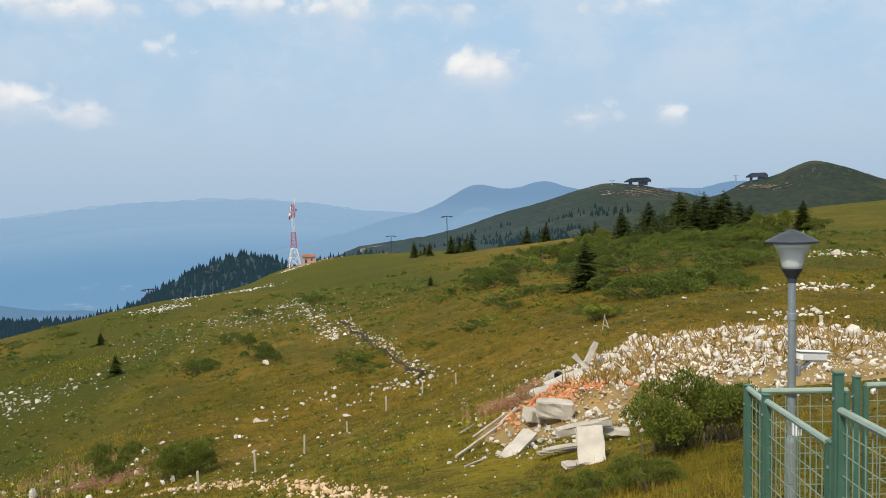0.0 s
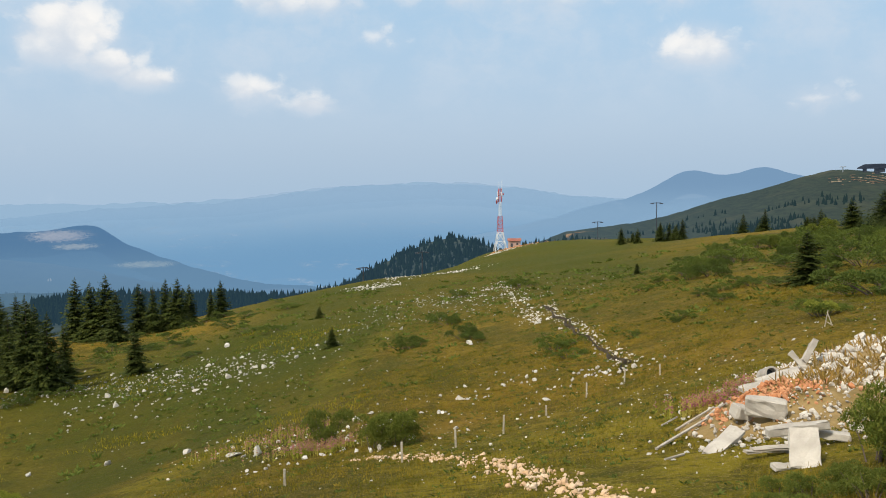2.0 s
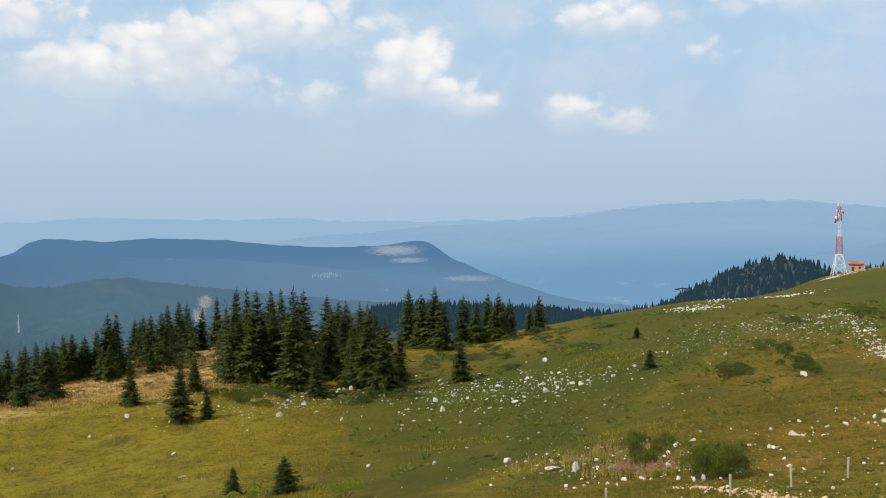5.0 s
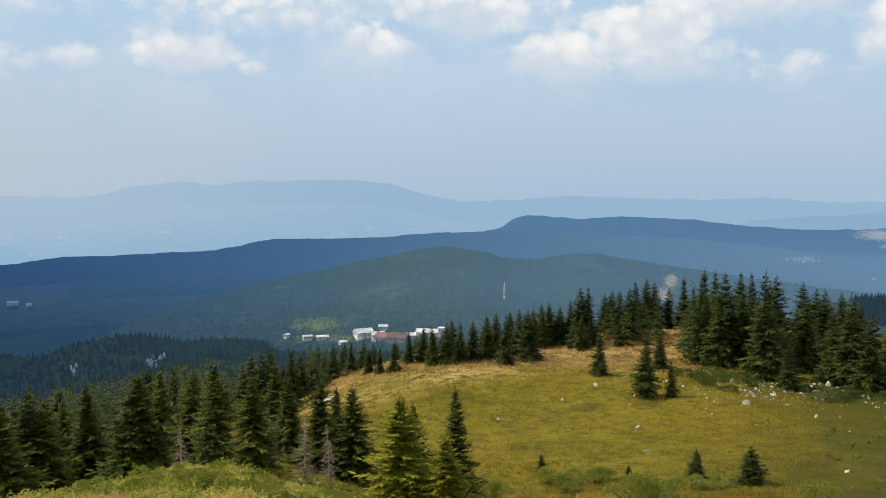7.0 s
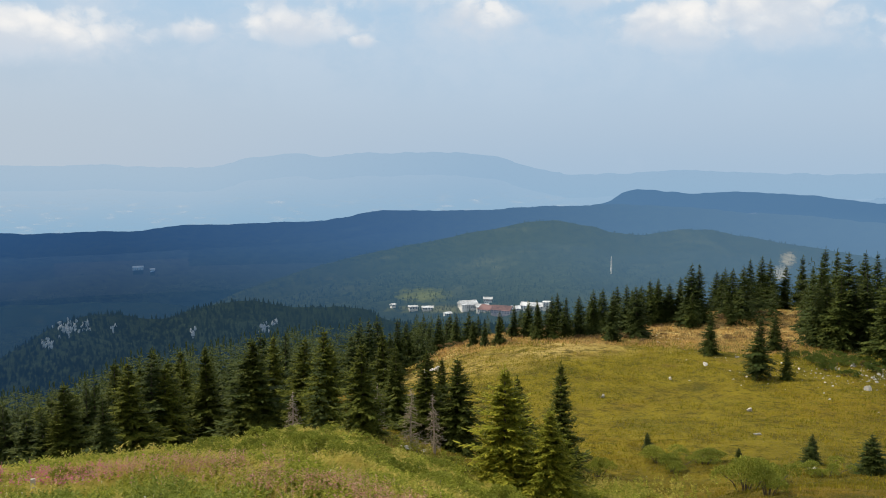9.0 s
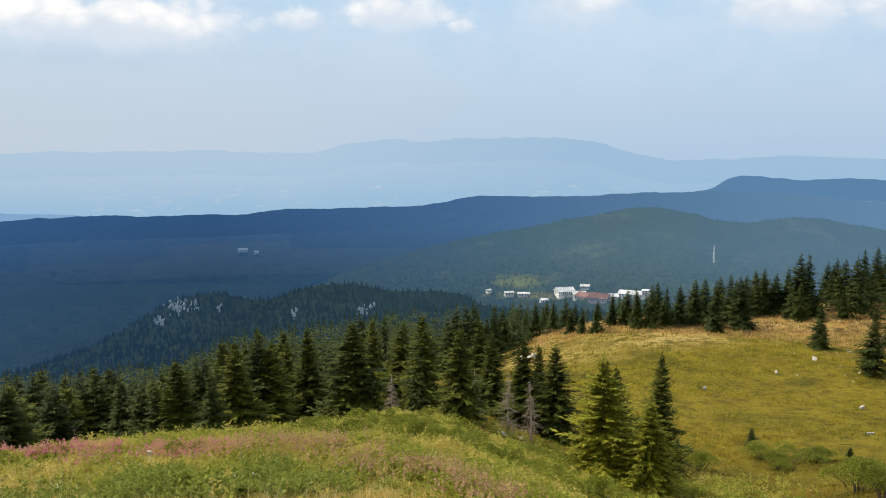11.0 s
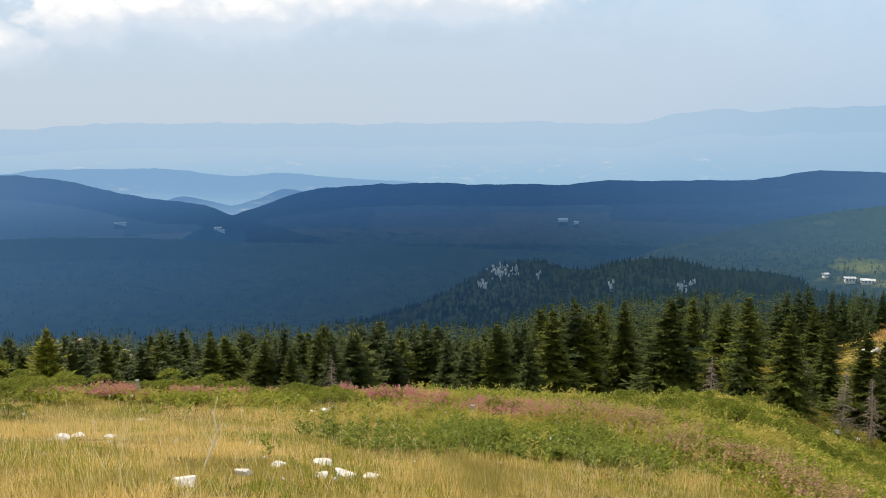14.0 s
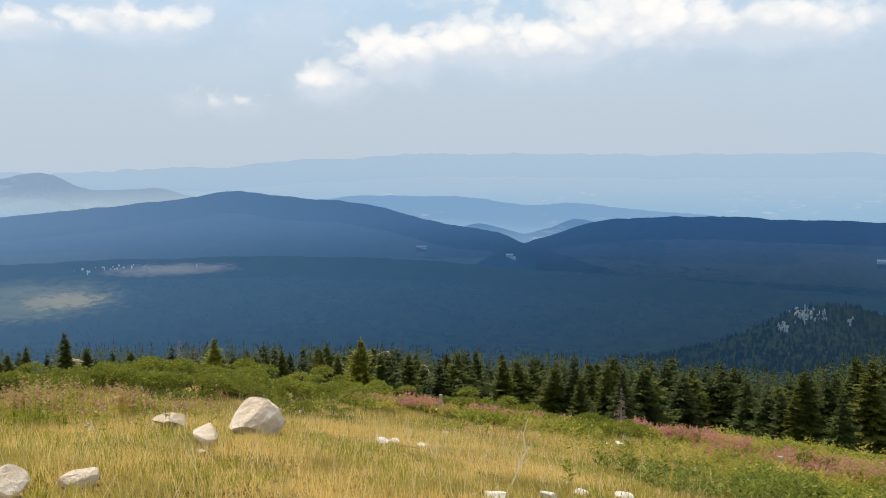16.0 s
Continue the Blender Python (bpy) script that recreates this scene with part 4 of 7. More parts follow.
def wood_on(key, count, mat, size, seed, label, s0=0.1, s1=1.02, b0=-90, b1=200, gap=0.0, bare=None):
    """Far woods: trees joined over a ridge, uneven in height, with clearings."""
    X, Y, Z, S = RIDGES[key]
    rng = np.random.default_rng(seed)
    n = count * 6
    i = rng.integers(X.shape[0] - 1, size=n)
    t = rng.uniform(s0, s1, n)
    j = np.clip(np.searchsorted(S[0], t) - 1, 0, X.shape[1] - 2)
    u, v = rng.random(n), (t - S[0, j]) / (S[0, j + 1] - S[0, j])
    x, y, z = ((q[i, j] * (1 - u) + q[i + 1, j] * u) * (1 - v) + (q[i, j + 1] * (1 - u) + q[i + 1, j + 1] * u) * v for q in (X, Y, Z))
    b, e = np.degrees(np.arctan2(-x, y)), np.degrees(np.arctan2(z, np.hypot(x, y)))
    ok = (b > b0) & (b < b1) & (wave(x / 60, y / 60, seed) >= gap)
    if bare:
        ok &= ~((b > bare[0]) & (b < bare[1]) & (e > bare[2]) & (e < bare[3]))
    x, y, z = (q[ok][:count] for q in (x, y, z))
    m = len(x)
    h, a = size * rng.uniform(0.5, 1.3, m), rng.uniform(0, 6.283, m)
    tv, tf = far_tree()
    wide = h * rng.uniform(0.75, 1.25, m)
    vx = (tv[None, :, 0] * np.cos(a)[:, None] - tv[None, :, 1] * np.sin(a)[:, None]) * wide[:, None] + x[:, None]
    vy = (tv[None, :, 0] * np.sin(a)[:, None] + tv[None, :, 1] * np.cos(a)[:, None]) * wide[:, None] + y[:, None]
    vz = tv[None, :, 2] * h[:, None] + z[:, None] - size * 0.08
    f = tf[None] + (np.arange(m) * len(tv))[:, None, None]
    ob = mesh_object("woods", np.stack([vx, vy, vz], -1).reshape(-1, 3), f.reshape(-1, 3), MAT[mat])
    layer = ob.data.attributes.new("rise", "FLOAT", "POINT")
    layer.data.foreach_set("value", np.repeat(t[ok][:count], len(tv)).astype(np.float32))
    return tagged(ob, label, "forest", "", "stuff")


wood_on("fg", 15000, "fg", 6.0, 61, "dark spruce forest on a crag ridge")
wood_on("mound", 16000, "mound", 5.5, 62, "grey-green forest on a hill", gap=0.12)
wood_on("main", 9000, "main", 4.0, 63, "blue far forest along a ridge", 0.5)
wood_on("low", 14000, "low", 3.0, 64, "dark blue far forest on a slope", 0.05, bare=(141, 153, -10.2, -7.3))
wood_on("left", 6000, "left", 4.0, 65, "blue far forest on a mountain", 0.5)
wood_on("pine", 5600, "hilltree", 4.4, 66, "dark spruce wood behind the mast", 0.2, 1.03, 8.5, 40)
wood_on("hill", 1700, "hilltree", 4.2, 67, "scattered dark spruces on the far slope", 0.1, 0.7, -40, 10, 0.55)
# ---------------------------------------------------------------- plants
def kites(start, along, side, width):
    """Leaf blades: quads from start along a vector, widest at the middle. All arguments are (n, 3) but width (n,)."""
    n = len(start)
    w = side * width[:, None] * 0.5
    v = np.stack([start, start + along * 0.45 + w, start + along, start + along * 0.45 - w], 1).reshape(-1, 3)
    return v, np.arange(4 * n).reshape(n, 4)


def unit(v):
    return v / np.maximum(np.linalg.norm(v, axis=-1, keepdims=True), 1e-9)


def spruce_crown(seed, h, levels, boughs, sprays, wide=0.2, low=0.06, ragged=0.25, leaf=1.0):
    """Whorls of drooping boughs with sprays of needles."""
    rng = np.random.default_rng(seed)
    st, al, sd, wd = [], [], [], []
    for i in range(levels):
        u = max(0.0, i + rng.uniform(-0.3, 0.3)) / levels
        z = h * (low + (0.985 - low) * u ** 0.92)
        reach = wide * h * ((1 - z / h) ** 0.82 * 0.96 + 0.02) * (1 - ragged * rng.random())
        if u < 0.12:
            reach *= 0.75 + 2 * u
        n = max(4, int(boughs * (1.05 - 0.45 * u)))
        turn = rng.uniform(0, 6.28)
        for k in range(n):
            a = turn + 2 * math.pi * k / n + rng.normal() * 0.22
            zc, z0 = z, h * (low + (0.97 - low) * u)
            z = z0 + rng.uniform(-0.8, 0.8) * h / levels
            length = reach * rng.uniform(0.55, 1.25) * (0.72 + 0.56 * float(wave(a * 1.1 + 30, z / h * 7, seed)))
            out = np.array([math.cos(a), math.sin(a), 0.0])
            cross = np.array([-math.sin(a), math.cos(a), 0.0])
            rise = 0.5 * u - 0.22 + rng.normal() * 0.08
            t = np.linspace(0.16, 0.95, sprays)
            pos = out * (length * t)[:, None]
            pos[:, 2] = z + length * (rise * t - 0.32 * (1 - u) * t ** 2 + 0.12 * t ** 4)
            for sgn in (-1, 1):
                ang = rng.uniform(0.5, 1.0, sprays)
                d = out * np.cos(ang)[:, None] + cross * (sgn * np.sin(ang))[:, None]
                d[:, 2] += rise * 0.6 - 0.25 + rng.normal(size=sprays) * 0.18
                ln = length * leaf * (0.50 - 0.26 * t) * rng.uniform(0.7, 1.25, sprays) + 0.012 * h
                st.append(pos)
                al.append(unit(d) * ln[:, None])
                sd.append(unit(np.cross(d, np.array([0, 0, 1.0]) + rng.normal(size=(sprays, 3)) * 0.35)))
                wd.append(ln * rng.uniform(0.3, 0.5, sprays))
            # the tip, and what hangs under the bough
            st.append(pos[-1:])
            tip = out * 0.22 * length + np.array([0, 0, 0.05 * length])
            al.append(tip[None])
            sd.append(cross[None])
            wd.append(np.array([0.09 * length + 0.002 * h]))
            m = sprays // 2
            st.append(pos[:m] + 0)
            hang = np.tile([0, 0, -1.0], (m, 1)) * (length * rng.uniform(0.12, 0.26, m))[:, None] + out * 0.06 * length
            al.append(hang)
            sd.append(np.tile(cross, (m, 1)))
            wd.append(np.full(m, 0.12 * length + 0.001 * h))
            z = zc
    # the leader
    for k in range(5):
        a = k * 1.3
        st.append(np.array([[0, 0, h * (0.93 + 0.012 * k)]]))
        al.append(np.array([[math.cos(a) * 0.012 * h, math.sin(a) * 0.012 * h, 0.045 * h]]))
        sd.append(np.array([[-math.sin(a), math.cos(a), 0]]))
        wd.append(np.array([0.008 * h]))
    return kites(np.concatenate(st), np.concatenate(al), np.concatenate(sd), np.concatenate(wd))


def trunk_mesh(bm, h, r, rng, sides=7, bend=0.01):
    last, lr = Vector((0, 0, -0.4)), r * 1.25
    for i in range(1, 7):
        z = h * i / 6
        now = Vector((rng.normal() * bend * h * (i / 6), rng.normal() * bend * h * (i / 6), z))
        rr = r * (1 - i / 6) + 0.012
        rod(bm, last, now, lr, rr, sides)
        last, lr = now, rr
    return bm


def spruce_proto(seed, h, levels, boughs, sprays, wide, mat, label, low=0.06, ragged=0.25, leaf=1.0):
    rng = np.random.default_rng(seed)
    top = tagged(new("spruce"), label, "tree")
    part("trunk", trunk_mesh(bmesh.new(), h * 0.95, h * 0.018, rng, bend=0.002), MAT["bark"], top)
    v, f = spruce_crown(seed, h, levels, boughs, sprays, wide, low, ragged, leaf)
    mesh_object("crown", v, f, MAT[mat], top)
    return top


def dead_proto(seed, h, dense, label):
    rng = np.random.default_rng(seed)
    top = tagged(new("dead_spruce"), label, "tree")
    part("trunk", trunk_mesh(bmesh.new(), h, h * 0.02, rng, 6, 0.004), MAT["deadwood"], top)
    bm = bmesh.new()
    for i in range(dense):
        z = h * rng.uniform(0.12, 0.97)
        a = rng.uniform(0, 6.28)
        length = h * 0.24 * (1.05 - z / h) * rng.uniform(0.5, 1.2) + 0.15
        tip = Vector((math.cos(a) * length, math.sin(a) * length, z - length * rng.uniform(-0.1, 0.45)))
        base = Vector((0, 0, z))
        rod(bm, base, tip, 0.03, 0.009, 3)
        for _ in range(4):
            s = base.lerp(tip, rng.uniform(0.3, 0.95))
            e = s + Vector((rng.normal(), rng.normal(), rng.normal() - 0.5)) * length * 0.17
            rod(bm, s, e, 0.018, 0.007, 3)
    part("bare_crown", bm, MAT["deadwood"], top)
    return top


USED = set()
SPRUCE_H = 8.0
DARK = [spruce_proto(100 + i, SPRUCE_H, 34, 12, 8, w * 1.06, "needles", lab, low, rag, 0.72) for i, (w, low, rag, lab) in enumerate((
    (0.31, 0.05, 0.3, "dark green spruce with drooping boughs"), (0.26, 0.07, 0.3, "slender dark green spruce"),
    (0.36, 0.03, 0.3, "broad dark green spruce on the pasture"), (0.24, 0.10, 0.4, "narrow ragged dark green spruce"),
    (0.29, 0.14, 0.3, "dark green spruce with a bare lower trunk")))]
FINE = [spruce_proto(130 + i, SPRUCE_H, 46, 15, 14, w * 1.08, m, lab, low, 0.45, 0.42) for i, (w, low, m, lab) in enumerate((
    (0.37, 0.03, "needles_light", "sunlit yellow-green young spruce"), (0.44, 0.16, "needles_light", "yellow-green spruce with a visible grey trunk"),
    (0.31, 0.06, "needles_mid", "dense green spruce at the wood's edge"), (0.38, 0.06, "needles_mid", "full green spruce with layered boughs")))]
DEAD = [dead_proto(150 + i, SPRUCE_H, 140, "bare grey dead spruce") for i in range(2)]
PROTOS = DARK + FINE + DEAD


def plant(proto, bearing, r, height, rng, group, x=None, y=None, broad=1.0):
    if x is None:
        x, y = polar(bearing, r)
    x, y = float(x), float(y)
    s = height / SPRUCE_H
    m = pose(x, y, float(land(x, y)) - 0.12, rng.normal() * 1.2, rng.normal() * 1.2, rng.uniform(0, 360)) @ Matrix.Diagonal((s * broad * rng.uniform(0.9, 1.12), s * broad * rng.uniform(0.9, 1.12), s, 1))
    if proto.name not in USED:
        USED.add(proto.name)
        proto.matrix_basis = m
        return tagged(proto, group=group)
    ob = proto.copy()
    scene.collection.objects.link(ob)
    for child in proto.children:
        c = child.copy()
        scene.collection.objects.link(c)
        c.parent = ob
    ob.matrix_basis = m
    return tagged(ob, group=group)


def top_height(bearing, r, up):
    """Height of a tree at that place whose tip stands at the angle up."""
    x, y = polar(bearing, r)
    return math.tan(radians(up)) * r - float(land(x, y))


rng = np.random.default_rng(7)
# the clump on the knoll: bearing, range, height
CLUMP = [(48.3, 122, 11.9), (47.6, 114, 11.9), (46.8, 133, 11), (46.0, 128, 11.4), (45.3, 103, 12.6), (44.6, 121, 11.5), (43.8, 97, 5.3), (43.1, 130, 10.8), (42.4, 138, 9.5), (41.8, 131, 10.2),
         (40.8, 140, 9.2), (40.3, 103, 10.4), (39.3, 99, 8.8), (38.2, 106, 6.9), (34.1, 103, 5.4), (45.0, 110, 11), (46.5, 112, 10.5), (49.1, 118, 10.5), (41.2, 108, 8.5), (42.9, 112, 9.5), (39.8, 112, 9.0)]
for b, r, h in CLUMP:
    plant(DARK[rng.integers(4)], b, r, h, rng, "spruces on the knoll")
for _ in range(14):
    b = rng.uniform(39.5, 50)
    plant(DARK[rng.integers(5)], b, rng.uniform(106, 142), rng.uniform(6.5, 10.5) * (0.75 + 0.25 * (b - 39) / 10), rng, "spruces on the knoll")
# along the tawny hump: bearing, range, angle of the tip
HUMP = [(66.9, 109, 5.4), (66.0, 109, 5.8), (65.1, 110, 5.5), (64.2, 112, 5.5), (63.2, 114, 6.3), (62.0, 108, 6.6), (61.0, 118, 7.0), (60.3, 113, 7.0), (59.4, 132, 6.8), (59.0, 130, 7.0), (58.3, 131, 6.0), (56.9, 128, 9.0),
        (56.4, 129, 8.8), (56.9, 124, 5.5), (55.7, 102, 5.4), (54.4, 134, 7.6), (53.8, 133, 8.2), (53.3, 139, 8.6), (54.4, 127, 4.4), (52.8, 90, 6.6), (51.8, 108, 4.9), (51.0, 90, 3.9), (49.0, 131, 11.4),
        (62.6, 118, 6.2), (65.6, 116, 5.6), (67.6, 112, 5.0), (68.6, 112, 4.6), (69.6, 107, 4.4), (70.6, 108, 3.6), (71.3, 110, 3.4), (57.6, 132, 6.6), (60.0, 128, 6.4), (61.6, 122, 6.6)]
HUMP2 = [(54.8, 150, -6.5), (52.7, 150, -5.64), (52.0, 149, -5.85), (50.2, 148, -5.5), (55.3, 150, -6.7), (51.2, 150, -6.2), (73.7, 118, -9.94), (72.5, 116, -9.92), (75.0, 112, -10.5), (76.0, 110, -10.4), (74.3, 120, -10.6), (76.6, 104, -10.17),
         (77.8, 104, -9.99), (78.3, 98, -10.19), (37.5, 165, -5.3), (36.6, 160, -5.6), (35.7, 158, -5.2), (35.2, 150, -6.2), (33.8, 165, -5.8), (33.0, 160, -6.0), (32.2, 165, -5.6), (31.4, 160, -5.6), (30.7, 165, -6.0), (29.3, 165, -6.3), (28.7, 160, -5.8)]
for b, r, h in HUMP:
    plant(DARK[(0, 2, 4, 2, 1)[rng.integers(5)]], b, r, h, rng, "spruces along the wood's edge")
for b, r, up in HUMP2:
    plant(DARK[(0, 2, 4, 0)[rng.integers(4)]], b, r, max(2.0, top_height(b, r, up)), rng, "spruces along the wood's edge")
for _ in range(26):
    b = rng.uniform(52, 78)
    r = rng.uniform(125, 165)
    up = np.interp(b, [50, 56, 62, 68, 74, 80], [-6.2, -6.9, -8.2, -9.3, -10.0, -10.2]) - rng.uniform(0, 0.8)
    plant(DARK[rng.integers(5)], b, r, max(3.0, top_height(b, r, up)), rng, "spruces along the wood's edge")
# young trees on the open pasture: bearing, range, height
YOUNG = [(-9.5, 63, 3.6), (22.3, 112, 1.7), (21.5, 81, 1.9), (0.9, 97, 1.3), (49.6, 55, 1.9), (46.2, 52, 2.3), (59.7, 59, 1.3), (53.9, 57, 0.7), (-16.0, 138, 6.0), (-17.2, 134, 6.4), (-18.4, 130, 6.4), (-13.8, 140, 5.6), (-15.6, 130, 6.6), (-12.0, 146, 4.6), (-16.6, 124, 5.0),
         (-19.3, 140, 5.0), (-18.0, 142, 5.6), (-15.2, 150, 4.4), (-23.0, 150, 4.8), (-14.6, 150, 3.6), (-17.6, 128, 4.2), (-20.0, 150, 4.4)]
for b, r, h in YOUNG:
    plant(DARK[(2, 0, 2)[rng.integers(3)]], b, r, h * 1.08, rng, "young spruces on the pasture", broad=1.65 if r > 120 else 1.4)
plant(DARK[3], -12.4, 81, 2.0, rng, "young spruces on the pasture")
for i in range(54):
    b = rng.uniform(-10.5, 8.6)
    r = rng.uniform(240, 330) if b < 2 else rng.uniform(395, 425)
    up = np.interp(b, [-10, -6, -2, 2, 5, 8.6], [-0.9, -1.5, -2.0, -2.6, -3.3, -3.3]) - abs(rng.normal()) * 0.45
    if wave(b * 1.1 + 50, b * 0, 78) > 0.36:
        plant(DARK[(0, 2, 4)[rng.integers(3)]], b, r, float(np.clip(top_height(b, r, up), 2.2, 8.5)), rng, "spruces under the far slope", broad=1.25)
# the stand in the dip close by: prototype, bearing, range, angle of the tip
STAND = [(0, 69.5, 41, -13.2), (1, 66.6, 40, -15.9), (2, 65.6, 47, -12.8), (2, 68.4, 52, -13.9), (3, 79.2, 43, -11.6), (2, 74.9, 52, -12.3), (3, 72.7, 51, -12.7), (3, 76.8, 57, -11.9), (2, 73.8, 60, -12.8), (3, 81.7, 60, -10.7), (2, 86.5, 62, -11.2), (3, 83.2, 66, -11.2),
         (2, 85.1, 70, -11.0), (2, 89.3, 70, -11.4), (3, 77.6, 66, -11.1), (3, 92.0, 62, -12.2), (2, 93.3, 66, -12.4), (3, 95.0, 68, -12.1), (2, 90.7, 74, -12.3)]
for k, b, r, up in STAND:
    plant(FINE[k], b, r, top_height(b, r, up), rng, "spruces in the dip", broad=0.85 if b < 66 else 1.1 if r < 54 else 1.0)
for k, b, r, up in ((0, 84.0, 43, -14.6), (1, 76.0, 44, -14.6), (1, 74.3, 46, -15.0), (0, 109.4, 50, -15.0), (0, 138.9, 42, -11.4), (1, 138.1, 43, -12.0), (0, 78.2, 46, -14.4)):
    plant(DEAD[k], b, r, top_height(b, r, up), rng, "dead spruces")
# the wood beyond the crest: its edge tree by tree, its depth as one mass
EDGE = ([76, 82, 86, 90, 94, 97, 100, 106, 112, 118, 126, 132, 138, 145, 155], [-10.0, -10.3, -10.8, -11.2, -11.6, -12.8, -13.2, -12.9, -12.95, -12.85, -12.5, -12.2, -11.9, -11.5, -11.3])
for i in range(190):
    b = 77 + 75 * (i + rng.uniform(0, 1)) / 190
    r = rng.uniform(50, 84) if b > 86 else rng.uniform(80, 105)
    h = top_height(b, r, np.interp(b, *EDGE) - abs(rng.normal()) * 0.8)
    if 87 < b < 91.6 and r < 78 or b < 84 and r < 100:
        continue
    if 2.5 < h < 19:
        plant((FINE[2], FINE[3])[rng.integers(2)] if r < 82 and rng.random() < 0.4 else DARK[rng.integers(5)], b, r, h, rng, "spruces of the wood", broad=rng.uniform(1.0, 1.35))
masses = [spruce_crown(170 + i, 1.0, 16, 6, 3, w, 0.03, 0.3, 1.1) for i, w in enumerate((0.32, 0.37, 0.29))]
spots = []
for i in range(1350):
    b, r = rng.uniform(74, 156), rng.uniform(56 if i < 300 else 74, 140)
    if b < 82 and r < 104 or 86 < b < 92 and r < 84:
        continue
    h = top_height(b, r, np.interp(b, *EDGE) - rng.uniform(0.0, 1.6))
    if 3 < h < 22:
        x, y = polar(b, r)
        spots.append((x, y, float(land(x, y)), h))
for i in range(70):
    b, r = rng.uniform(51, 76), rng.uniform(126, 165)
    h = top_height(b, r, np.interp(b, [50, 56, 62, 68, 74, 80], [-6.3, -7.1, -8.6, -9.3, -10.0, -10.4]) - rng.uniform(0, 1.0))
    x, y = polar(b, r)
    spots.append((x, y, float(land(x, y)), max(3.0, h)))
for i in range(110):  # the skyline of the near hill
    b, r = rng.uniform(-19.2, -10.5), rng.uniform(116, 152)
    x, y = polar(b, r)
    spots.append((x, y, float(land(x, y)), rng.uniform(3.2, 6.2) * max(0.4, 1.15 - abs(b + 16.8) / 7)))
for i in range(70):
    b, r = rng.uniform(40.5, 50), rng.uniform(112, 140)
    x, y = polar(b, r)
    spots.append((x, y, float(land(x, y)), rng.uniform(5.5, 9.5) * (0.7 + 0.03 * (b - 38))))
scatter("spruce_wood", masses, spots, MAT["needles"], "dark spruce wood falling away into the valley", "forest", 0.02, 171)


def leaf_cloud(seed, lumps, count, size):
    """Leaves over a lumpy crown; lumps: (x, y, z, radius)."""
    rng = np.random.default_rng(seed)
    lumps = np.array(lumps, float)
    pick = rng.choice(len(lumps), count, p=lumps[:, 3] ** 2 / (lumps[:, 3] ** 2).sum())
    n = unit(rng.normal(size=(count, 3)))
    n[:, 2] = np.abs(n[:, 2]) * 0.9 - 0.25
    pos = lumps[pick, :3] + n * (lumps[pick, 3] * rng.uniform(0.55, 1.08, count))[:, None]
    pos[:, 2] = np.maximum(pos[:, 2], 0.02)
    d = unit(n + rng.normal(size=(count, 3)) * 0.7 + np.array([0, 0, 0.5]))
    ln = size * rng.uniform(0.6, 1.5, count)
    return kites(pos, d * ln[:, None], unit(np.cross(d, rng.normal(size=(count, 3)))), ln * rng.uniform(0.35, 0.6, count))


def shrub_proto(seed, name, mat, label, count, size, spread=1.0, tall=1.0):
    rng = np.random.default_rng(seed)
    top = tagged(new(name), label, "shrub")
    lumps = [(rng.normal() * 0.42 * spread, rng.normal() * 0.42 * spread, tall * rng.uniform(0.25, 0.72), rng.uniform(0.2, 0.36)) for _ in range(11)]
    v, f = leaf_cloud(seed, lumps, count, size)
    mesh_object("foliage", v, f, MAT[mat], top)
    bm = bmesh.new()
    for x, y, z, r in lumps:
        rod(bm, (x * 0.2, y * 0.2, -0.1), (x * 0.6, y * 0.6, z * 0.6), 0.022, 0.015, 4)
        rod(bm, (x * 0.6, y * 0.6, z * 0.6), (x, y, z), 0.015, 0.007, 4)
    part("woody_frame", bm, MAT["bark"], top)
    return top


SHRUB = {
    "willow": [shrub_proto(200 + i, "willow_shrub", "shrub", "green willow shrub with pale leaves", 5200, 0.055, 1.0, 1.0) for i in range(2)],
    "dark": [shrub_proto(210 + i, "shrub", "shrub_dark", "dark leafy shrub among stones", 7500, 0.046, 1.0, 1.05) for i in range(2)],
    "brush": [shrub_proto(230 + i, "brush", "brush", "brown dead brush on dry ground", 900, 0.09, 1.3, 0.7) for i in range(2)],
    "pine": [shrub_proto(220 + i, "dwarf_pine", "pine", "low spreading dwarf pine bush", 3600, 0.065, 1.25, 0.75) for i in range(3)],
}


def bush(kind, bearing, r, height, width, rng, group, x=None, y=None):
    proto = SHRUB[kind][rng.integers(len(SHRUB[kind]))]
    if x is None:
        x, y = polar(bearing, r)
    x, y = float(x), float(y)
    s = width / 1.9
    m = pose(x, y, float(land(x, y)) - 0.05, 0, 0, rng.uniform(0, 360)) @ Matrix.Diagonal((s, s, height, 1))
    if proto.name not in USED:
        USED.add(proto.name)
        proto.matrix_basis = m
        return tagged(proto, group=group)
    ob = proto.copy()
    scene.collection.objects.link(ob)
    for child in proto.children:
        c = child.copy()
        scene.collection.objects.link(c)
        c.parent = ob
    ob.matrix_basis = m
    return tagged(ob, group=group)


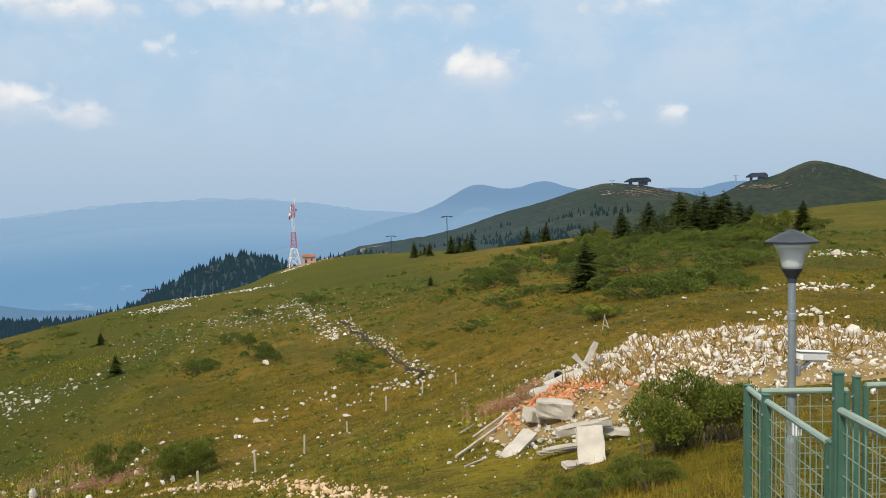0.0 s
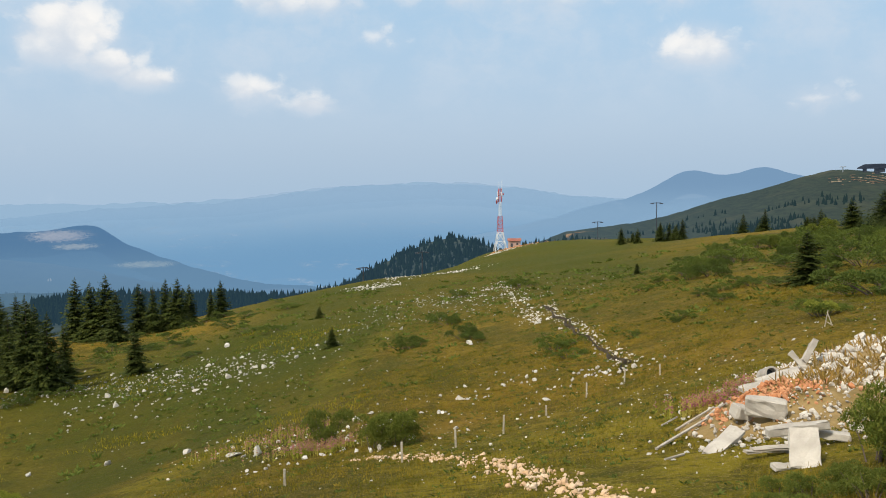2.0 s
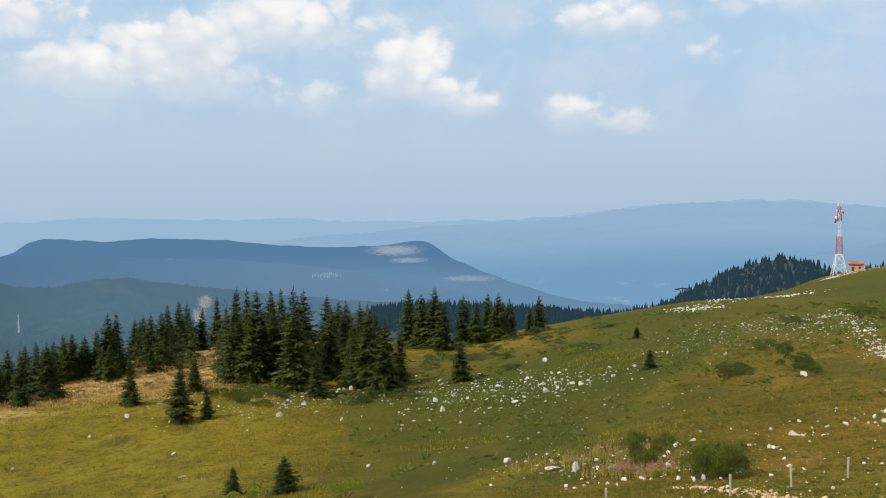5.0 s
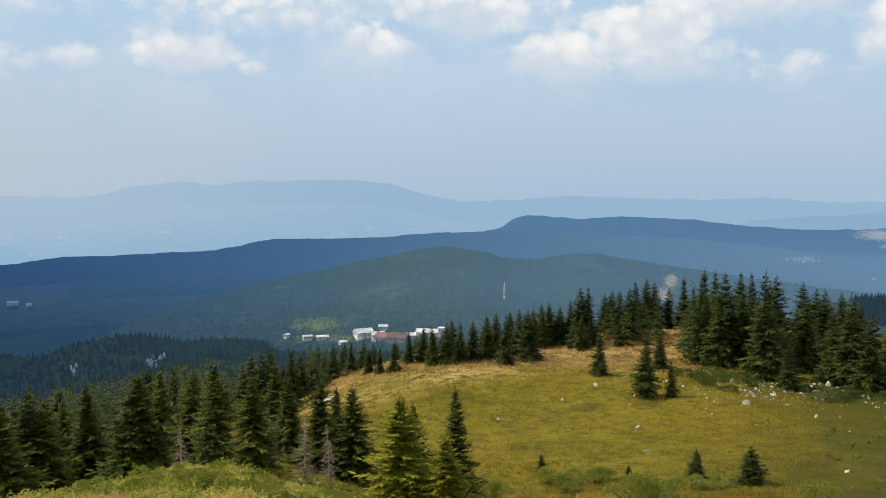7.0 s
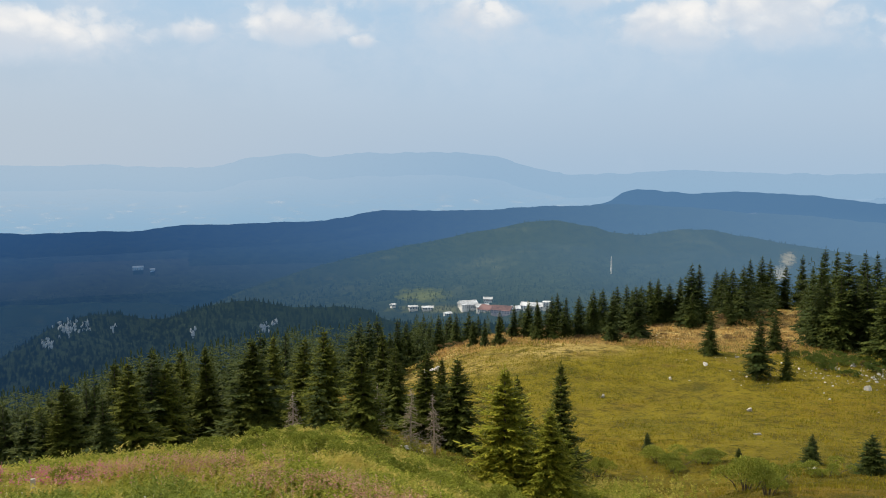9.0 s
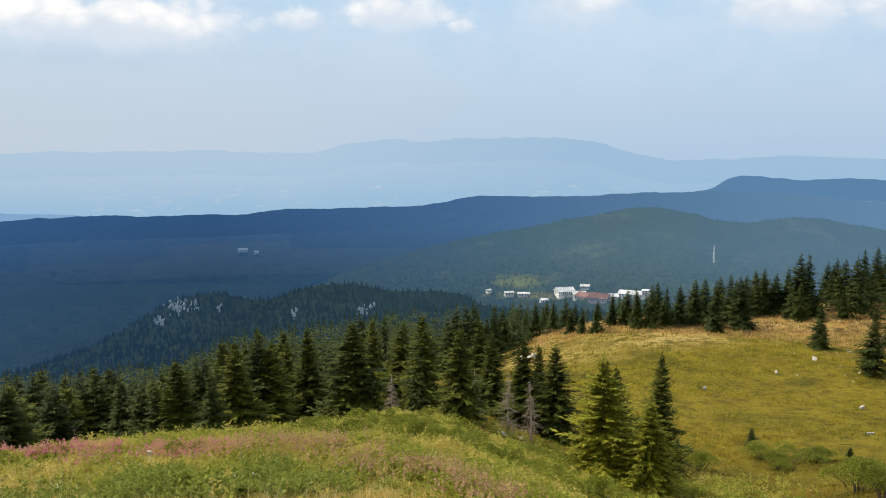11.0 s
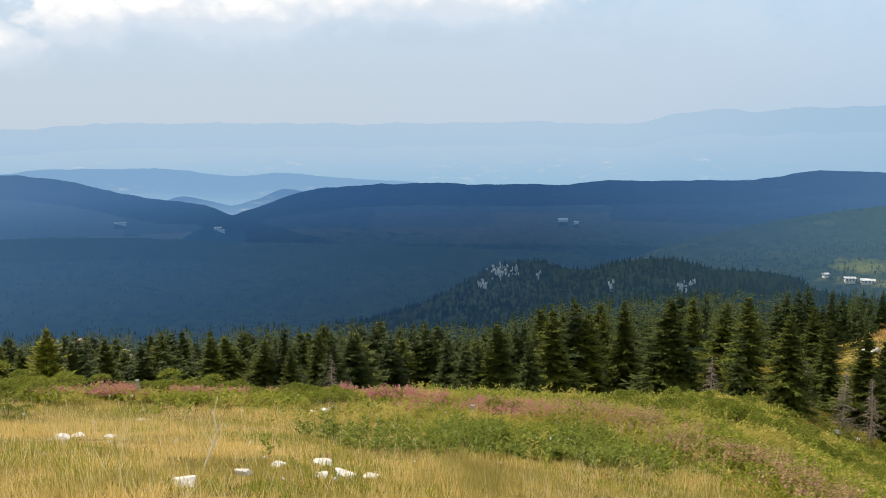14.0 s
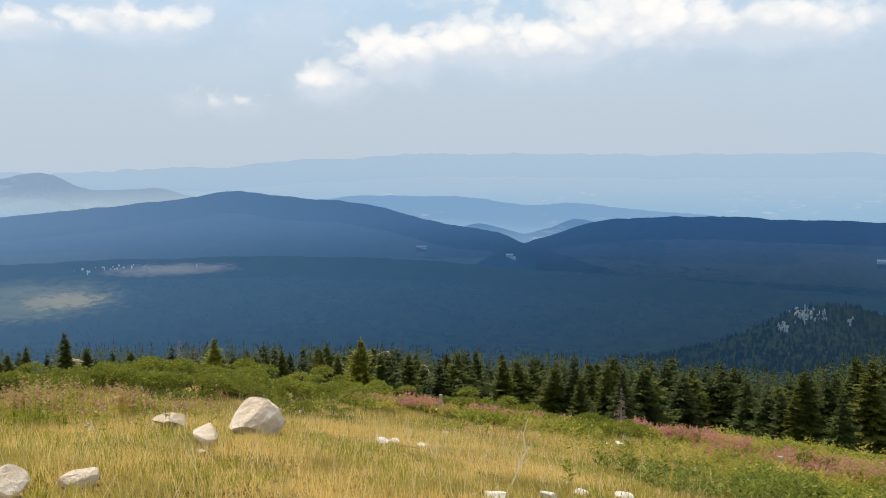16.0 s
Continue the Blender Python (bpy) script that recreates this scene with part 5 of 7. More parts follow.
# kind, bearing, range, height, width
SHRUBS = [("dark", -13.7, 15.0, 1.0, 1.35), ("dark", -15.3, 14.8, 1.25, 1.8), ("dark", -17.0, 14.6, 1.3, 1.8), ("dark", -18.7, 14.5, 0.95, 1.3), ("dark", -10.3, 12.1, 0.42, 1.0), ("dark", -13.7, 11.9, 0.45, 1.0), ("dark", -8.4, 12.5, 0.34, 0.8), ("dark", -12.4, 12.9, 0.5, 0.9),
          ("dark", 21.9, 36.0, 1.6, 2.4), ("dark", 18.8, 32.8, 1.5, 2.5), ("dark", 17.2, 32.6, 1.45, 2.3), ("pine", 16.5, 70.4, 1.5, 2.4), ("pine", 12.4, 69.5, 1.6, 2.6), ("pine", 14.2, 86.8, 1.2, 3.2), ("pine", 8.6, 111, 2.0, 3.4), ("pine", 12.7, 115, 1.3, 3.0),
          ("pine", -10.4, 44.5, 1.1, 2.2), ("pine", -14.0, 52, 2.0, 4.2), ("pine", -15.6, 53, 1.9, 4.2), ("pine", -17.0, 60, 1.8, 4.4), ("pine", -12.7, 69.7, 1.9, 4.4), ("pine", -5.6, 88.8, 1.9, 5.0), ("pine", -2.9, 91.4, 1.4, 3.6), ("pine", -5.9, 67.7, 0.8, 2.0),
          ("pine", -7.8, 64.8, 0.8, 2.0), ("pine", -3.2, 65.4, 0.8, 1.8), ("pine", -4.8, 60.9, 0.8, 1.8), ("pine", -2.0, 55, 0.7, 1.6), ("pine", 0.6, 76.8, 0.9, 2.0), ("pine", -10.4, 68.9, 1.7, 3.6), ("pine", -18.0, 65.9, 1.8, 4.2), ("pine", -14.8, 81.9, 2.0, 5.0),
          ("pine", 6.3, 55, 1.4, 2.6), ("pine", 5.3, 51, 0.8, 1.8), ("pine", 13.5, 82, 1.4, 2.8), ("pine", 11.9, 68, 1.0, 2.2), ("pine", 16.1, 70, 1.1, 2.0), ("pine", 8.6, 117, 1.3, 2.6)]
SHRUBS2 = [("pine", -4.6, 66, 0.9, 1.8), ("pine", -2.5, 82, 1.1, 2.6), ("pine", -0.5, 81, 1.1, 2.2), ("pine", 1.1, 53, 0.5, 1.2), ("pine", -1.5, 54, 0.5, 1.2), ("willow", -10.6, 44, 0.9, 1.9), ("pine", -8.2, 79, 1.1, 2.2),
           ("pine", -6.3, 66, 0.8, 1.7), ("willow", 53.6, 42, 1.8, 3.2), ("willow", 52.3, 39, 1.5, 2.4), ("willow", 58.1, 52, 1.2, 2.8), ("willow", 63.1, 50, 1.4, 2.2), ("willow", 70.2, 33, 1.4, 2.4)]
SHRUBS3 = [("willow", 130.0, 28, 0.74, 2.5), ("willow", 132, 28, 0.82, 2.5), ("willow", 134, 27.5, 0.90, 2.6), ("willow", 136, 26.5, 0.94, 2.6), ("willow", 138, 26, 0.94, 2.8), ("willow", 140, 26, 0.94, 2.8), ("willow", 142, 26.5, 0.94, 2.6), ("willow", 144.5, 27, 0.90, 2.4),
           ("willow", 147, 27.5, 0.82, 2.4), ("willow", 149, 26, 0.90, 2.2), ("willow", 135, 31, 1.15, 2.6), ("willow", 131, 32, 0.98, 2.6), ("willow", 128, 32, 0.82, 2.2), ("willow", 139, 31, 1.15, 2.6), ("willow", 143, 31, 1.23, 2.6), ("willow", 133.4, 23.5, 0.57, 1.7),
           ("willow", 129.6, 24.5, 0.45, 1.6), ("willow", 119.6, 33, 1.0, 2.6), ("willow", 117.6, 33.5, 0.95, 2.4), ("willow", 121.4, 33, 0.66, 2.0), ("willow", 110.6, 27.5, 0.75, 1.7), ("willow", 111.6, 28, 0.7, 1.4), ("willow", 42.5, 40, 1.3, 2.0), ("willow", 126, 34, 0.74, 2.4),
           ("willow", 59.0, 55, 1.1, 3.4), ("willow", 56.0, 55, 1.1, 3.2), ("willow", 52.4, 47, 1.2, 3.0), ("willow", 48.6, 50, 1.0, 2.6)]
for kind, b, r, up in ((0, 136.7, 44, -11.45), (0, 127.3, 44, -11.85), (3, 132.3, 46, -12.6), (2, 145.5, 45, -10.45), (2, 147.9, 44, -11.1), (2, 134.6, 48, -12.6), (3, 149.8, 46, -11.3), (3, 141.2, 50, -12.3), (2, 125.8, 48, -13.0), (2, 129.8, 50, -12.7)):
    plant(FINE[kind], b, r, max(1.5, top_height(b, r, up)), rng, "spruces behind the willows")
for k, b, r, h, w in SHRUBS + SHRUBS2 + SHRUBS3:
    bush(k, b, r, h, w, rng, "shrubs on the slope")
for b, r, h, w in ((87.2, 31, 0.8, 2.0), (85.6, 31, 1.1, 2.3), (84.2, 30.5, 1.15, 2.2), (82.8, 30, 1.1, 2.3), (81.4, 30, 0.9, 2.0), (79.8, 29.5, 0.8, 2.2), (78.0, 30, 0.8, 2.0), (76.2, 29.5, 0.75, 2.0), (74.2, 30, 0.8, 2.2), (72.0, 30, 0.7, 1.8), (88.8, 30, 0.7, 1.8), (112.6, 28.5, 0.8, 2.2), (98.6, 26.2, 0.9, 1.4), (90.0, 33, 0.9, 2.4)):
    bush("willow", b, r, h, w, rng, "willows on the falling slope")
for _ in range(22):  # low bushes at the foot of the clump
    b = rng.uniform(37.5, 50.5)
    bush("pine", b, rng.uniform(93, 106), rng.uniform(0.6, 1.5), rng.uniform(1.8, 3.6), rng, "bushes at the foot of the clump")
for _ in range(40):  # leafy bushes before the hilltop spruces
    b = rng.uniform(-20.5, -9)
    bush("pine", b, rng.uniform(88, 122), rng.uniform(1.4, 2.6), rng.uniform(2.6, 4.6), rng, "bushes under the hilltop spruces")
for b, r, h, w in ((-20.6, 118, 3.2, 3.4), (-21.4, 122, 2.6, 3.0), (-22.2, 126, 3.6, 2.8), (-10.6, 112, 2.6, 3.4), (-9.4, 116, 1.8, 3.0), (-24.0, 130, 2.2, 3.6), (-19.6, 96, 1.8, 4.0), (-8.0, 104, 1.6, 3.4), (-6.6, 108, 1.7, 3.8)):
    bush("dark", b, r, h, w, rng, "dark bushes on the hill")
for _ in range(64):  # dwarf pines under the skyline of the near hill
    b = rng.uniform(-21.5, -2.5)
    r = rng.uniform(52 if b < -12 else 72, 132)
    bush("pine", b, r, rng.uniform(0.9, 2.0) * (0.6 + r / 240), rng.uniform(1.6, 3.4), rng, "dwarf pines on the hill")
for _ in range(80):  # dead brush along the tawny hump
    b = rng.uniform(49, 74)
    bush("brush", b, rng.uniform(108, 142), rng.uniform(0.4, 1.1), rng.uniform(1.2, 3.2), rng, "brush on the hump")
for _ in range(26):
    b = rng.uniform(24, 37)
    bush("pine", b, rng.uniform(105, 165), rng.uniform(0.7, 1.3), rng.uniform(2.5, 4.5), rng, "dwarf pines behind the rocks")
for _ in range(14):  # willows in the dip behind the flowers
    b = rng.uniform(72, 92)
    bush("willow", b, rng.uniform(30, 42) if b < 88 else rng.uniform(36, 42), rng.uniform(0.5, 0.95), rng.uniform(1.2, 2.2), rng, "willows in the dip")


# ---------------------------------------------------------------- grasses and flowers, uncountable
def strip(bearing, width, r0, r1, count, rng):
    """Random places over a sector, even over its area."""
    b = rng.uniform(bearing, bearing + width, count)
    r = np.sqrt(rng.uniform(r0 ** 2, r1 ** 2, count))
    return b, r, *polar(b, r)


def grass(name, x, y, height, blades, mat, label, seed, spread=0.09, thick=0.02):
    rng = np.random.default_rng(seed)
    x, y, height = (np.repeat(q, blades) for q in (x, y, height))
    n = len(x)
    x, y = x + rng.normal(size=n) * spread, y + rng.normal(size=n) * spread
    base = np.stack([x, y, land(x, y) - 0.03], 1)
    h = height * rng.uniform(0.5, 1.25, n)
    tip = base + np.stack([rng.normal(size=n) * 0.28 * h, rng.normal(size=n) * 0.28 * h, h], 1)
    a = rng.uniform(0, 6.28, n)
    w = np.stack([np.cos(a), np.sin(a), 0 * a], 1) * thick * rng.uniform(0.6, 1.4, n)[:, None] * 0.5
    v = np.stack([base - w, base + w, tip], 1).reshape(-1, 3)
    ob = mesh_object(name, v, np.arange(3 * n).reshape(n, 3), MAT[mat])
    return tagged(ob, label, "grass", "", "stuff")


def keep(cond, *arrays):
    return [a[cond] for a in arrays]


b, r, x, y = strip(70, 84, 6, 30, 27000, rng)
x, y, r = keep(wave(x / 2.2, y / 2.2, 71) > 0.12, x, y, r)
grass("dry_grass", x, y, 0.10 + 0.27 * wave(x / 1.7, y / 1.7, 75) ** 1.5, 9, "grass", "tall golden dry grass on the crest", 81, 0.11, 0.013)
b, r, x, y = strip(84, 66, 8, 27, 1500, rng)
grass("straw_stalks", x, y, np.full(len(x), 0.55), 4, "straw_pale", "thin bleached grass stalks on the crest", 86, 0.16, 0.008)
b, r, x, y = strip(70, 84, 6, 30, 15000, rng)
x, y = keep(wave(x / 2.4, y / 2.4, 72) > 0.44, x, y)
grass("green_grass", x, y, np.full(len(x), 0.17), 9, "weed", "short green grass among the dry stalks", 82, 0.1, 0.022)
b, r, x, y = strip(-34, 104, 7, 62, 36000, rng)
x, y, r = keep((wave(x / 4, y / 4, 73) > 0.36) & ((b < 20) | (r < 34) | (b > 44)), x, y, r)
grass("meadow_grass", x, y, 0.09 + 0.0014 * r, 5, "slope_grass", "short yellow-green pasture grass", 83, 0.12, 0.03)
b, r, x, y = strip(-27, 20, 6, 14.5, 1500, rng)
x, y = keep(wave(x / 1.2, y / 1.2, 76) > 0.42, x, y)
grass("dry_grass", x, y, np.full(len(x), 0.2), 7, "slope_grass", "dry grass round the fence and bushes", 87, 0.12, 0.012)
b, r, x, y = strip(77, 9, 37, 43, 900, rng)
grass("dry_grass", x, y, np.full(len(x), 0.5), 6, "brownweed", "brown dry stalks between the spruces", 88, 0.2, 0.03)


b, r, x, y = strip(18, 60, 40, 112, 15000, rng)
x, y, r = keep((wave(x / 6, y / 6, 74) > 0.3) & ((b > 42) | (wave(x / 9, y / 9, 79) > 0.72)), x, y, r)
grass("meadow_grass", x, y, 0.16 + 0.0012 * r, 4, "meadow", "yellow-green grass of the lower meadow", 84, 0.3, 0.07)
b, r, x, y = strip(47, 28, 104, 142, 7000, rng)
grass("dry_grass", x, y, np.full(len(x), 0.4), 5, "tawny", "tawny dry grass on the hump", 85, 0.4, 0.09)


def stalk_plants(name, x, y, height, leaves, mat, label, seed, leaf=0.14, category="wildflower"):
    """Upright leafy stalks."""
    rng = np.random.default_rng(seed)
    n = len(x)
    z = land(x, y)
    h = height * rng.uniform(0.7, 1.2, n)
    k = np.tile(np.arange(leaves), n)
    X, Y, Z, H = (np.repeat(q, leaves) for q in (x, y, z, h))
    t = (k + rng.uniform(0, 1, len(k))) / leaves
    a = rng.uniform(0, 6.28, len(k))
    pos = np.stack([X, Y, Z + H * (0.1 + 0.88 * t)], 1)
    d = np.stack([np.cos(a), np.sin(a), rng.uniform(0.1, 0.9, len(k))], 1)
    ln = leaf * (1.25 - 0.7 * t) * rng.uniform(0.7, 1.3, len(k))
    v, f = kites(pos, unit(d) * ln[:, None], unit(np.cross(d, rng.normal(size=d.shape))), ln * 0.32)
    w = 0.012
    sv = np.stack([np.stack([x - w, y, z - 0.05], 1), np.stack([x + w, y, z - 0.05], 1), np.stack([x, y + w * 0.3, z + h], 1)], 1).reshape(-1, 3)
    sf = np.arange(3 * n).reshape(n, 3) + len(v)
    ob = mesh_object(name, np.concatenate([v, sv]), [f, sf], MAT[mat])
    return tagged(ob, label, category, "", "stuff"), z, h


def spikes(name, x, y, base, top, count, mat, label, seed, size=0.05):
    """Flower spikes: many small petals round a stalk, narrowing upwards."""
    rng = np.random.default_rng(seed)
    X, Y, B, T = (np.repeat(q, count) for q in (x, y, base, top))
    t = rng.uniform(0, 1, len(X))
    a = rng.uniform(0, 6.28, len(X))
    d = np.stack([np.cos(a), np.sin(a), rng.uniform(-0.1, 0.8, len(X))], 1)
    pos = np.stack([X, Y, B + (T - B) * t], 1)
    ln = size * (1.3 - t) * rng.uniform(0.7, 1.4, len(X)) + 0.012
    v, f = kites(pos, unit(d) * ln[:, None], unit(np.cross(d, rng.normal(size=d.shape))), ln * 0.7)
    return tagged(mesh_object(name, v, f, MAT[mat]), label, "wildflower", "", "stuff")


def flower_belt(points, wide, count, rng, gaps=0.62):
    """Places along a line of (bearing, range), scattered to both sides."""
    p = np.array(points, float)
    s = rng.uniform(0, len(p) - 1, count)
    b, r = np.interp(s, np.arange(len(p)), p[:, 0]), np.interp(s, np.arange(len(p)), p[:, 1])
    x, y = polar(b, r)
    x, y = x + rng.normal(size=count) * wide, y + rng.normal(size=count) * wide
    return keep(wave(x / 1.3, y / 1.3, count) + 0.5 * wave(x / 4, y / 4, count + 1) > gaps, x, y)


# name, line, half width, plants, height, leaf material, petal material
BELTS = [
    ([(127, 29.6), (122, 29.6), (116, 29.8), (111, 29.8), (106, 29.6), (103, 29.4)], 0.55, 2600, 0.5, "pink", "magenta fireweed flowers along the crest"),
    ([(104, 28.4), (100.5, 27), (97, 26.4)], 1.0, 1500, 0.62, "pink", "dusky pink fireweed patch by the crest"),
    ([(96, 26), (91, 26), (87.5, 25.4)], 0.9, 900, 0.6, "faded", "faded pink fireweed gone to seed"),
    ([(86, 24), (83, 22.6), (81, 22)], 1.0, 800, 0.65, "faded", "faded pink fireweed gone to seed"),
    ([(80, 20.6), (77.5, 19.2)], 0.8, 520, 0.8, "faded", "faded pink fireweed gone to seed"),
    ([(147.5, 20.4), (143, 19.6)], 1.1, 700, 0.75, "faded", "brown-pink fireweed gone to seed"),
]
for n, (line, wide, count, tall, petal, label) in enumerate(BELTS):
    x, y = flower_belt(line, wide, count, rng, 0.4 if n == 0 else 0.62)
    tall = tall * (0.55 + 0.75 * wave(x / 0.9, y / 0.9, 90 + n))
    _, z, h = stalk_plants("fireweed_stalks", x, y, tall, 9, "weed", "leafy green fireweed stalks", 91 + n, 0.12)
    some = np.random.default_rng(n).random(len(x)) < 0.75
    spikes("fireweed_flowers", x[some], y[some], (z + h * 0.6)[some], (z + h * 1.05)[some], 11, petal, label, 192 + n, 0.05)
x, y = flower_belt([(108, 18.6), (101, 19.8), (96, 20.8), (91, 20.6)], 1.0, 1100, rng)
stalk_plants("green_weeds", x, y, 0.2 + 0.55 * wave(x / 1.1, y / 1.1, 101), 18, "rich", "rich green leafy weeds beside the dry grass", 95, 0.17, "weeds")
x, y = flower_belt([(104, 23), (98, 23.4), (92, 23.4), (86, 26), (81, 25), (76, 25), (73, 27)], 2.2, 3000, rng)
stalk_plants("green_weeds", x, y, 0.15 + 0.5 * wave(x / 1.1, y / 1.1, 102), 15, "weed", "yellow-green weeds beside the dry grass", 98, 0.17, "weeds")
x, y = flower_belt([(86, 24), (80, 25.5), (76, 26), (73, 29)], 1.8, 1500, rng)
stalk_plants("green_weeds", x, y, 0.2 + 0.5 * wave(x / 1.1, y / 1.1, 103), 16, "weed", "fresh green weeds on the falling slope", 99, 0.19, "weeds")
x, y = flower_belt([(130, 27.6), (122, 28.6), (114, 28.4), (108, 28), (100, 30), (92, 33), (84, 35), (77, 36)], 1.2, 3200, rng)
stalk_plants("tall_weeds", x, y, 0.45, 14, "weed", "tall green weeds behind the dry grass", 96, 0.18, "weeds")
x, y = flower_belt([(93, 31), (88, 28), (83, 27), (78, 26), (73, 25)], 2.6, 6000, rng, 0.5)
stalk_plants("green_weeds", x, y, 0.2 + 0.55 * wave(x / 1.3, y / 1.3, 105), 14, "weed", "tall green weeds over the falling slope", 106, 0.15, "weeds")
x, y = flower_belt([(79, 30), (75, 32), (71, 35), (67, 39), (63, 44)], 2.6, 5200, rng, 0.5)
stalk_plants("green_weeds", x, y, 0.25 + 0.6 * wave(x / 1.3, y / 1.3, 107), 14, "weed", "green weeds under the sunlit spruces", 108, 0.17, "weeds")
x, y = flower_belt([(98, 36), (92, 40), (86, 42), (82, 36), (76, 34)], 3.4, 4800, rng)
stalk_plants("meadow_weeds", x, y, 0.2 + 0.6 * wave(x / 1.5, y / 1.5, 104), 14, "weed", "yellow-green weeds in the dip", 100, 0.24, "weeds")
for pts, wide, count in (([(-5.6, 24.6), (-3.2, 24.8)], 0.6, 900), ([(27.5, 42), (22.5, 37.5)], 1.3, 260), ([(24.5, 35), (21.0, 34.0)], 0.6, 340)):
    x, y = flower_belt(pts, wide, count, rng)
    _, z, h = stalk_plants("fireweed_stalks", x, y, 0.5, 9, "weed", "small patch of leafy fireweed stalks", 97, 0.1)
    spikes("fireweed_flowers", x, y, z + h * 0.5, z + h * 1.1, 10, "dusky", "dull pink fireweed patch on the slope", 98)


# low herbs that mottle the pasture
def herb_shape(seed):
    rng = np.random.default_rng(seed)
    n = 12
    a = rng.uniform(0, 6.28, n)
    d = np.stack([np.cos(a), np.sin(a), rng.uniform(0.2, 1.2, n)], 1)
    return kites(rng.normal(size=(n, 3)) * np.array([0.25, 0.25, 0.02]), unit(d) * rng.uniform(0.3, 0.7, n)[:, None], unit(np.cross(d, rng.normal(size=d.shape))), np.full(n, 0.22))


HERBS = [herb_shape(600 + i) for i in range(4)]
for name, mat, label, count, seed, near, far, lo, hi in (
        ("herbs", "shrub_dark", "low dark green herbs in the pasture", 3600, 611, 9, 85, 0.09, 0.32),
        ("herbs", "pine", "low green herbs in the pasture", 5200, 612, 9, 100, 0.1, 0.4),
        ("herbs", "pine", "dark green tussocks on the far pasture", 3000, 614, 50, 150, 0.25, 0.8),
        ("dry_tufts", "slope_grass", "pale dry grass tufts on the pasture", 4600, 613, 9, 62, 0.08, 0.3)):
    hrng = np.random.default_rng(seed)
    b, r, x, y = strip(-34, 68 if far < 120 else 76, near, far, count, hrng)
    x, y, r = keep((wave(x / 5, y / 5, seed) > 0.42) & ((b < 17) | (r < 40) | (mat == "pine")), x, y, r)
    size = hrng.uniform(lo, hi, len(x)) * (0.55 + r / 160)
    scatter(name, HERBS, list(zip(x, y, land(x, y), size)), MAT[mat], label, "herbs", 0.15, seed)
b, r, x, y = strip(70, 84, 12, 40, 150, rng)
spikes("white_umbels", x, y, land(x, y) + 0.35, land(x, y) + 0.42, 7, "umbel", "small white umbel flowers among the grass", 621, 0.03)
# ---------------------------------------------------------------- street lamp with a camera on its pole
def street_lamp():
    x, y, top = 3.0, 7.26, -0.31
    ground = float(land(x, y))
    lamp = thing("street_lamp", x, y, ground, 0, "grey steel park lamp with a dark cone cap", "street lamp")
    h = top - ground
    bm = bmesh.new()
    lathe(bm, [(0.10, -0.1), (0.10, 0.02), (0.045, 0.05), (0.045, 1.0), (0.034, 1.06), (0.034, h - 0.43)], 20)
    part("pole", bm, MAT["steel"], lamp, smooth=False)
    bm = bmesh.new()
    lathe(bm, [(0.036, h - 0.46), (0.04, h - 0.42), (0.085, h - 0.345), (0.088, h - 0.335), (0.02, h - 0.335)], 24)
    part("collar", bm, MAT["dark"], lamp, "black cone collar")
    bm = bmesh.new()
    lathe(bm, [(0.084, h - 0.333), (0.088, h - 0.30), (0.105, h - 0.23), (0.135, h - 0.16), (0.165, h - 0.115)], 28)
    part("lantern_glass", bm, MAT["lantern"], lamp, "frosted flared glass", True)
    bm = bmesh.new()
    lathe(bm, [(0.17, h - 0.118), (0.218, h - 0.113), (0.222, h - 0.100), (0.17, h - 0.072), (0.10, h - 0.035), (0.035, h - 0.008), (0.02, h), (0.005, h + 0.006)], 32)
    part("cap", bm, MAT["dark"], lamp, "dark grey cone cap")
    for dz in (0.75, 1.42):
        bm = bmesh.new()
        lathe(bm, [(0.037, h - dz - 0.03), (0.041, h - dz - 0.028), (0.041, h - dz + 0.028), (0.037, h - dz + 0.03)], 20)
        part("band", bm, MAT["dark"] if dz > 1 else MAT["steel"], lamp)
    # the security camera on its bracket
    cctv = thing("security_camera", x, y, top - 1.16, 27, "white bullet security camera on a lamp pole", "camera")
    bm = bmesh.new()
    m = pose(0.20, -0.035, 0.045, 0, 7, 0)
    box(bm, (0.33, 0.085, 0.075), m, 0.012)
    part("housing", bm, MAT["white"], cctv)
    bm = bmesh.new()
    box(bm, (0.38, 0.10, 0.012), m @ pose(0.01, 0, 0.046), 0.004)
    part("sun_shield", bm, MAT["white"], cctv)
    bm = bmesh.new()
    rod(bm, (0.03, -0.03, -0.07), (0.17, -0.035, 0.0), 0.018, 0.018, 8)
    box(bm, (0.03, 0.07, 0.10), pose(0.04, -0.02, -0.06), 0.004)
    part("bracket", bm, MAT["steel"], cctv)
    bm = bmesh.new()
    rod(bm, (0.365, -0.035, 0.024), (0.372, -0.035, 0.023), 0.028, 0.028, 12)
    part("lens", bm, MAT["glassdark"], cctv)
    unit_box = thing("junction_box", x, y, top - 1.72, 22, "small white plastic junction box", "box")
    bm = bmesh.new()
    box(bm, (0.075, 0.05, 0.12), pose(0.0, -0.065, 0), 0.008)
    part("body", bm, MAT["white"], unit_box)
    bm = bmesh.new()
    box(bm, (0.04, 0.012, 0.03), pose(0.0, -0.094, 0.02), 0.003)
    part("cover", bm, MAT["steel"], unit_box)


street_lamp()


# ---------------------------------------------------------------- green mesh fence
FENCE = thing("fence", 1.95, 4.6, 0.0, 0, "green steel mesh fence with square posts", "fence")
FENCE.matrix_basis = Matrix()


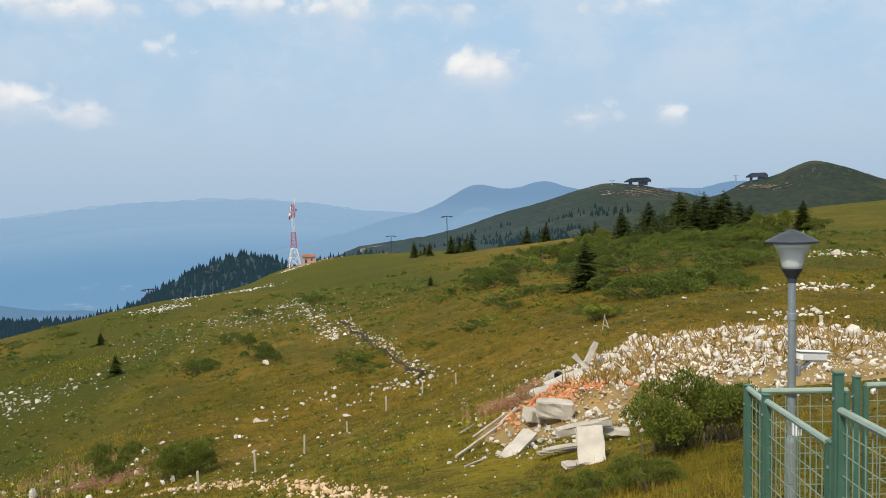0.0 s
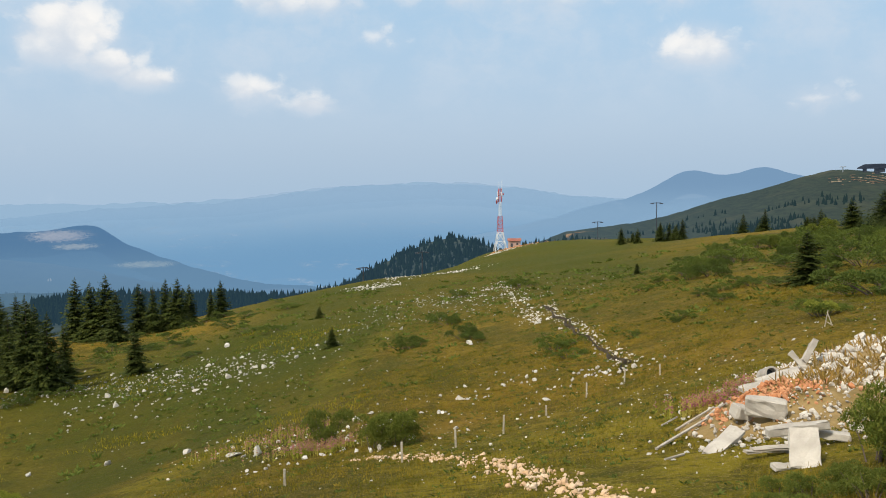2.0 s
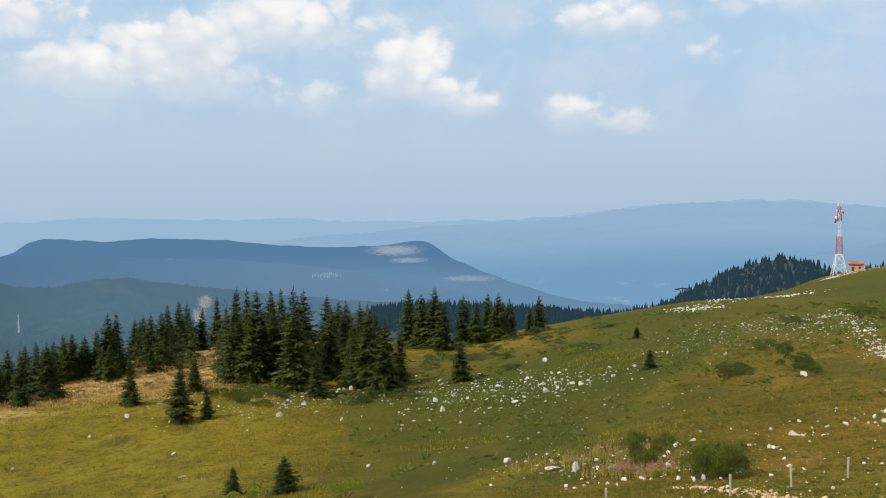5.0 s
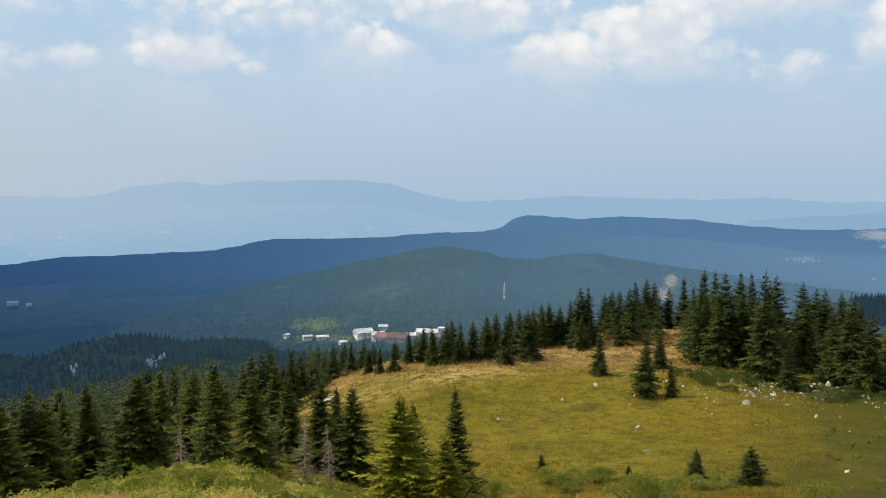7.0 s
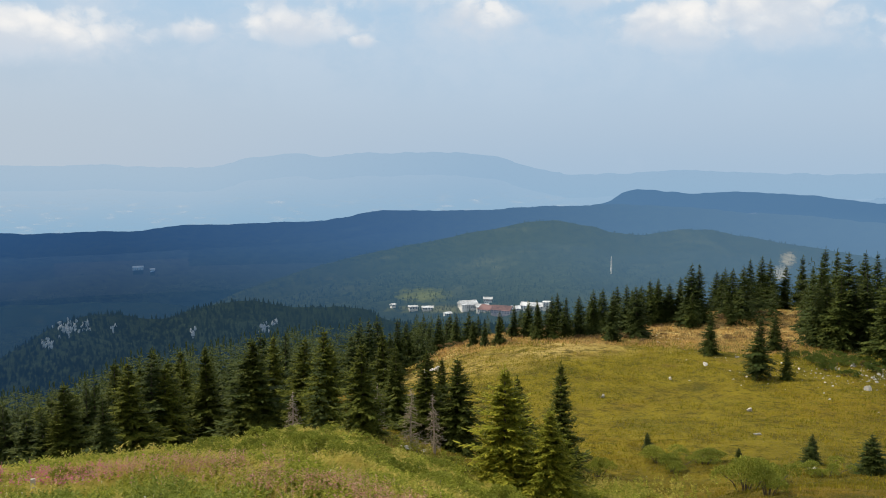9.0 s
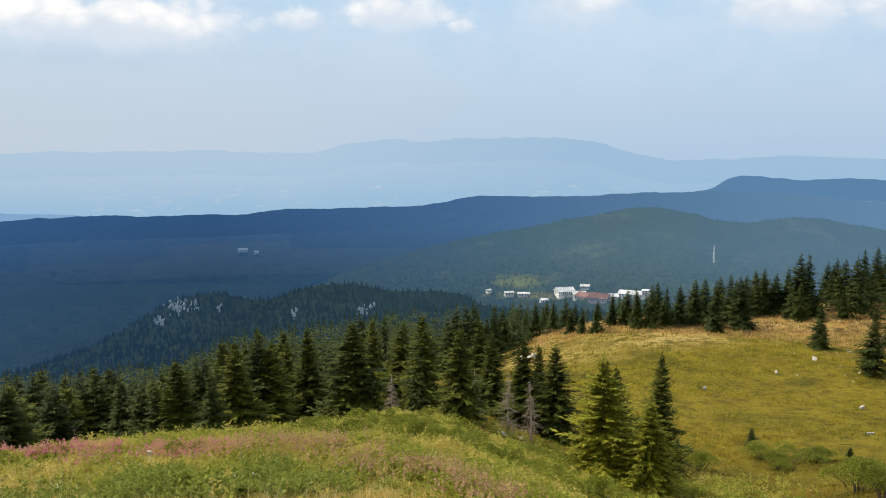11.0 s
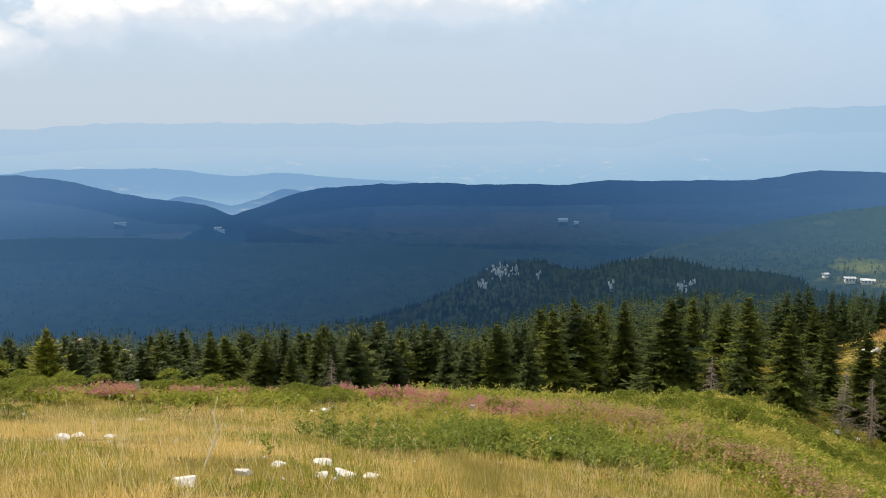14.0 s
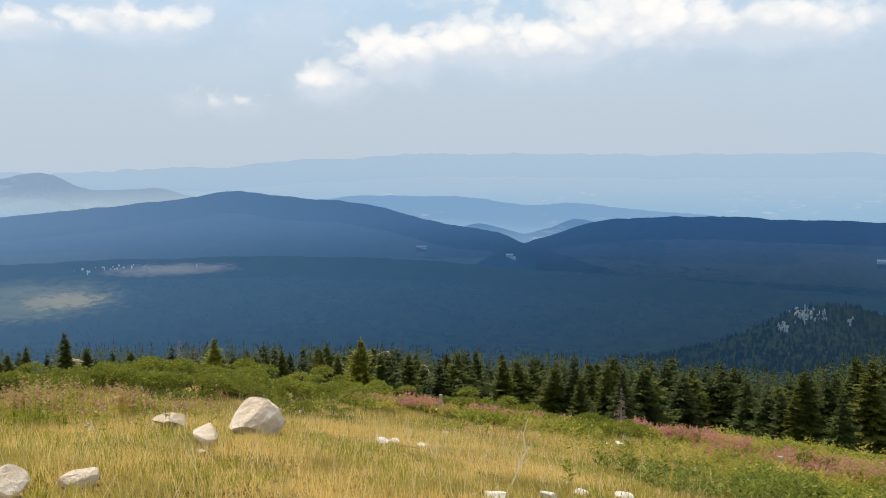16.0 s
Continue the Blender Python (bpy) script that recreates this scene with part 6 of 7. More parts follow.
def fence_bit(name, x, y, z, turn=0.0):
    ob = new(name)
    ob.empty_display_size = 0.1
    ob.parent, ob.matrix_basis = FENCE, pose(x, y, z, 0, 0, turn)
    return ob


def fence_post(x, y, top, size=0.042):
    g = float(land(x, y))
    post = fence_bit("post", x, y, g)
    bm = bmesh.new()
    box(bm, (size, size, top - g + 0.3), pose(0, 0, (top - g - 0.3) / 2), 0.004)
    part("shaft", bm, MAT["green"], post)
    bm = bmesh.new()
    box(bm, (size + 0.006, size + 0.006, 0.012), pose(0, 0, top - g + 0.006), 0.003)
    part("cap", bm, MAT["green"], post)
    for dz in (0.12, 0.75):
        bm = bmesh.new()
        rod(bm, (-size / 2 - 0.006, 0, top - g - dz), (size / 2 + 0.006, 0, top - g - dz), 0.009, 0.009, 6)
        part("bolt", bm, MAT["steel"], post)


def fence_panel(a, b, top, drop=1.55):
    """A framed panel of welded mesh between two places; its top rail is at that height at both ends."""
    a, b = Vector((*a, top[0])), Vector((*b, top[1]))
    d = b - a
    run = Vector((d.x, d.y, 0)).length
    turn = math.degrees(math.atan2(d.y, d.x))
    panel = fence_bit("panel", a.x, a.y, a.z, turn)
    slope = d.z / run
    for name, z in (("top_rail", 0.0), ("bottom_rail", -drop)):
        bm = bmesh.new()
        rod(bm, (0, 0, z), (run, 0, z + d.z), 0.02, 0.02, 8)
        part(name, bm, MAT["railcap"] if z == 0 else MAT["green"], panel, "pale green top rail" if z == 0 else "")
    for s in (0.0, run):
        bm = bmesh.new()
        box(bm, (0.032, 0.03, drop), pose(s, 0, slope * s - drop / 2), 0.003)
        part("frame_upright", bm, MAT["green"], panel)
    bm = bmesh.new()
    n = int(run / 0.075)
    for i in range(1, n):
        s = run * i / n
        box(bm, (0.0045, 0.0045, drop), pose(s, 0, slope * s - drop / 2))
    m = int(drop / 0.1)
    for j in range(1, m):
        z = -drop * j / m
        box(bm, (run, 0.0045, 0.0045), Matrix.Translation((run / 2, 0.004, z + d.z / 2)) @ Matrix.Rotation(-math.atan(slope), 4, "Y"))
    part("wire_mesh", bm, MAT["wire"], panel)


for x, y, top in ((2.0, 5.55, -1.27), (1.97, 5.15, -1.24), (1.91, 4.13, -1.24), (1.885, 4.02, -0.87), (2.66, 5.42, -1.2), (1.77, 2.95, -0.85), (3.7, 5.45, -1.2)):
    fence_post(x, y, top)
fence_panel((1.995, 5.51), (1.972, 5.19), (-1.28, -1.28))
fence_panel((1.965, 5.11), (1.912, 4.18), (-1.27, -1.25))
fence_panel((1.882, 3.98), (1.775, 3.0), (-1.04, -0.98))
fence_panel((2.05, 5.44), (2.6, 5.42), (-1.28, -1.28))
fence_panel((2.72, 5.42), (3.65, 5.45), (-1.25, -1.25))


# ---------------------------------------------------------------- marking pegs, stakes, sticks
def peg(bearing, r, h, lean=(0, 0), wide=0.07):
    x, y = polar(bearing, r)
    x, y = float(x), float(y)
    p = thing("marker_peg", x, y, None, bearing, "weathered wooden marker peg in the pasture", "stake", "marker pegs")
    bm = bmesh.new()
    box(bm, (wide, wide * 0.8, h + 0.2), pose(0, 0, h / 2 - 0.1, *lean, 0), 0.01)
    part("stake", bm, MAT["peg"], p)


for b, r, h in ((9.7, 30.4, 0.72), (13.0, 27.8, 0.70), (16.7, 25.0, 0.64), (6.8, 33.4, 0.42), (4.1, 36.4, 0.66), (24.7, 24, 0.5), (1.6, 39.1, 0.6), (-0.7, 37.9, 0.52)):
    peg(b, r, h, (random.uniform(-3, 3), random.uniform(-3, 3)))
peg(122.2, 29.0, 0.78, (2, 1), 0.11)
peg(100.4, 24.4, 0.6, (-2, 2), 0.12)
peg(-24.2, 31.7, 0.75, (0, -6), 0.12)
peg(-22.6, 27.5, 0.6, (0, 5), 0.12)


def tripod_sticks():
    x, y = map(float, polar(-10.8, 40))
    t = thing("leaning_sticks", x, y, None, 0, "pale dry sticks leaning together on the slope", "sticks")
    for k, (dx, dy, dz) in enumerate(((0.18, 0.0, 0.62), (-0.08, 0.1, 0.72), (0.3, 0.05, 0.2))):
        bm = bmesh.new()
        rod(bm, (dx * 1.2, dy, -0.05), (-0.12 * dx, dy * 0.2, dz), 0.028, 0.018, 6)
        part("stick", bm, MAT["peg"], t)


tripod_sticks()


def dry_stalk():
    """The tall bleached stalk that stands in the dry grass."""
    x, y = map(float, polar(119.2, 13.4))
    t = thing("dry_stalk", x, y, None, 0, "tall bleached forked dry stalk in the grass", "dry plant")
    side = Vector((math.cos(radians(117.3)), math.sin(radians(117.3)), 0))
    pts = [Vector((0, 0, -0.05)), side * 0.20 + Vector((0, 0, 0.40)), side * 0.27 + Vector((0, 0, 0.62)), side * 0.23 + Vector((0, 0, 0.88)), side * 0.30 + Vector((0, 0, 1.14))]
    bm = bmesh.new()
    for a, b, r in zip(pts, pts[1:], (0.016, 0.014, 0.012, 0.009)):
        rod(bm, a, b, r, r * 0.85, 6)
    part("stem", bm, MAT["straw"], t)
    for a, d, r in ((pts[1], side * 0.13 + Vector((0, 0, 0.12)), 0.009), (pts[1], side * -0.09 + Vector((0, 0, 0.24)), 0.010), (pts[3], side * -0.07 + Vector((0, 0, 0.10)), 0.006), (pts[2], side * 0.06 + Vector((0, 0.05, 0.12)), 0.006)):
        bm = bmesh.new()
        rod(bm, a, a + d, r, r * 0.5, 5)
        part("twig", bm, MAT["straw"], t)


MAT["straw"] = surface("bleached_stalk", (0.80, 0.70, 0.50), (0.88, 0.80, 0.62), 6.0, 40, 0.9, depth=0.2)
dry_stalk()


# ---------------------------------------------------------------- stones
STONES = [stone_shape(300 + i, 2, f, 0.35) for i, f in enumerate((0.55, 0.7, 0.45, 0.8, 0.6))]
PEBBLES = [stone_shape(320 + i, 1, f, 0.5) for i, f in enumerate((0.55, 0.75, 0.5, 0.65))]
ROCK_MESH = []
for i, (v, f) in enumerate(STONES):
    me = mesh_object("limestone_rock", v, f, MAT["limestone"])
    ROCK_MESH.append(me.data)
    bpy.data.objects.remove(me)
srng = np.random.default_rng(17)


def rock(x, y, size, group, label="white limestone rock lying in the grass", z=None, sink=0.12, name="limestone_rock"):
    ob = new(name, ROCK_MESH[srng.integers(len(ROCK_MESH))])
    z = float(land(x, y)) if z is None else z
    ob.matrix_basis = pose(float(x), float(y), z + size * (0.22 - sink), srng.normal() * 12, srng.normal() * 12, srng.uniform(0, 360)) @ Matrix.Diagonal((size, size * srng.uniform(0.7, 1.0), size * srng.uniform(0.75, 1.15), 1))
    return tagged(ob, label, "rock", group)


def block_shape(seed, tall=0.8, level=4):
    """A broken block about 1 m across with flat faces, blunt edges and pitted sides."""
    rng = np.random.default_rng(seed)
    bm = bmesh.new()
    bmesh.ops.create_icosphere(bm, subdivisions=level, radius=0.62)
    v = np.array([p.co[:] for p in bm.verts])
    f = np.array([[q.index for q in face.verts] for face in bm.faces])
    bm.free()
    for _ in range(13):
        n = unit(rng.normal(size=3))
        over = np.maximum(v @ n - rng.uniform(0.26, 0.46), 0)
        v = v - over[:, None] * n * 0.97
    a = np.arctan2(v[:, 1], v[:, 0])
    rough = wave(a * 3 + 20, v[:, 2] * 9 + 7, seed) * 0.5 + wave(v[:, 0] * 22 + 40, v[:, 1] * 22 + v[:, 2] * 17, seed + 1) * 0.3
    v = v * (0.97 + 0.08 * rough)[:, None] + rng.normal(size=v.shape) * 0.004
    return v * np.array([1.0, 0.85, tall]), f


def boulder(x, y, size, seed, label, tall=0.8, up=0.24, lean=(6, -10)):
    v, f = block_shape(seed, tall)
    ob = mesh_object("boulder", v * size, f, MAT["pinkstone"])
    ob.matrix_basis = pose(x, y, float(land(x, y)) + size * up, *lean, seed * 37 % 360)
    return tagged(ob, label, "rock", "boulders on the crest")


boulder(-11.74, -11.77, 0.98, 341, "large pale limestone boulder in dry grass", 0.86, 0.26, (4, 14))
boulder(-9.80, -11.05, 0.6, 342, "pale limestone boulder beside a larger one", 0.66)
boulder(-11.40, -13.72, 0.72, 343, "low white limestone boulder in dry grass", 0.55)
boulder(-5.28, -9.40, 0.52, 344, "white limestone boulder close by in grass", 0.7)
boulder(-6.11, -9.22, 0.38, 345, "rounded pale stone in dry grass", 0.7)
# x, y, size of lesser stones on the crest
CREST_STONES = [(-14.25, -10.73, 0.46), (-15.61, -14.01, 0.4), (-10.55, -6.18, 0.56), (-24.88, -14.98, 0.6), (-11.9, -5.92, 0.46), (-13.08, -5.89, 0.42), (-13.92, -5.43, 0.48), (-12.8, -4.62, 0.62), (-13.1, -4.3, 0.42), (-12.5, -4.9, 0.34),
                (-15.0, -10.91, 0.4), (-14.91, -10.15, 0.42), (-20.24, -12.78, 0.42), (-42.5, 10.3, 1.0), (-24.1, -8.9, 0.42), (-23.6, -9.2, 0.34), (-9.0, -10.4, 0.26), (-43.5, 11.6, 0.6)]
for x, y, s in CREST_STONES:
    v, f = block_shape(350 + int(s * 100) % 7, 0.26, 3)
    ob = mesh_object("limestone_rock", v * s * 0.8, f, MAT["whitestone"])
    ob.matrix_basis = pose(x, y, float(land(x, y)) + s * 0.07, srng.normal() * 6, srng.normal() * 6, srng.uniform(0, 360))
    tagged(ob, "small white limestone in dry grass", "rock", "stones on the crest")
# whites on the open pasture
PASTURE = [(52.8, 65.6, 0.8), (49.5, 51.8, 1.0), (44.7, 93.3, 0.9), (74.3, 97, 1.9), (73.8, 97, 1.3), (53.2, 76, 0.9), (12.1, 65.6, 0.9), (-25, 75, 1.4), (-12.6, 35.4, 0.8), (-14.2, 34.7, 0.5), (-15.9, 47.3, 0.6), (-13.4, 35.6, 0.4),
           (62.6, 80, 0.7), (58.2, 88, 0.6), (46.3, 88, 1.1), (56, 95, 1.0), (40.5, 60, 0.7), (36, 55, 0.7), (31, 48, 0.8), (28, 39, 0.9), (26.5, 38, 0.8), (24, 37, 0.7)]
for b, r, s in PASTURE:
    rock(*polar(b, r), s, "rocks on the pasture")


def cluster(bearing, r, wide, deep, count, lo, hi, group):
    """Rocks strewn round a place, as things."""
    for _ in range(count):
        b = bearing + srng.normal() * wide / r * 57.3 * 0.5
        rr = r + srng.normal() * deep * 0.5
        rock(*polar(b, rr), lo * (hi / lo) ** (srng.random() ** 2.2), group)


cluster(33.2, 96, 16, 14, 44, 0.3, 1.05, "karst rocks")
cluster(30.5, 80, 13, 8, 26, 0.3, 1.0, "karst rocks")
cluster(36.5, 92, 8, 14, 16, 0.3, 1.1, "karst rocks")
cluster(41.8, 101, 6, 4, 12, 0.4, 1.2, "karst rocks")
cluster(25, 81, 8, 8, 16, 0.3, 1.0, "karst rocks")
cluster(2.4, 42.7, 2.6, 0.8, 26, 0.25, 0.62, "stones beside the trench")
cluster(3.6, 44.6, 0.8, 0.5, 6, 0.3, 0.6, "stones beside the trench")
for b, r, n in ((6.1, 41.2, 3), (6.9, 41.6, 3), (8.4, 44.4, 4), (9.4, 45.8, 5), (8.0, 47.7, 3), (11.1, 42.1, 4), (10.5, 44.1, 3), (11.8, 41.8, 3), (13.7, 43.1, 3), (12.7, 46.3, 2), (7.4, 33.3, 3), (6.6, 38.3, 2), (15.0, 39.2, 4), (14.1, 34.6, 1), (19.8, 40.9, 1), (16.6, 43.5, 1)):
    cluster(b, r, 1.1, 0.6, n, 0.2, 0.55, "stones beside the trench")
cluster(22.5, 33, 4.5, 1.6, 16, 0.2, 0.55, "stones on the near slope")


def strewn(name, spots, shapes, mat, label, seed):
    return scatter(name, shapes, spots, MAT[mat], label, "stones", 0.5, seed)


def spots_in(points, wide, count, lo, hi, seed, lift=0.02):
    rng = np.random.default_rng(seed)
    p = np.array(points, float)
    s = rng.uniform(0, len(p) - 1, count)
    b, r = np.interp(s, np.arange(len(p)), p[:, 0]), np.interp(s, np.arange(len(p)), p[:, 1])
    x, y = polar(b, r)
    w = np.array(wide) if np.ndim(wide) else np.full(count, wide)
    x, y = x + rng.normal(size=count) * w, y + rng.normal(size=count) * w
    size = lo * (hi / lo) ** (rng.random(count) ** 2.5)
    return list(zip(x, y, land(x, y) + lift, size))


strewn("trench_stones", spots_in([(1.2, 43.6), (2.8, 50.3), (4.0, 58.5), (5.0, 64.4), (5.9, 71.5), (6.8, 83)], 0.42, 380, 0.08, 0.4, 401), PEBBLES, "limestone", "white stones lining a dug trench", 402)
strewn("trench_stones", spots_in([(6.9, 70), (7.5, 73.5), (8.1, 78.4), (8.6, 92), (9.4, 110), (10.3, 134)], 0.7, 330, 0.12, 0.5, 403), PEBBLES, "limestone", "white stones along the upper trench", 404)


def trench():
    """A narrow dug cut: a furrow between low banks of soil, its shade painted as dark colour."""
    p = np.array([(1.3, 42.0), (1.9, 44.5), (3.2, 50.3), (4.4, 58.5), (5.3, 64.4), (6.2, 71.5), (7.1, 83)])
    s = np.linspace(0, len(p) - 1, 90)
    x, y = polar(np.interp(s, np.arange(len(p)), p[:, 0]), np.interp(s, np.arange(len(p)), p[:, 1]))
    dx, dy = np.gradient(x), np.gradient(y)
    ln = np.hypot(dx, dy)
    nx, ny = -dy / ln, dx / ln
    wob = (wave(s * 2.2, s * 0, 433) - 0.5) * 0.9
    x, y = x + nx * wob, y + ny * wob
    side, up = np.array([-0.24, -0.13, -0.05, 0.05, 0.15, 0.27]), np.array([-0.06, 0.07, -0.03, 0.0, 0.2, -0.06])
    jit = 0.45 + 0.9 * wave(s * 5, s * 0, 431)
    X, Y = x[:, None] + nx[:, None] * side * jit[:, None], y[:, None] + ny[:, None] * side * jit[:, None]
    Z = land(X, Y) + up * jit[:, None]
    idx = np.arange(X.size).reshape(X.shape)
    q = np.stack([idx[:-1, :-1], idx[1:, :-1], idx[1:, 1:], idx[:-1, 1:]], -1).reshape(-1, 4)
    ob = mesh_object("trench", np.stack([X, Y, Z], -1).reshape(-1, 3), q, MAT["soil"])
    tagged(ob, "narrow dug trench with soil banks coloured dark for shade", "trench", "", "structure")


trench()
strewn("scree", spots_in([(19.5, 150), (18.1, 157), (14.5, 205), (11.6, 222)], 2.6, 520, 0.2, 0.9, 405), PEBBLES, "limestone", "band of white scree on the ridge", 406)
strewn("scree", spots_in([(16.5, 108), (12.7, 115), (11.2, 122), (10.5, 112)], 5.0, 300, 0.15, 0.7, 407), PEBBLES, "karst", "grey-white rocks scattered on the slope", 408)
strewn("scree", spots_in([(38, 100), (34, 98), (30, 84), (26, 84)], 3.6, 420, 0.12, 0.55, 409), PEBBLES, "karst", "small grey-white karst stones in the grass", 410)
strewn("scree", spots_in([(47.5, 95), (44, 95), (40, 100)], 2.5, 200, 0.2, 0.8, 411), PEBBLES, "karst", "white stones at the foot of the spruces", 412)
strewn("loose_stones", spots_in([(-24, 24), (-15, 22), (-5, 22), (4, 25), (12, 30), (20, 34), (28, 42)], 6.0, 260, 0.04, 0.17, 413), PEBBLES, "limestone", "small pale stones strewn over the pasture", 414)
strewn("loose_stones", spots_in([(-26, 60), (-18, 45), (-8, 42), (2, 48), (12, 60), (24, 60), (40, 65), (60, 70)], 12.0, 200, 0.08, 0.32, 415), PEBBLES, "karst", "pale stones dotted over the far pasture", 416)
strewn("karst", spots_in([(37, 103), (35, 92), (32, 90), (29, 84), (26, 86), (30, 98)], 5.5, 300, 0.16, 0.7, 431), [(v * np.array([0.75, 0.75, 1.5]), f) for v, f in PEBBLES], "karst", "upright grey-white karst stones in the grass", 432)
strewn("scree", spots_in([(20, 120), (17, 100), (14, 96), (11, 92), (8, 100)], 7.0, 420, 0.12, 0.5, 433), PEBBLES, "karst", "pale stones scattered over the green slope", 434)
strewn("loose_stones", spots_in([(29, 62), (26, 70), (24, 64), (27, 80)], 5.0, 130, 0.08, 0.4, 435), PEBBLES, "karst", "pale stones on the shaded slope", 436)
strewn("loose_stones", spots_in([(-2, 20), (6, 24), (12, 34), (8, 40), (2, 38), (-6, 30), (-16, 36), (-24, 38)], 5.0, 420, 0.04, 0.2, 437), PEBBLES, "limestone", "small pale stones strewn over the near slope", 438)
strewn("loose_stones", spots_in([(30, 46), (24, 38), (18, 35)], 2.2, 150, 0.08, 0.5, 439), PEBBLES, "limestone", "white stones along the lip of the slope", 440)
strewn("loose_stones", spots_in([(50, 92), (47, 92), (53, 96), (57, 112), (62, 118)], 4.0, 140, 0.12, 0.6, 441), PEBBLES, "limestone", "pale stones below the tawny hump", 442)
strewn("spoil_line", spots_in([(20, 29.5), (15.6, 26), (13.1, 24.1), (9.3, 19.7), (6.5, 16.8), (3.9, 14.7), (2, 13.2)], 0.33, 620, 0.06, 0.28, 417), PEBBLES, "spoil", "line of ochre earth and broken stone", 418)
strewn("crest_pebbles", spots_in([(148, 14), (135, 16), (122, 17), (110, 17), (98, 17)], 3.0, 140, 0.04, 0.16, 419), PEBBLES, "limestone", "small pale stones in the dry grass", 420)
for b, r, w, n in ((-24.0, 51, 1.6, 90), (-25.0, 76, 2.4, 90), (-22.6, 39, 0.9, 40), (-24.5, 144, 4, 60)):
    strewn("stone_heap", spots_in([(b - 0.8, r), (b + 0.8, r)], w, n, 0.15, 0.6, 421 + n), PEBBLES, "limestone", "small heap of white stones on the slope", 422)
# ---------------------------------------------------------------- the rubble heap
def heap_height(x, y):
    """The made ground under the rubble, above the pasture."""
    def hump(bearing, r, h, w, d, turn):
        cx, cy = polar(bearing, r)
        a = np.radians(turn)
        u, v = (x - cx) * np.cos(a) + (y - cy) * np.sin(a), -(x - cx) * np.sin(a) + (y - cy) * np.cos(a)
        return h * np.exp(-(u / w) ** 2 - (v / d) ** 2)
    return (hump(-8.2, 21.3, 0.6, 1.5, 1.7, 10) + hump(-12.5, 25.5, 0.5, 3.0, 3.6, -15) + hump(-18.5, 27, 0.42, 4.2, 4.2, -10) + hump(-24.5, 24.5, 0.35, 3.2, 4.2, -20))


def heap_z(x, y):
    return land(x, y) + heap_height(x, y) * (0.85 + 0.3 * wave(x / 0.7, y / 0.7, 77))


def build_heap():
    gx, gy = np.meshgrid(np.linspace(0.5, 15.5, 120), np.linspace(15.5, 33, 130), indexing="ij")
    z = heap_z(gx, gy) + (wave(gx / 0.3, gy / 0.3, 78) - 0.5) * 0.1 * np.clip(heap_height(gx, gy) * 3, 0, 1) - 0.03 - 0.25 * np.clip(1 - heap_height(gx, gy) / 0.12, 0, 1)
    n, m = gx.shape
    idx = np.arange(n * m).reshape(n, m)
    q = np.stack([idx[:-1, :-1], idx[1:, :-1], idx[1:, 1:], idx[:-1, 1:]], -1).reshape(-1, 4)
    ob = mesh_object("rubble_mound", np.stack([gx, gy, z], -1).reshape(-1, 3), q, MAT["mound_earth"], smooth=True)
    return tagged(ob, "mound of dusty earth and dry weeds under rubble", "ground", "", "structure")


MAT["mound_earth"] = surface("dusty_rubble_earth", (0.17, 0.115, 0.035), (0.34, 0.235, 0.10), 0.9, 7, 0.95, depth=0.7, distance=0.06)
build_heap()


def heap_spots(points, wide, count, lo, hi, seed):
    return [(x, y, float(heap_z(x, y)) + s * 0.12, s) for x, y, _, s in spots_in(points, wide, count, lo, hi, seed)]


strewn("rubble_stones", heap_spots([(-10.5, 25.5), (-13.5, 26.5), (-18, 28), (-21, 28), (-26, 26)], 1.9, 1900, 0.06, 0.40, 501), PEBBLES, "limestone", "heap of broken white limestone", 502)
strewn("rubble_stones", heap_spots([(-12, 22), (-15, 23), (-19, 22.5), (-24.5, 20.5), (-18, 24.5), (-12, 24), (-22, 22.5), (-27, 23)], 1.5, 2600, 0.04, 0.3, 503), PEBBLES, "limestone", "white rubble at the foot of the heap", 504)
strewn("brick_rubble", heap_spots([(-6.0, 21.0), (-7.6, 20.9), (-9.4, 21.6)], 0.5, 760, 0.06, 0.26, 505), PEBBLES, "brick", "crumbled orange brick and earth", 506)
strewn("rubble_stones", heap_spots([(-5.2, 19.5), (-8, 19.0), (-11, 19.5)], 0.9, 420, 0.06, 0.28, 507), PEBBLES, "concrete", "pale broken concrete crumbs", 508)
for i in range(56):
    b, r = srng.uniform(-26, -9.5), srng.uniform(22.5, 30)
    x, y = map(float, polar(b, r))
    rock(x, y, srng.uniform(0.3, 0.62), "blocks on the rubble heap", "white limestone block on a rubble heap", float(heap_z(x, y)))
x, y = map(float, polar(-16.6, 29.5))
rock(x, y, 1.15, "blocks on the rubble heap", "large bright limestone block on the heap", float(heap_z(x, y)))


def slab(name, bearing, r, up, size, rot, mat, label, category="slab"):
    x, y = map(float, polar(bearing, r))
    ob = thing(name, x, y, float(heap_z(x, y)) + up, 0, label, category, "broken slabs and beams")
    ob.matrix_basis = pose(x, y, float(heap_z(x, y)) + up, *rot)
    bm = bmesh.new()
    box(bm, size, Matrix(), min(size) * 0.12)
    bmesh.ops.subdivide_edges(bm, edges=[e for e in bm.edges if e.calc_length() > 0.3], cuts=3, use_grid_fill=True)
    rr = np.random.default_rng(int(r * 100))
    for v in bm.verts:
        v.co += Vector(rr.normal(size=3)) * 0.012
    part("body", bm, MAT[mat], ob)
    return ob


slab("concrete_slab", -9.8, 15.6, 0.28, (0.5, 0.85, 0.09), (38, -4, -8), "concrete", "white broken concrete slab leaning on rubble")
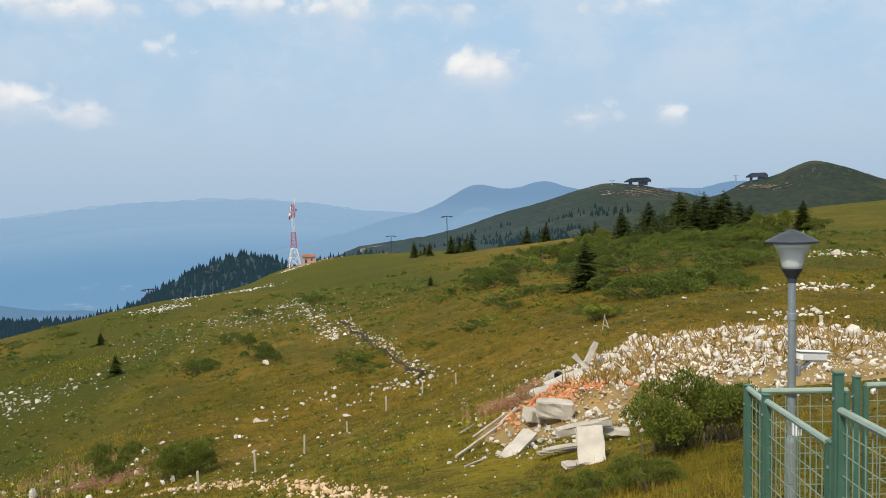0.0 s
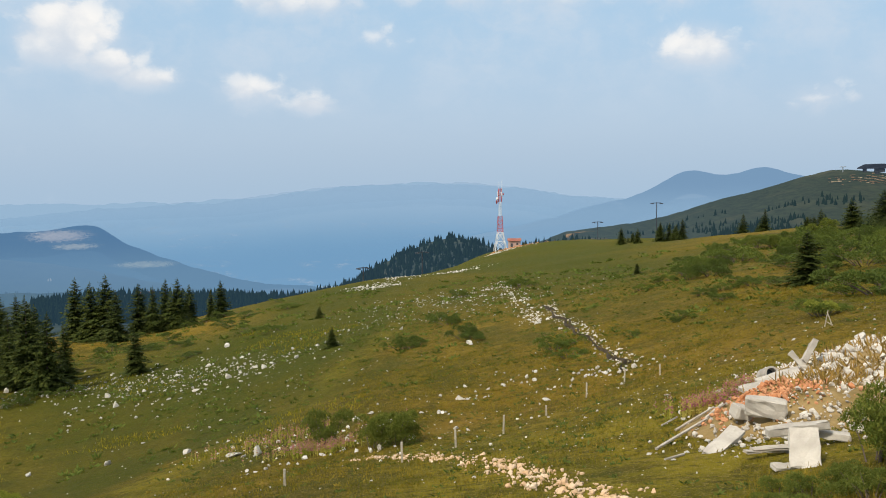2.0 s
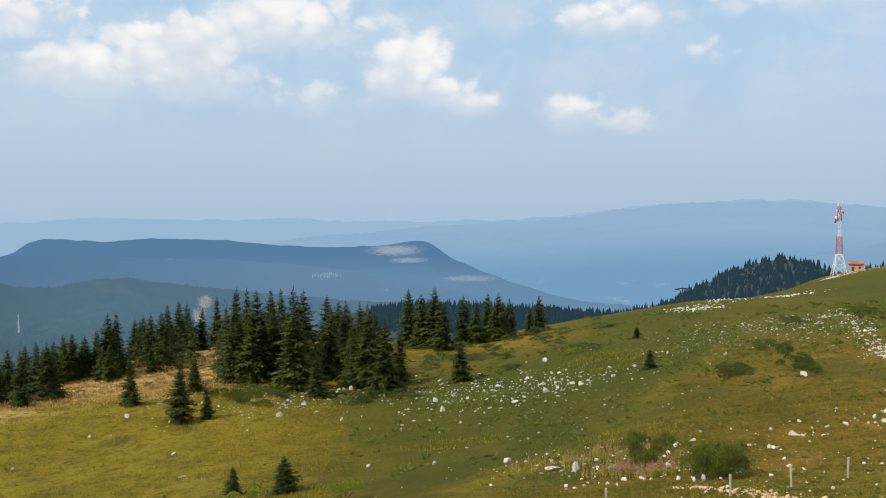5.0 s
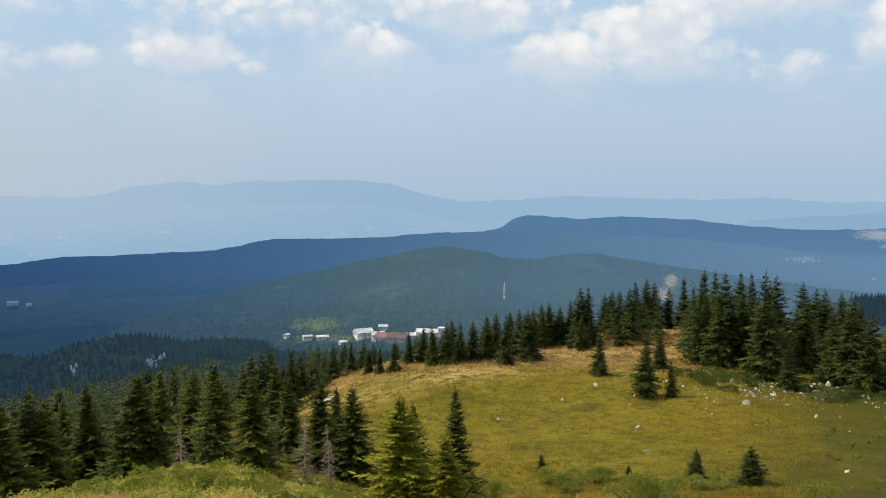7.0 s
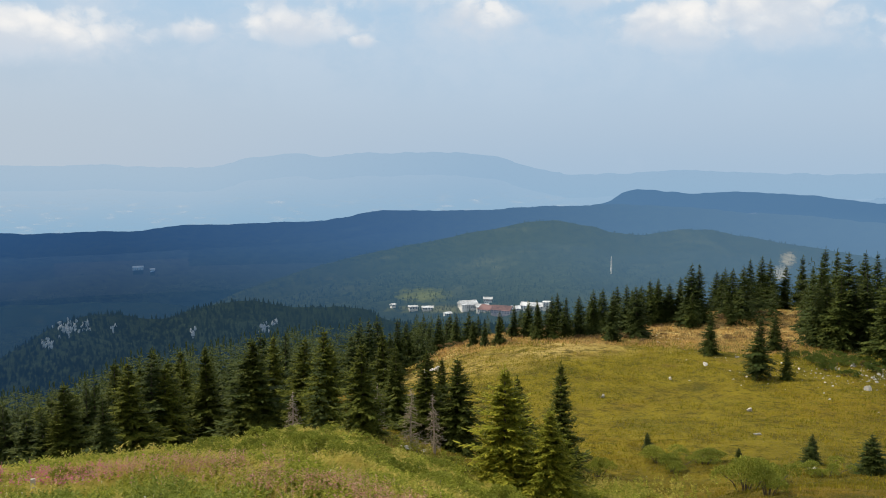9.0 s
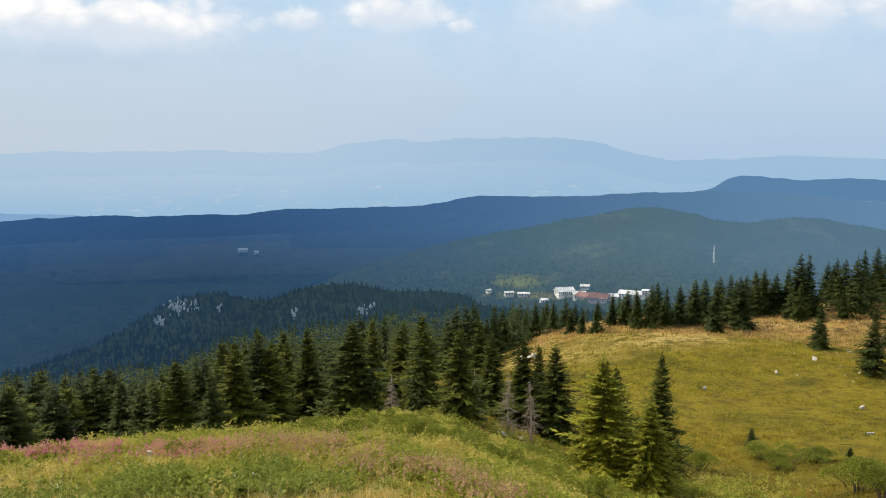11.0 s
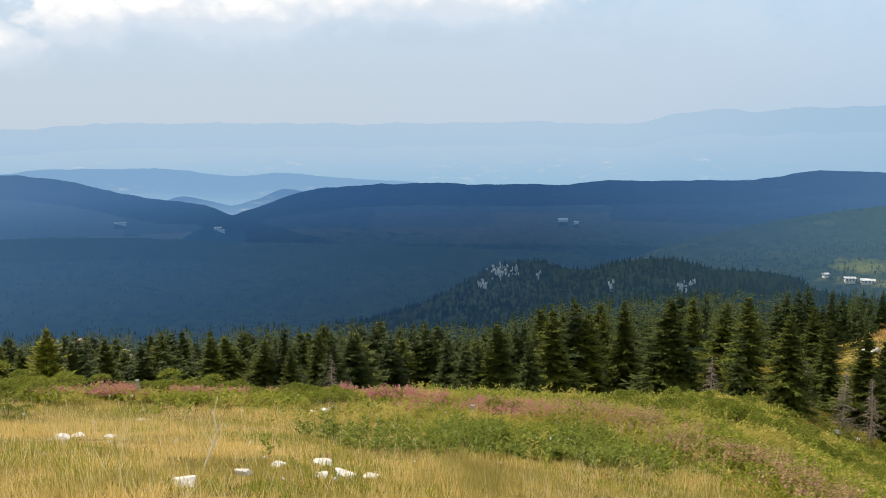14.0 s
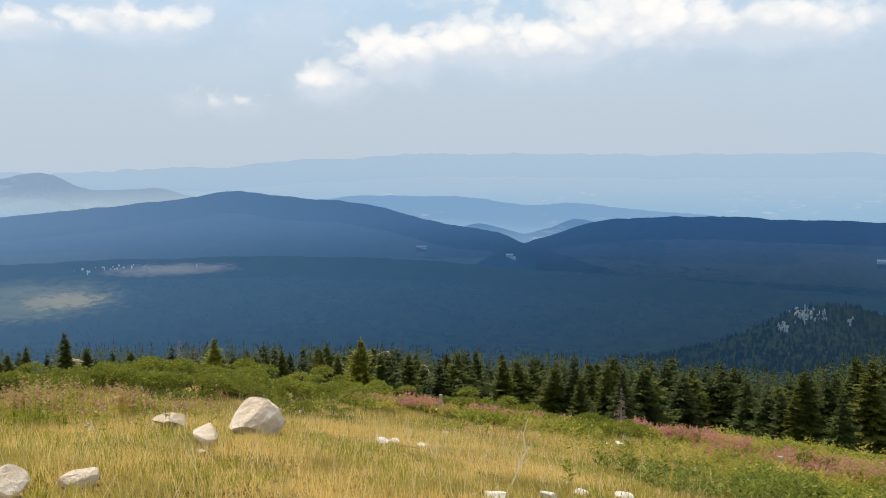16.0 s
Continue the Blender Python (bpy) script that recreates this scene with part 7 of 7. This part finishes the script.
slab("concrete_beam", -9.3, 17.3, 0.42, (1.15, 0.2, 0.16), (0, -9, 8), "concrete", "pale concrete beam lying on rubble")
slab("concrete_slab", -4.9, 18.4, 0.10, (0.36, 1.3, 0.1), (12, 8, -28), "concrete", "long pale slab lying in grass")
slab("concrete_block", -7.4, 19.6, 0.32, (0.85, 0.28, 0.42), (8, 4, -8), "concrete", "broken wall block with old plaster")
slab("concrete_block", -6.0, 20.0, 0.2, (0.5, 0.35, 0.3), (10, 14, 30), "concrete", "small broken wall block")
slab("plank", -8.6, 17.0, 0.12, (1.25, 0.16, 0.05), (0, -4, 12), "plank", "grey weathered board on rubble", "board")
slab("plank", -7.6, 16.9, 0.10, (0.9, 0.14, 0.04), (0, 3, 24), "plank", "grey weathered board on rubble", "board")
slab("concrete_beam", -11.2, 17.6, 0.16, (0.7, 0.22, 0.14), (0, 2, -12), "concrete", "short concrete beam beside a slab")
slab("plank", -9.9, 25.2, 0.42, (0.16, 0.13, 0.7), (-18, 30, 0), "concrete", "pale post sticking out of rubble", "post")
slab("plank", -9.2, 24.6, 0.35, (0.13, 0.11, 0.6), (-10, -40, 10), "concrete", "pale post leaning out of rubble", "post")
slab("concrete_slab", -8.2, 23.6, 0.2, (1.2, 0.5, 0.12), (14, -14, 20), "concrete", "tilted grey concrete slab on rubble")
slab("concrete_slab", -6.9, 22.8, 0.14, (1.0, 0.35, 0.1), (10, -8, 34), "concrete", "grey slab half buried in rubble")
slab("concrete_slab", -8.8, 15.4, 0.03, (0.5, 0.22, 0.06), (4, 0, 20), "concrete", "small pale slab lying in grass")
slab("plank", -17.8, 30.6, 0.25, (1.1, 0.25, 0.1), (6, -4, 8), "concrete", "flat pale slab on the heap", "slab")


def pipe_piece():
    x, y = map(float, polar(-7.45, 24.2))
    ob = thing("pipe_fragment", x, y, float(heap_z(x, y)) + 0.32, 0, "pale broken pipe with a dark mouth", "pipe")
    bm = bmesh.new()
    lathe(bm, [(0.2, -0.25), (0.2, 0.25), (0.15, 0.25), (0.15, -0.2)], 16, pose(0, 0, 0, 68, 0, 20))
    part("shell", bm, MAT["concrete"], ob)
    # dark disc added in place of the shade inside the pipe
    bm = bmesh.new()
    lathe(bm, [(0.149, 0.0), (0.149, 0.04)], 16, pose(0, 0, 0, 68, 0, 20))
    part("dark_mouth", bm, MAT["dark"], ob)


pipe_piece()


def lying_pole(b0, r0, b1, r1, thick):
    a, b = (Vector((*map(float, polar(bb, rr)), 0)) for bb, rr in ((b0, r0), (b1, r1)))
    a.z, b.z = float(land(a.x, a.y)) + thick, float(heap_z(b.x, b.y)) + thick * 2
    ob = thing("timber_pole", a.x, a.y, a.z, 0, "thin grey timber pole lying in the grass", "pole", "poles beside the rubble")
    bm = bmesh.new()
    rod(bm, (0, 0, 0), b - a, thick, thick * 0.8, 6)
    part("pole", bm, MAT["plank"], ob)


for q in ((-0.6, 19.3, -3.8, 21.0, 0.04), (-1.8, 21.5, -4.2, 22.4, 0.035), (-2.4, 18.0, -1.2, 17.4, 0.03), (-3.2, 21.6, -4.8, 21.8, 0.045), (-0.9, 22.8, -1.9, 23.2, 0.03), (-3.6, 22.6, -5.0, 21.5, 0.04)):
    lying_pole(*q)
for b, r in ((-11.6, 22.3), (-12.6, 23), (-16.5, 24.5), (-19.5, 24.5), (-14.4, 27.5), (-21.5, 23), (-10.8, 23.6), (-23.5, 22), (-17.5, 22.5), (-26, 23), (-13.5, 25), (-15.5, 26.5), (-18.5, 26.5), (-22.5, 25.5), (-10.2, 22.2), (-20.5, 29), (-24.5, 28), (-11.5, 26.5), (-16.5, 28.5), (-19, 28), (-22, 27), (-14, 23.5), (-25.5, 25)):  # brown weeds on the heap
    x, y = polar(b, r)
    px, py = x + srng.normal(size=110) * 0.65, y + srng.normal(size=110) * 0.65
    base = np.stack([px, py, heap_z(px, py) - 0.02], 1)
    d = np.stack([srng.normal(size=110) * 0.6, srng.normal(size=110) * 0.6, np.ones(110)], 1)
    ln = srng.uniform(0.14, 0.42, 110)
    v, f = kites(base, unit(d) * ln[:, None], unit(np.cross(d, srng.normal(size=d.shape))), ln * 0.12)
    tagged(mesh_object("dry_weeds", v, f, MAT["brownweed"]), "tuft of brown dry weeds on rubble", "weeds", "dry weeds", "stuff")


# ---------------------------------------------------------------- the mast and its hut
def truss(bm, half0, half1, z0, z1, bays, thick, legs=True):
    for k in range(bays):
        for (sx, sy), (tx, ty) in zip(((1, 1), (-1, 1), (-1, -1), (1, -1)), ((-1, 1), (-1, -1), (1, -1), (1, 1))):
            a, b = (half0 + (half1 - half0) * q / bays for q in (k, k + 1))
            za, zb = (z0 + (z1 - z0) * q / bays for q in (k, k + 1))
            if legs:
                rod(bm, (sx * a, sy * a, za), (sx * b, sy * b, zb), thick, thick, 5)
            rod(bm, (sx * a, sy * a, za), (tx * b, ty * b, zb), thick * 0.6, thick * 0.6, 4)
            rod(bm, (tx * a, ty * a, za), (sx * b, sy * b, zb), thick * 0.6, thick * 0.6, 4)
            rod(bm, (sx * b, sy * b, zb), (tx * b, ty * b, zb), thick * 0.6, thick * 0.6, 4)
    return bm


def radio_mast():
    x, y = map(float, polar(10.0, 385))
    g = float(land(x, y))
    mast = thing("radio_mast", x, y, g, 20, "tall red and white lattice radio mast", "mast")
    for name, h0, h1, z0, z1, bays, mat, t in (("leg_section", 2.7, 1.2, -0.3, 8.2, 2, "white", 0.13), ("lower_section", 1.2, 0.95, 8.2, 15.5, 4, "red", 0.075), ("middle_section", 0.55, 0.45, 15.5, 22.0, 4, "white", 0.055), ("upper_section", 0.7, 0.6, 22.0, 28.0, 3, "red", 0.08)):
        part(name, truss(bmesh.new(), h0, h1, z0, z1, bays, t), MAT[mat], mast)
    for dx, top in ((-0.5, 31.0), (0.9, 31.8)):
        bm = bmesh.new()
        rod(bm, (dx, 0, 27), (dx, 0, top), 0.1, 0.06, 6)
        part("whip_antenna", bm, MAT["white"], mast)
    for k, (a, z, d) in enumerate(((150, 22.0, 0.9), (200, 23.5, 0.7), (20, 25.5, 0.55), (110, 26.3, 0.5))):
        bm = bmesh.new()
        m = pose(0, 0, z, 0, 0, a) @ pose(1.5, 0, 0, 0, 90, 0)
        lathe(bm, [(0.1, -0.25), (d * 0.9, -0.02), (d, 0.05), (d, 0.18)], 14, m)
        rod(bm, (0, 0, z), Matrix.Rotation(radians(a), 3, "Z") @ Vector((1.4, 0, 0)) + Vector((0, 0, z)), 0.07, 0.07, 5)
        part("dish_antenna", bm, MAT["white"] if k % 2 else MAT["red"], mast)
    for k in range(6):
        bm = bmesh.new()
        box(bm, (0.25, 0.15, 1.9), pose(0, 0, 24.5 + (k % 2) * 1.2, 0, 0, k * 60) @ pose(1.05, 0, 0), 0.03)
        part("panel_antenna", bm, MAT["white"], mast)
    # the hut at its foot
    hx, hy = map(float, polar(9.05, 384))
    hut = thing("mast_hut", hx, hy, float(land(hx, hy)), 12, "small rose-walled hut with a red roof", "hut")
    bm = bmesh.new()
    box(bm, (5.4, 4.2, 3.3), pose(0, 0, 1.45), 0.03)
    part("wall", bm, MAT["pinkwall"], hut)
    bm = bmesh.new()
    pts = [(-3.1, -2.6, 3.1), (3.1, -2.6, 3.1), (3.1, 2.6, 3.1), (-3.1, 2.6, 3.1), (-3.1, 0, 4.2), (3.1, 0, 4.2)]
    vs = [bm.verts.new(p) for p in pts]
    for f in ((0, 1, 5, 4), (2, 3, 4, 5), (0, 4, 3), (1, 2, 5), (3, 2, 1, 0)):
        bm.faces.new([vs[i] for i in f])
    part("roof", bm, MAT["roof_red"], hut)
    bm = bmesh.new()
    box(bm, (1.0, 0.1, 2.0), pose(-1.3, -2.13, 1.0), 0.01)
    part("door", bm, MAT["dark"], hut)
    bm = bmesh.new()
    box(bm, (0.9, 0.1, 0.8), pose(1.2, -2.13, 1.7), 0.01)
    part("window", bm, MAT["glassdark"], hut)
    def round_about(dx, dy, sx, sy, lo, hi, count):
        px, py = hx + dx + srng.normal(size=count) * sx, hy + dy + srng.normal(size=count) * sy
        return list(zip(px, py, land(px, py) + 0.1, srng.uniform(lo, hi, count)))

    strewn("spoil_heap", round_about(1, -6, 6, 3, 0.5, 1.5, 150), PEBBLES, "earth", "reddish earth round the mast", 521)
    strewn("stone_heap", round_about(-8, -22, 9, 4, 0.4, 1.2, 120), PEBBLES, "limestone", "white stones below the mast", 522)


radio_mast()


# ---------------------------------------------------------------- ski lift: towers and stations
def lift_tower(bearing, r, up, arm=3.4, base=None, turn=30):
    x, y = map(float, polar(bearing, r))
    g = float(land(x, y)) if base is None else base
    top = math.tan(radians(up)) * r
    tower = thing("lift_tower", x, y, g, bearing + turn, "grey steel chairlift tower with a crossarm", "lift tower", "chairlift towers")
    h = top - g
    bm = bmesh.new()
    lathe(bm, [(0.36, -1), (0.32, 0), (0.2, h)], 10)
    part("column", bm, MAT["dark"], tower)
    bm = bmesh.new()
    box(bm, (arm * 1.5, 0.3, 0.3), pose(0, 0, h - 0.3), 0.05)
    part("crossarm", bm, MAT["dark"], tower)
    for s in (-1, 1):
        bm = bmesh.new()
        box(bm, (0.3, 3.0, 0.4), pose(s * arm * 0.75, 0, h - 0.6), 0.05)
        part("sheave_train", bm, MAT["dark"], tower)


lift_tower(-0.3, 430, -1.05)
lift_tower(15.3, 330, -4.25, 3.0)
lift_tower(19.3, 300, -5.25, 2.6)
lift_tower(3.5, 480, -2.3)


def lift_station(bearing, up, wide, name_label):
    x, y, z = on_ridge("hill", bearing, up)
    st = thing("lift_station", x, y, z, bearing, name_label, "station")
    for t in (-0.26, 0.12):
        bm = bmesh.new()
        box(bm, (wide * 0.13, 5.5, 7.0), pose(wide * t, 0, 0.4), 0.2)
        part("pillar", bm, MAT["stationdark"], st)
    bm = bmesh.new()
    box(bm, (wide * 0.34, 6, 3.4), pose(wide * 0.2, 0, 1.9), 0.2)
    part("cabin", bm, MAT["stationdark"], st)
    bm = bmesh.new()
    n = 12
    prof = [(wide * (q / n - 0.5), 3.4 + 0.5 * (q / n) + 4.0 * min(1.0, 3.2 * q / n + 0.25, 6.0 * (1 - q / n) + 0.35)) for q in range(n + 1)]
    rows = [[bm.verts.new((px, sy, pz if dz else 3.5)) for px, pz in prof] for sy, dz in ((-4.5, 0), (-4.5, 1), (4.5, 1), (4.5, 0))]
    for a, b in zip(rows, rows[1:] + rows[:1]):
        for k in range(n):
            bm.faces.new((a[k], a[k + 1], b[k + 1], b[k]))
    bm.faces.new([q[0] for q in rows])
    bm.faces.new([q[n] for q in rows][::-1])
    part("roof", bm, MAT["stationroof"], st, "dark grey shell roof")
    bm = bmesh.new()
    rod(bm, (-wide * 0.95, 0, -3), (-wide * 0.95, 0, 5.5), 0.5, 0.4, 8)
    box(bm, (5.0, 0.8, 0.7), pose(-wide * 0.95, 0, 5.6), 0.1)
    part("cable_mast", bm, MAT["steel"], st)


# stations and dug earth emit some haze colour over their own tone
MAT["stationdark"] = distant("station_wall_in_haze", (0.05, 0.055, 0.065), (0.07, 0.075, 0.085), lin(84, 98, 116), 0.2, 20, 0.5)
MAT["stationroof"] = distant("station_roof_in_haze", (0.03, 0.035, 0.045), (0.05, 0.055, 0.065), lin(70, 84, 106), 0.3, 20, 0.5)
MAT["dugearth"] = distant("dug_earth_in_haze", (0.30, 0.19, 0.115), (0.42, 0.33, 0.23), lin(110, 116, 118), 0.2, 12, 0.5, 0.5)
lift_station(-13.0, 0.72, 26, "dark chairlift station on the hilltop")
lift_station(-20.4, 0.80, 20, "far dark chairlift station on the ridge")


# ---------------------------------------------------------------- the resort in the valley
def house(key, bearing, up, size, turn, wall, roof, label, storeys=3, bays=7, flat=False, lift=0.0):
    x, y, z = on_ridge(key, bearing, up)
    w, d, h = size
    ob = thing("hotel_building", x, y, z + lift, bearing + turn, label, "building", "valley resort")
    bm = bmesh.new()
    box(bm, (w, d, h + 14), pose(0, 0, h / 2 - 7), 0.1)
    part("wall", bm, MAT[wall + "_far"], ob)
    bm = bmesh.new()
    rise = 0.8 if flat else d * 0.3
    o = 1.2
    pts = [(-w / 2 - o, -d / 2 - o, h), (w / 2 + o, -d / 2 - o, h), (w / 2 + o, d / 2 + o, h), (-w / 2 - o, d / 2 + o, h), (-w / 2 - o, 0, h + rise), (w / 2 + o, 0, h + rise)]
    vs = [bm.verts.new(p) for p in pts]
    for f in ((0, 1, 5, 4), (2, 3, 4, 5), (0, 4, 3), (1, 2, 5), (3, 2, 1, 0)):
        bm.faces.new([vs[i] for i in f])
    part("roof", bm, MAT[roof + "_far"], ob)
    pane = None
    for s in range(storeys):
        for k in range(bays):
            m = pose(-w / 2 + w * (k + 0.5) / bays, -d / 2 - 0.06, h * (s + 0.55) / storeys)
            if pane is None:
                bm = bmesh.new()
                box(bm, (w / bays * 0.55, 0.16, h / storeys * 0.48), Matrix(), 0.02)
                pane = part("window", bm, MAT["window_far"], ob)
                pane.matrix_basis = m
            else:
                c = pane.copy()
                scene.collection.objects.link(c)
                c.parent, c.matrix_basis = ob, m
    return ob


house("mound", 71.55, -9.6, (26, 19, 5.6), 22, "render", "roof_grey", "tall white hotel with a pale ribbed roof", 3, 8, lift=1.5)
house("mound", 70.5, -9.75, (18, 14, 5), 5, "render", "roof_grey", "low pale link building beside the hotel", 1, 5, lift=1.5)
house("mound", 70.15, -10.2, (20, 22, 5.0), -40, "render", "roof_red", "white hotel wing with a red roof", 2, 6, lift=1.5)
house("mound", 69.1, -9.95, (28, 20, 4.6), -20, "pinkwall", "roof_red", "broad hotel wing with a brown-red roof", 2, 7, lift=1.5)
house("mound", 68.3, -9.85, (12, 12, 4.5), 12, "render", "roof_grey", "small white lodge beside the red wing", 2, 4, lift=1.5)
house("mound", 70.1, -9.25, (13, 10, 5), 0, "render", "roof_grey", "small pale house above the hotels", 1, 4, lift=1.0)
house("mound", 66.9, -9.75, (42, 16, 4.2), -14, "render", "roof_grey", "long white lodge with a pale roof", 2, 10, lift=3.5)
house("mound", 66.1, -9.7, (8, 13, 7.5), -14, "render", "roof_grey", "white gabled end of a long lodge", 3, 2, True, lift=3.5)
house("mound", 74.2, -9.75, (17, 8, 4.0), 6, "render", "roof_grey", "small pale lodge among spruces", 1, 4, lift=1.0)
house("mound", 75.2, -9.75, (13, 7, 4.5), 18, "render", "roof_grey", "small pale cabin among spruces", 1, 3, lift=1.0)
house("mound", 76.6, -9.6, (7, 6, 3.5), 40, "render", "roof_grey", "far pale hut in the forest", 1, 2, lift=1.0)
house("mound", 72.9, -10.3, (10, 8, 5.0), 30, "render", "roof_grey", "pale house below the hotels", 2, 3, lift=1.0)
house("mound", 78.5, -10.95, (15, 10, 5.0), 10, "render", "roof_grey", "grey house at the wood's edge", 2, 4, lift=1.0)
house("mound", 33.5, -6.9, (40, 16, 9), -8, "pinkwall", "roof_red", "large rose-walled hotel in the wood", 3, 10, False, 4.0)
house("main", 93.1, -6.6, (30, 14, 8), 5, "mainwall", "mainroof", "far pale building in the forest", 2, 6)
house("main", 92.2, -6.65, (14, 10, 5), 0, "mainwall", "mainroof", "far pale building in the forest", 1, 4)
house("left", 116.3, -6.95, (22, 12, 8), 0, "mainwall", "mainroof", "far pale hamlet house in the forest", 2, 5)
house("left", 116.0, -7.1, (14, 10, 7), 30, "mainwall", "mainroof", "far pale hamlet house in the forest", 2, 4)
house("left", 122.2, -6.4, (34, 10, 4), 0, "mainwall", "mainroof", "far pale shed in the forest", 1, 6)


def relay_tower():
    x, y, z = on_ridge("mound", 61.85, -7.2)
    t = thing("relay_tower", x, y, z, 10, "slim pale lattice relay tower above the forest", "mast")
    h = math.tan(radians(-6.1)) * math.hypot(x, y) - z
    part("lattice_shaft", truss(bmesh.new(), 1.0, 0.5, 0, h, 7, 0.22), MAT["white"], t)
    bm = bmesh.new()
    rod(bm, (0, 0, h), (0, 0, h + 3), 0.15, 0.08, 5)
    part("whip_antenna", bm, MAT["white"], t)


relay_tower()


MAT["tanrock"] = surface("tan_outcrop_rock", (0.34, 0.26, 0.16), (0.50, 0.41, 0.29), 0.8, 5, 0.95, depth=0.5)


# ---------------------------------------------------------------- crags on the far ridges
def crag(key, spots, size, mat, label, seed):
    rng = np.random.default_rng(seed)
    rows = []
    for b, up, w, h, n in spots:
        for _ in range(n):
            x, y, z = on_ridge(key, b + rng.normal() * w * 0.5, up + rng.normal() * h * 0.5)
            rows.append((x, y, z + size * 0.3, size * rng.uniform(0.4, 1.2)))
    shapes = [(v * (np.array([1.6, 1.6, 0.6]) if mat == "dugearth" else np.array([0.6, 0.6, 1.5])), f) for v, f in STONES[:3]]
    return scatter("crag", shapes, rows, MAT[mat], label, "crag", 0.12, seed)


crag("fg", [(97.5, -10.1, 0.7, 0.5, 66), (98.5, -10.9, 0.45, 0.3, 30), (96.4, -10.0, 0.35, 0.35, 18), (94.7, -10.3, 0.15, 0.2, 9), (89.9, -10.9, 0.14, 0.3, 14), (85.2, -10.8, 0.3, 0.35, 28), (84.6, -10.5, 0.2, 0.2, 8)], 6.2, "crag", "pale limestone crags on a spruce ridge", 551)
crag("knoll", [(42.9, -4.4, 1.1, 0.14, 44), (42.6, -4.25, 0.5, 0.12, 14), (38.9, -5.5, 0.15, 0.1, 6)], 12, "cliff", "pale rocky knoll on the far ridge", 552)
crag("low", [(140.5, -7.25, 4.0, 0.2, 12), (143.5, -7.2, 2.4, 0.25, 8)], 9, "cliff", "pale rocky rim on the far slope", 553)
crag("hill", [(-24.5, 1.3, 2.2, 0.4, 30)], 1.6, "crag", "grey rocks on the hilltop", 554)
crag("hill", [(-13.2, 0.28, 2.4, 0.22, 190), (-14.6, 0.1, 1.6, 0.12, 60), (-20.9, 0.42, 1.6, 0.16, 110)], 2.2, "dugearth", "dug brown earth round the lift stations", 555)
for b, r, size, up, tall in ((122.6, 92, 3.0, -14.3, 0.9), (121.9, 94, 2.2, -14.9, 0.8), (125.1, 94, 2.6, -13.25, 1.2), (144.8, 60, 2.2, -12.2, 0.6)):
    v, f = block_shape(560 + int(size * 10), tall)
    x, y = map(float, polar(b, r))
    ob = mesh_object("rock_outcrop", v * size * np.array([1, 1, 1.0]), f, MAT["tanrock"])
    ob.matrix_basis = pose(x, y, math.tan(radians(up)) * r - size * 0.4, 0, 8, b)
    tagged(ob, "pale tan rock outcrop among spruces", "rock", "outcrop")
    # the outcrop stands on a spur of the same rock
    bm = bmesh.new()
    top, foot = math.tan(radians(up)) * r - size * 0.6, float(land(x, y)) - 1.0
    lathe(bm, [(size * 1.5, 0), (size * 0.9, (top - foot) * 0.6), (size * 0.35, top - foot)], 9)
    bmesh.ops.subdivide_edges(bm, edges=bm.edges[:], cuts=2, use_grid_fill=True)
    for w in bm.verts:
        w.co += Vector(srng.normal(size=3)) * 0.22
    spur = part("rock_spur", bm, MAT["tanrock"])
    spur.matrix_basis = pose(x, y, foot)
    tagged(spur, "steep tan rock spur hidden among spruces", "rock", "outcrop")


# ---------------------------------------------------------------- the track on the far slope
def far_track(points):
    spots = np.array([on_ridge("hill", b, up) for b, up in points])
    t = np.linspace(0, len(points) - 1, 40)
    p = np.stack([np.interp(t, np.arange(len(points)), spots[:, k]) for k in range(3)], 1)
    d = unit(np.gradient(p, axis=0) * np.array([1, 1, 0]))
    side = np.stack([-d[:, 1], d[:, 0], 0 * t], 1) * 2.2
    v = np.concatenate([p + side, p - side]) + np.array([0, 0, 1.0])
    i = np.arange(39)
    f = np.stack([i, i + 1, i + 41, i + 40], 1)
    tagged(mesh_object("track", v, f, MAT["dugearth"]), "pale gravel track on the far slope", "road", "", "structure")


far_track([(5.6, -3.45), (5.4, -3.2), (4.9, -3.1), (4.2, -3.05), (3.3, -3.0)])
far_track([(5.4, -3.2), (4.7, -3.4), (3.9, -3.5), (2.9, -3.5)])
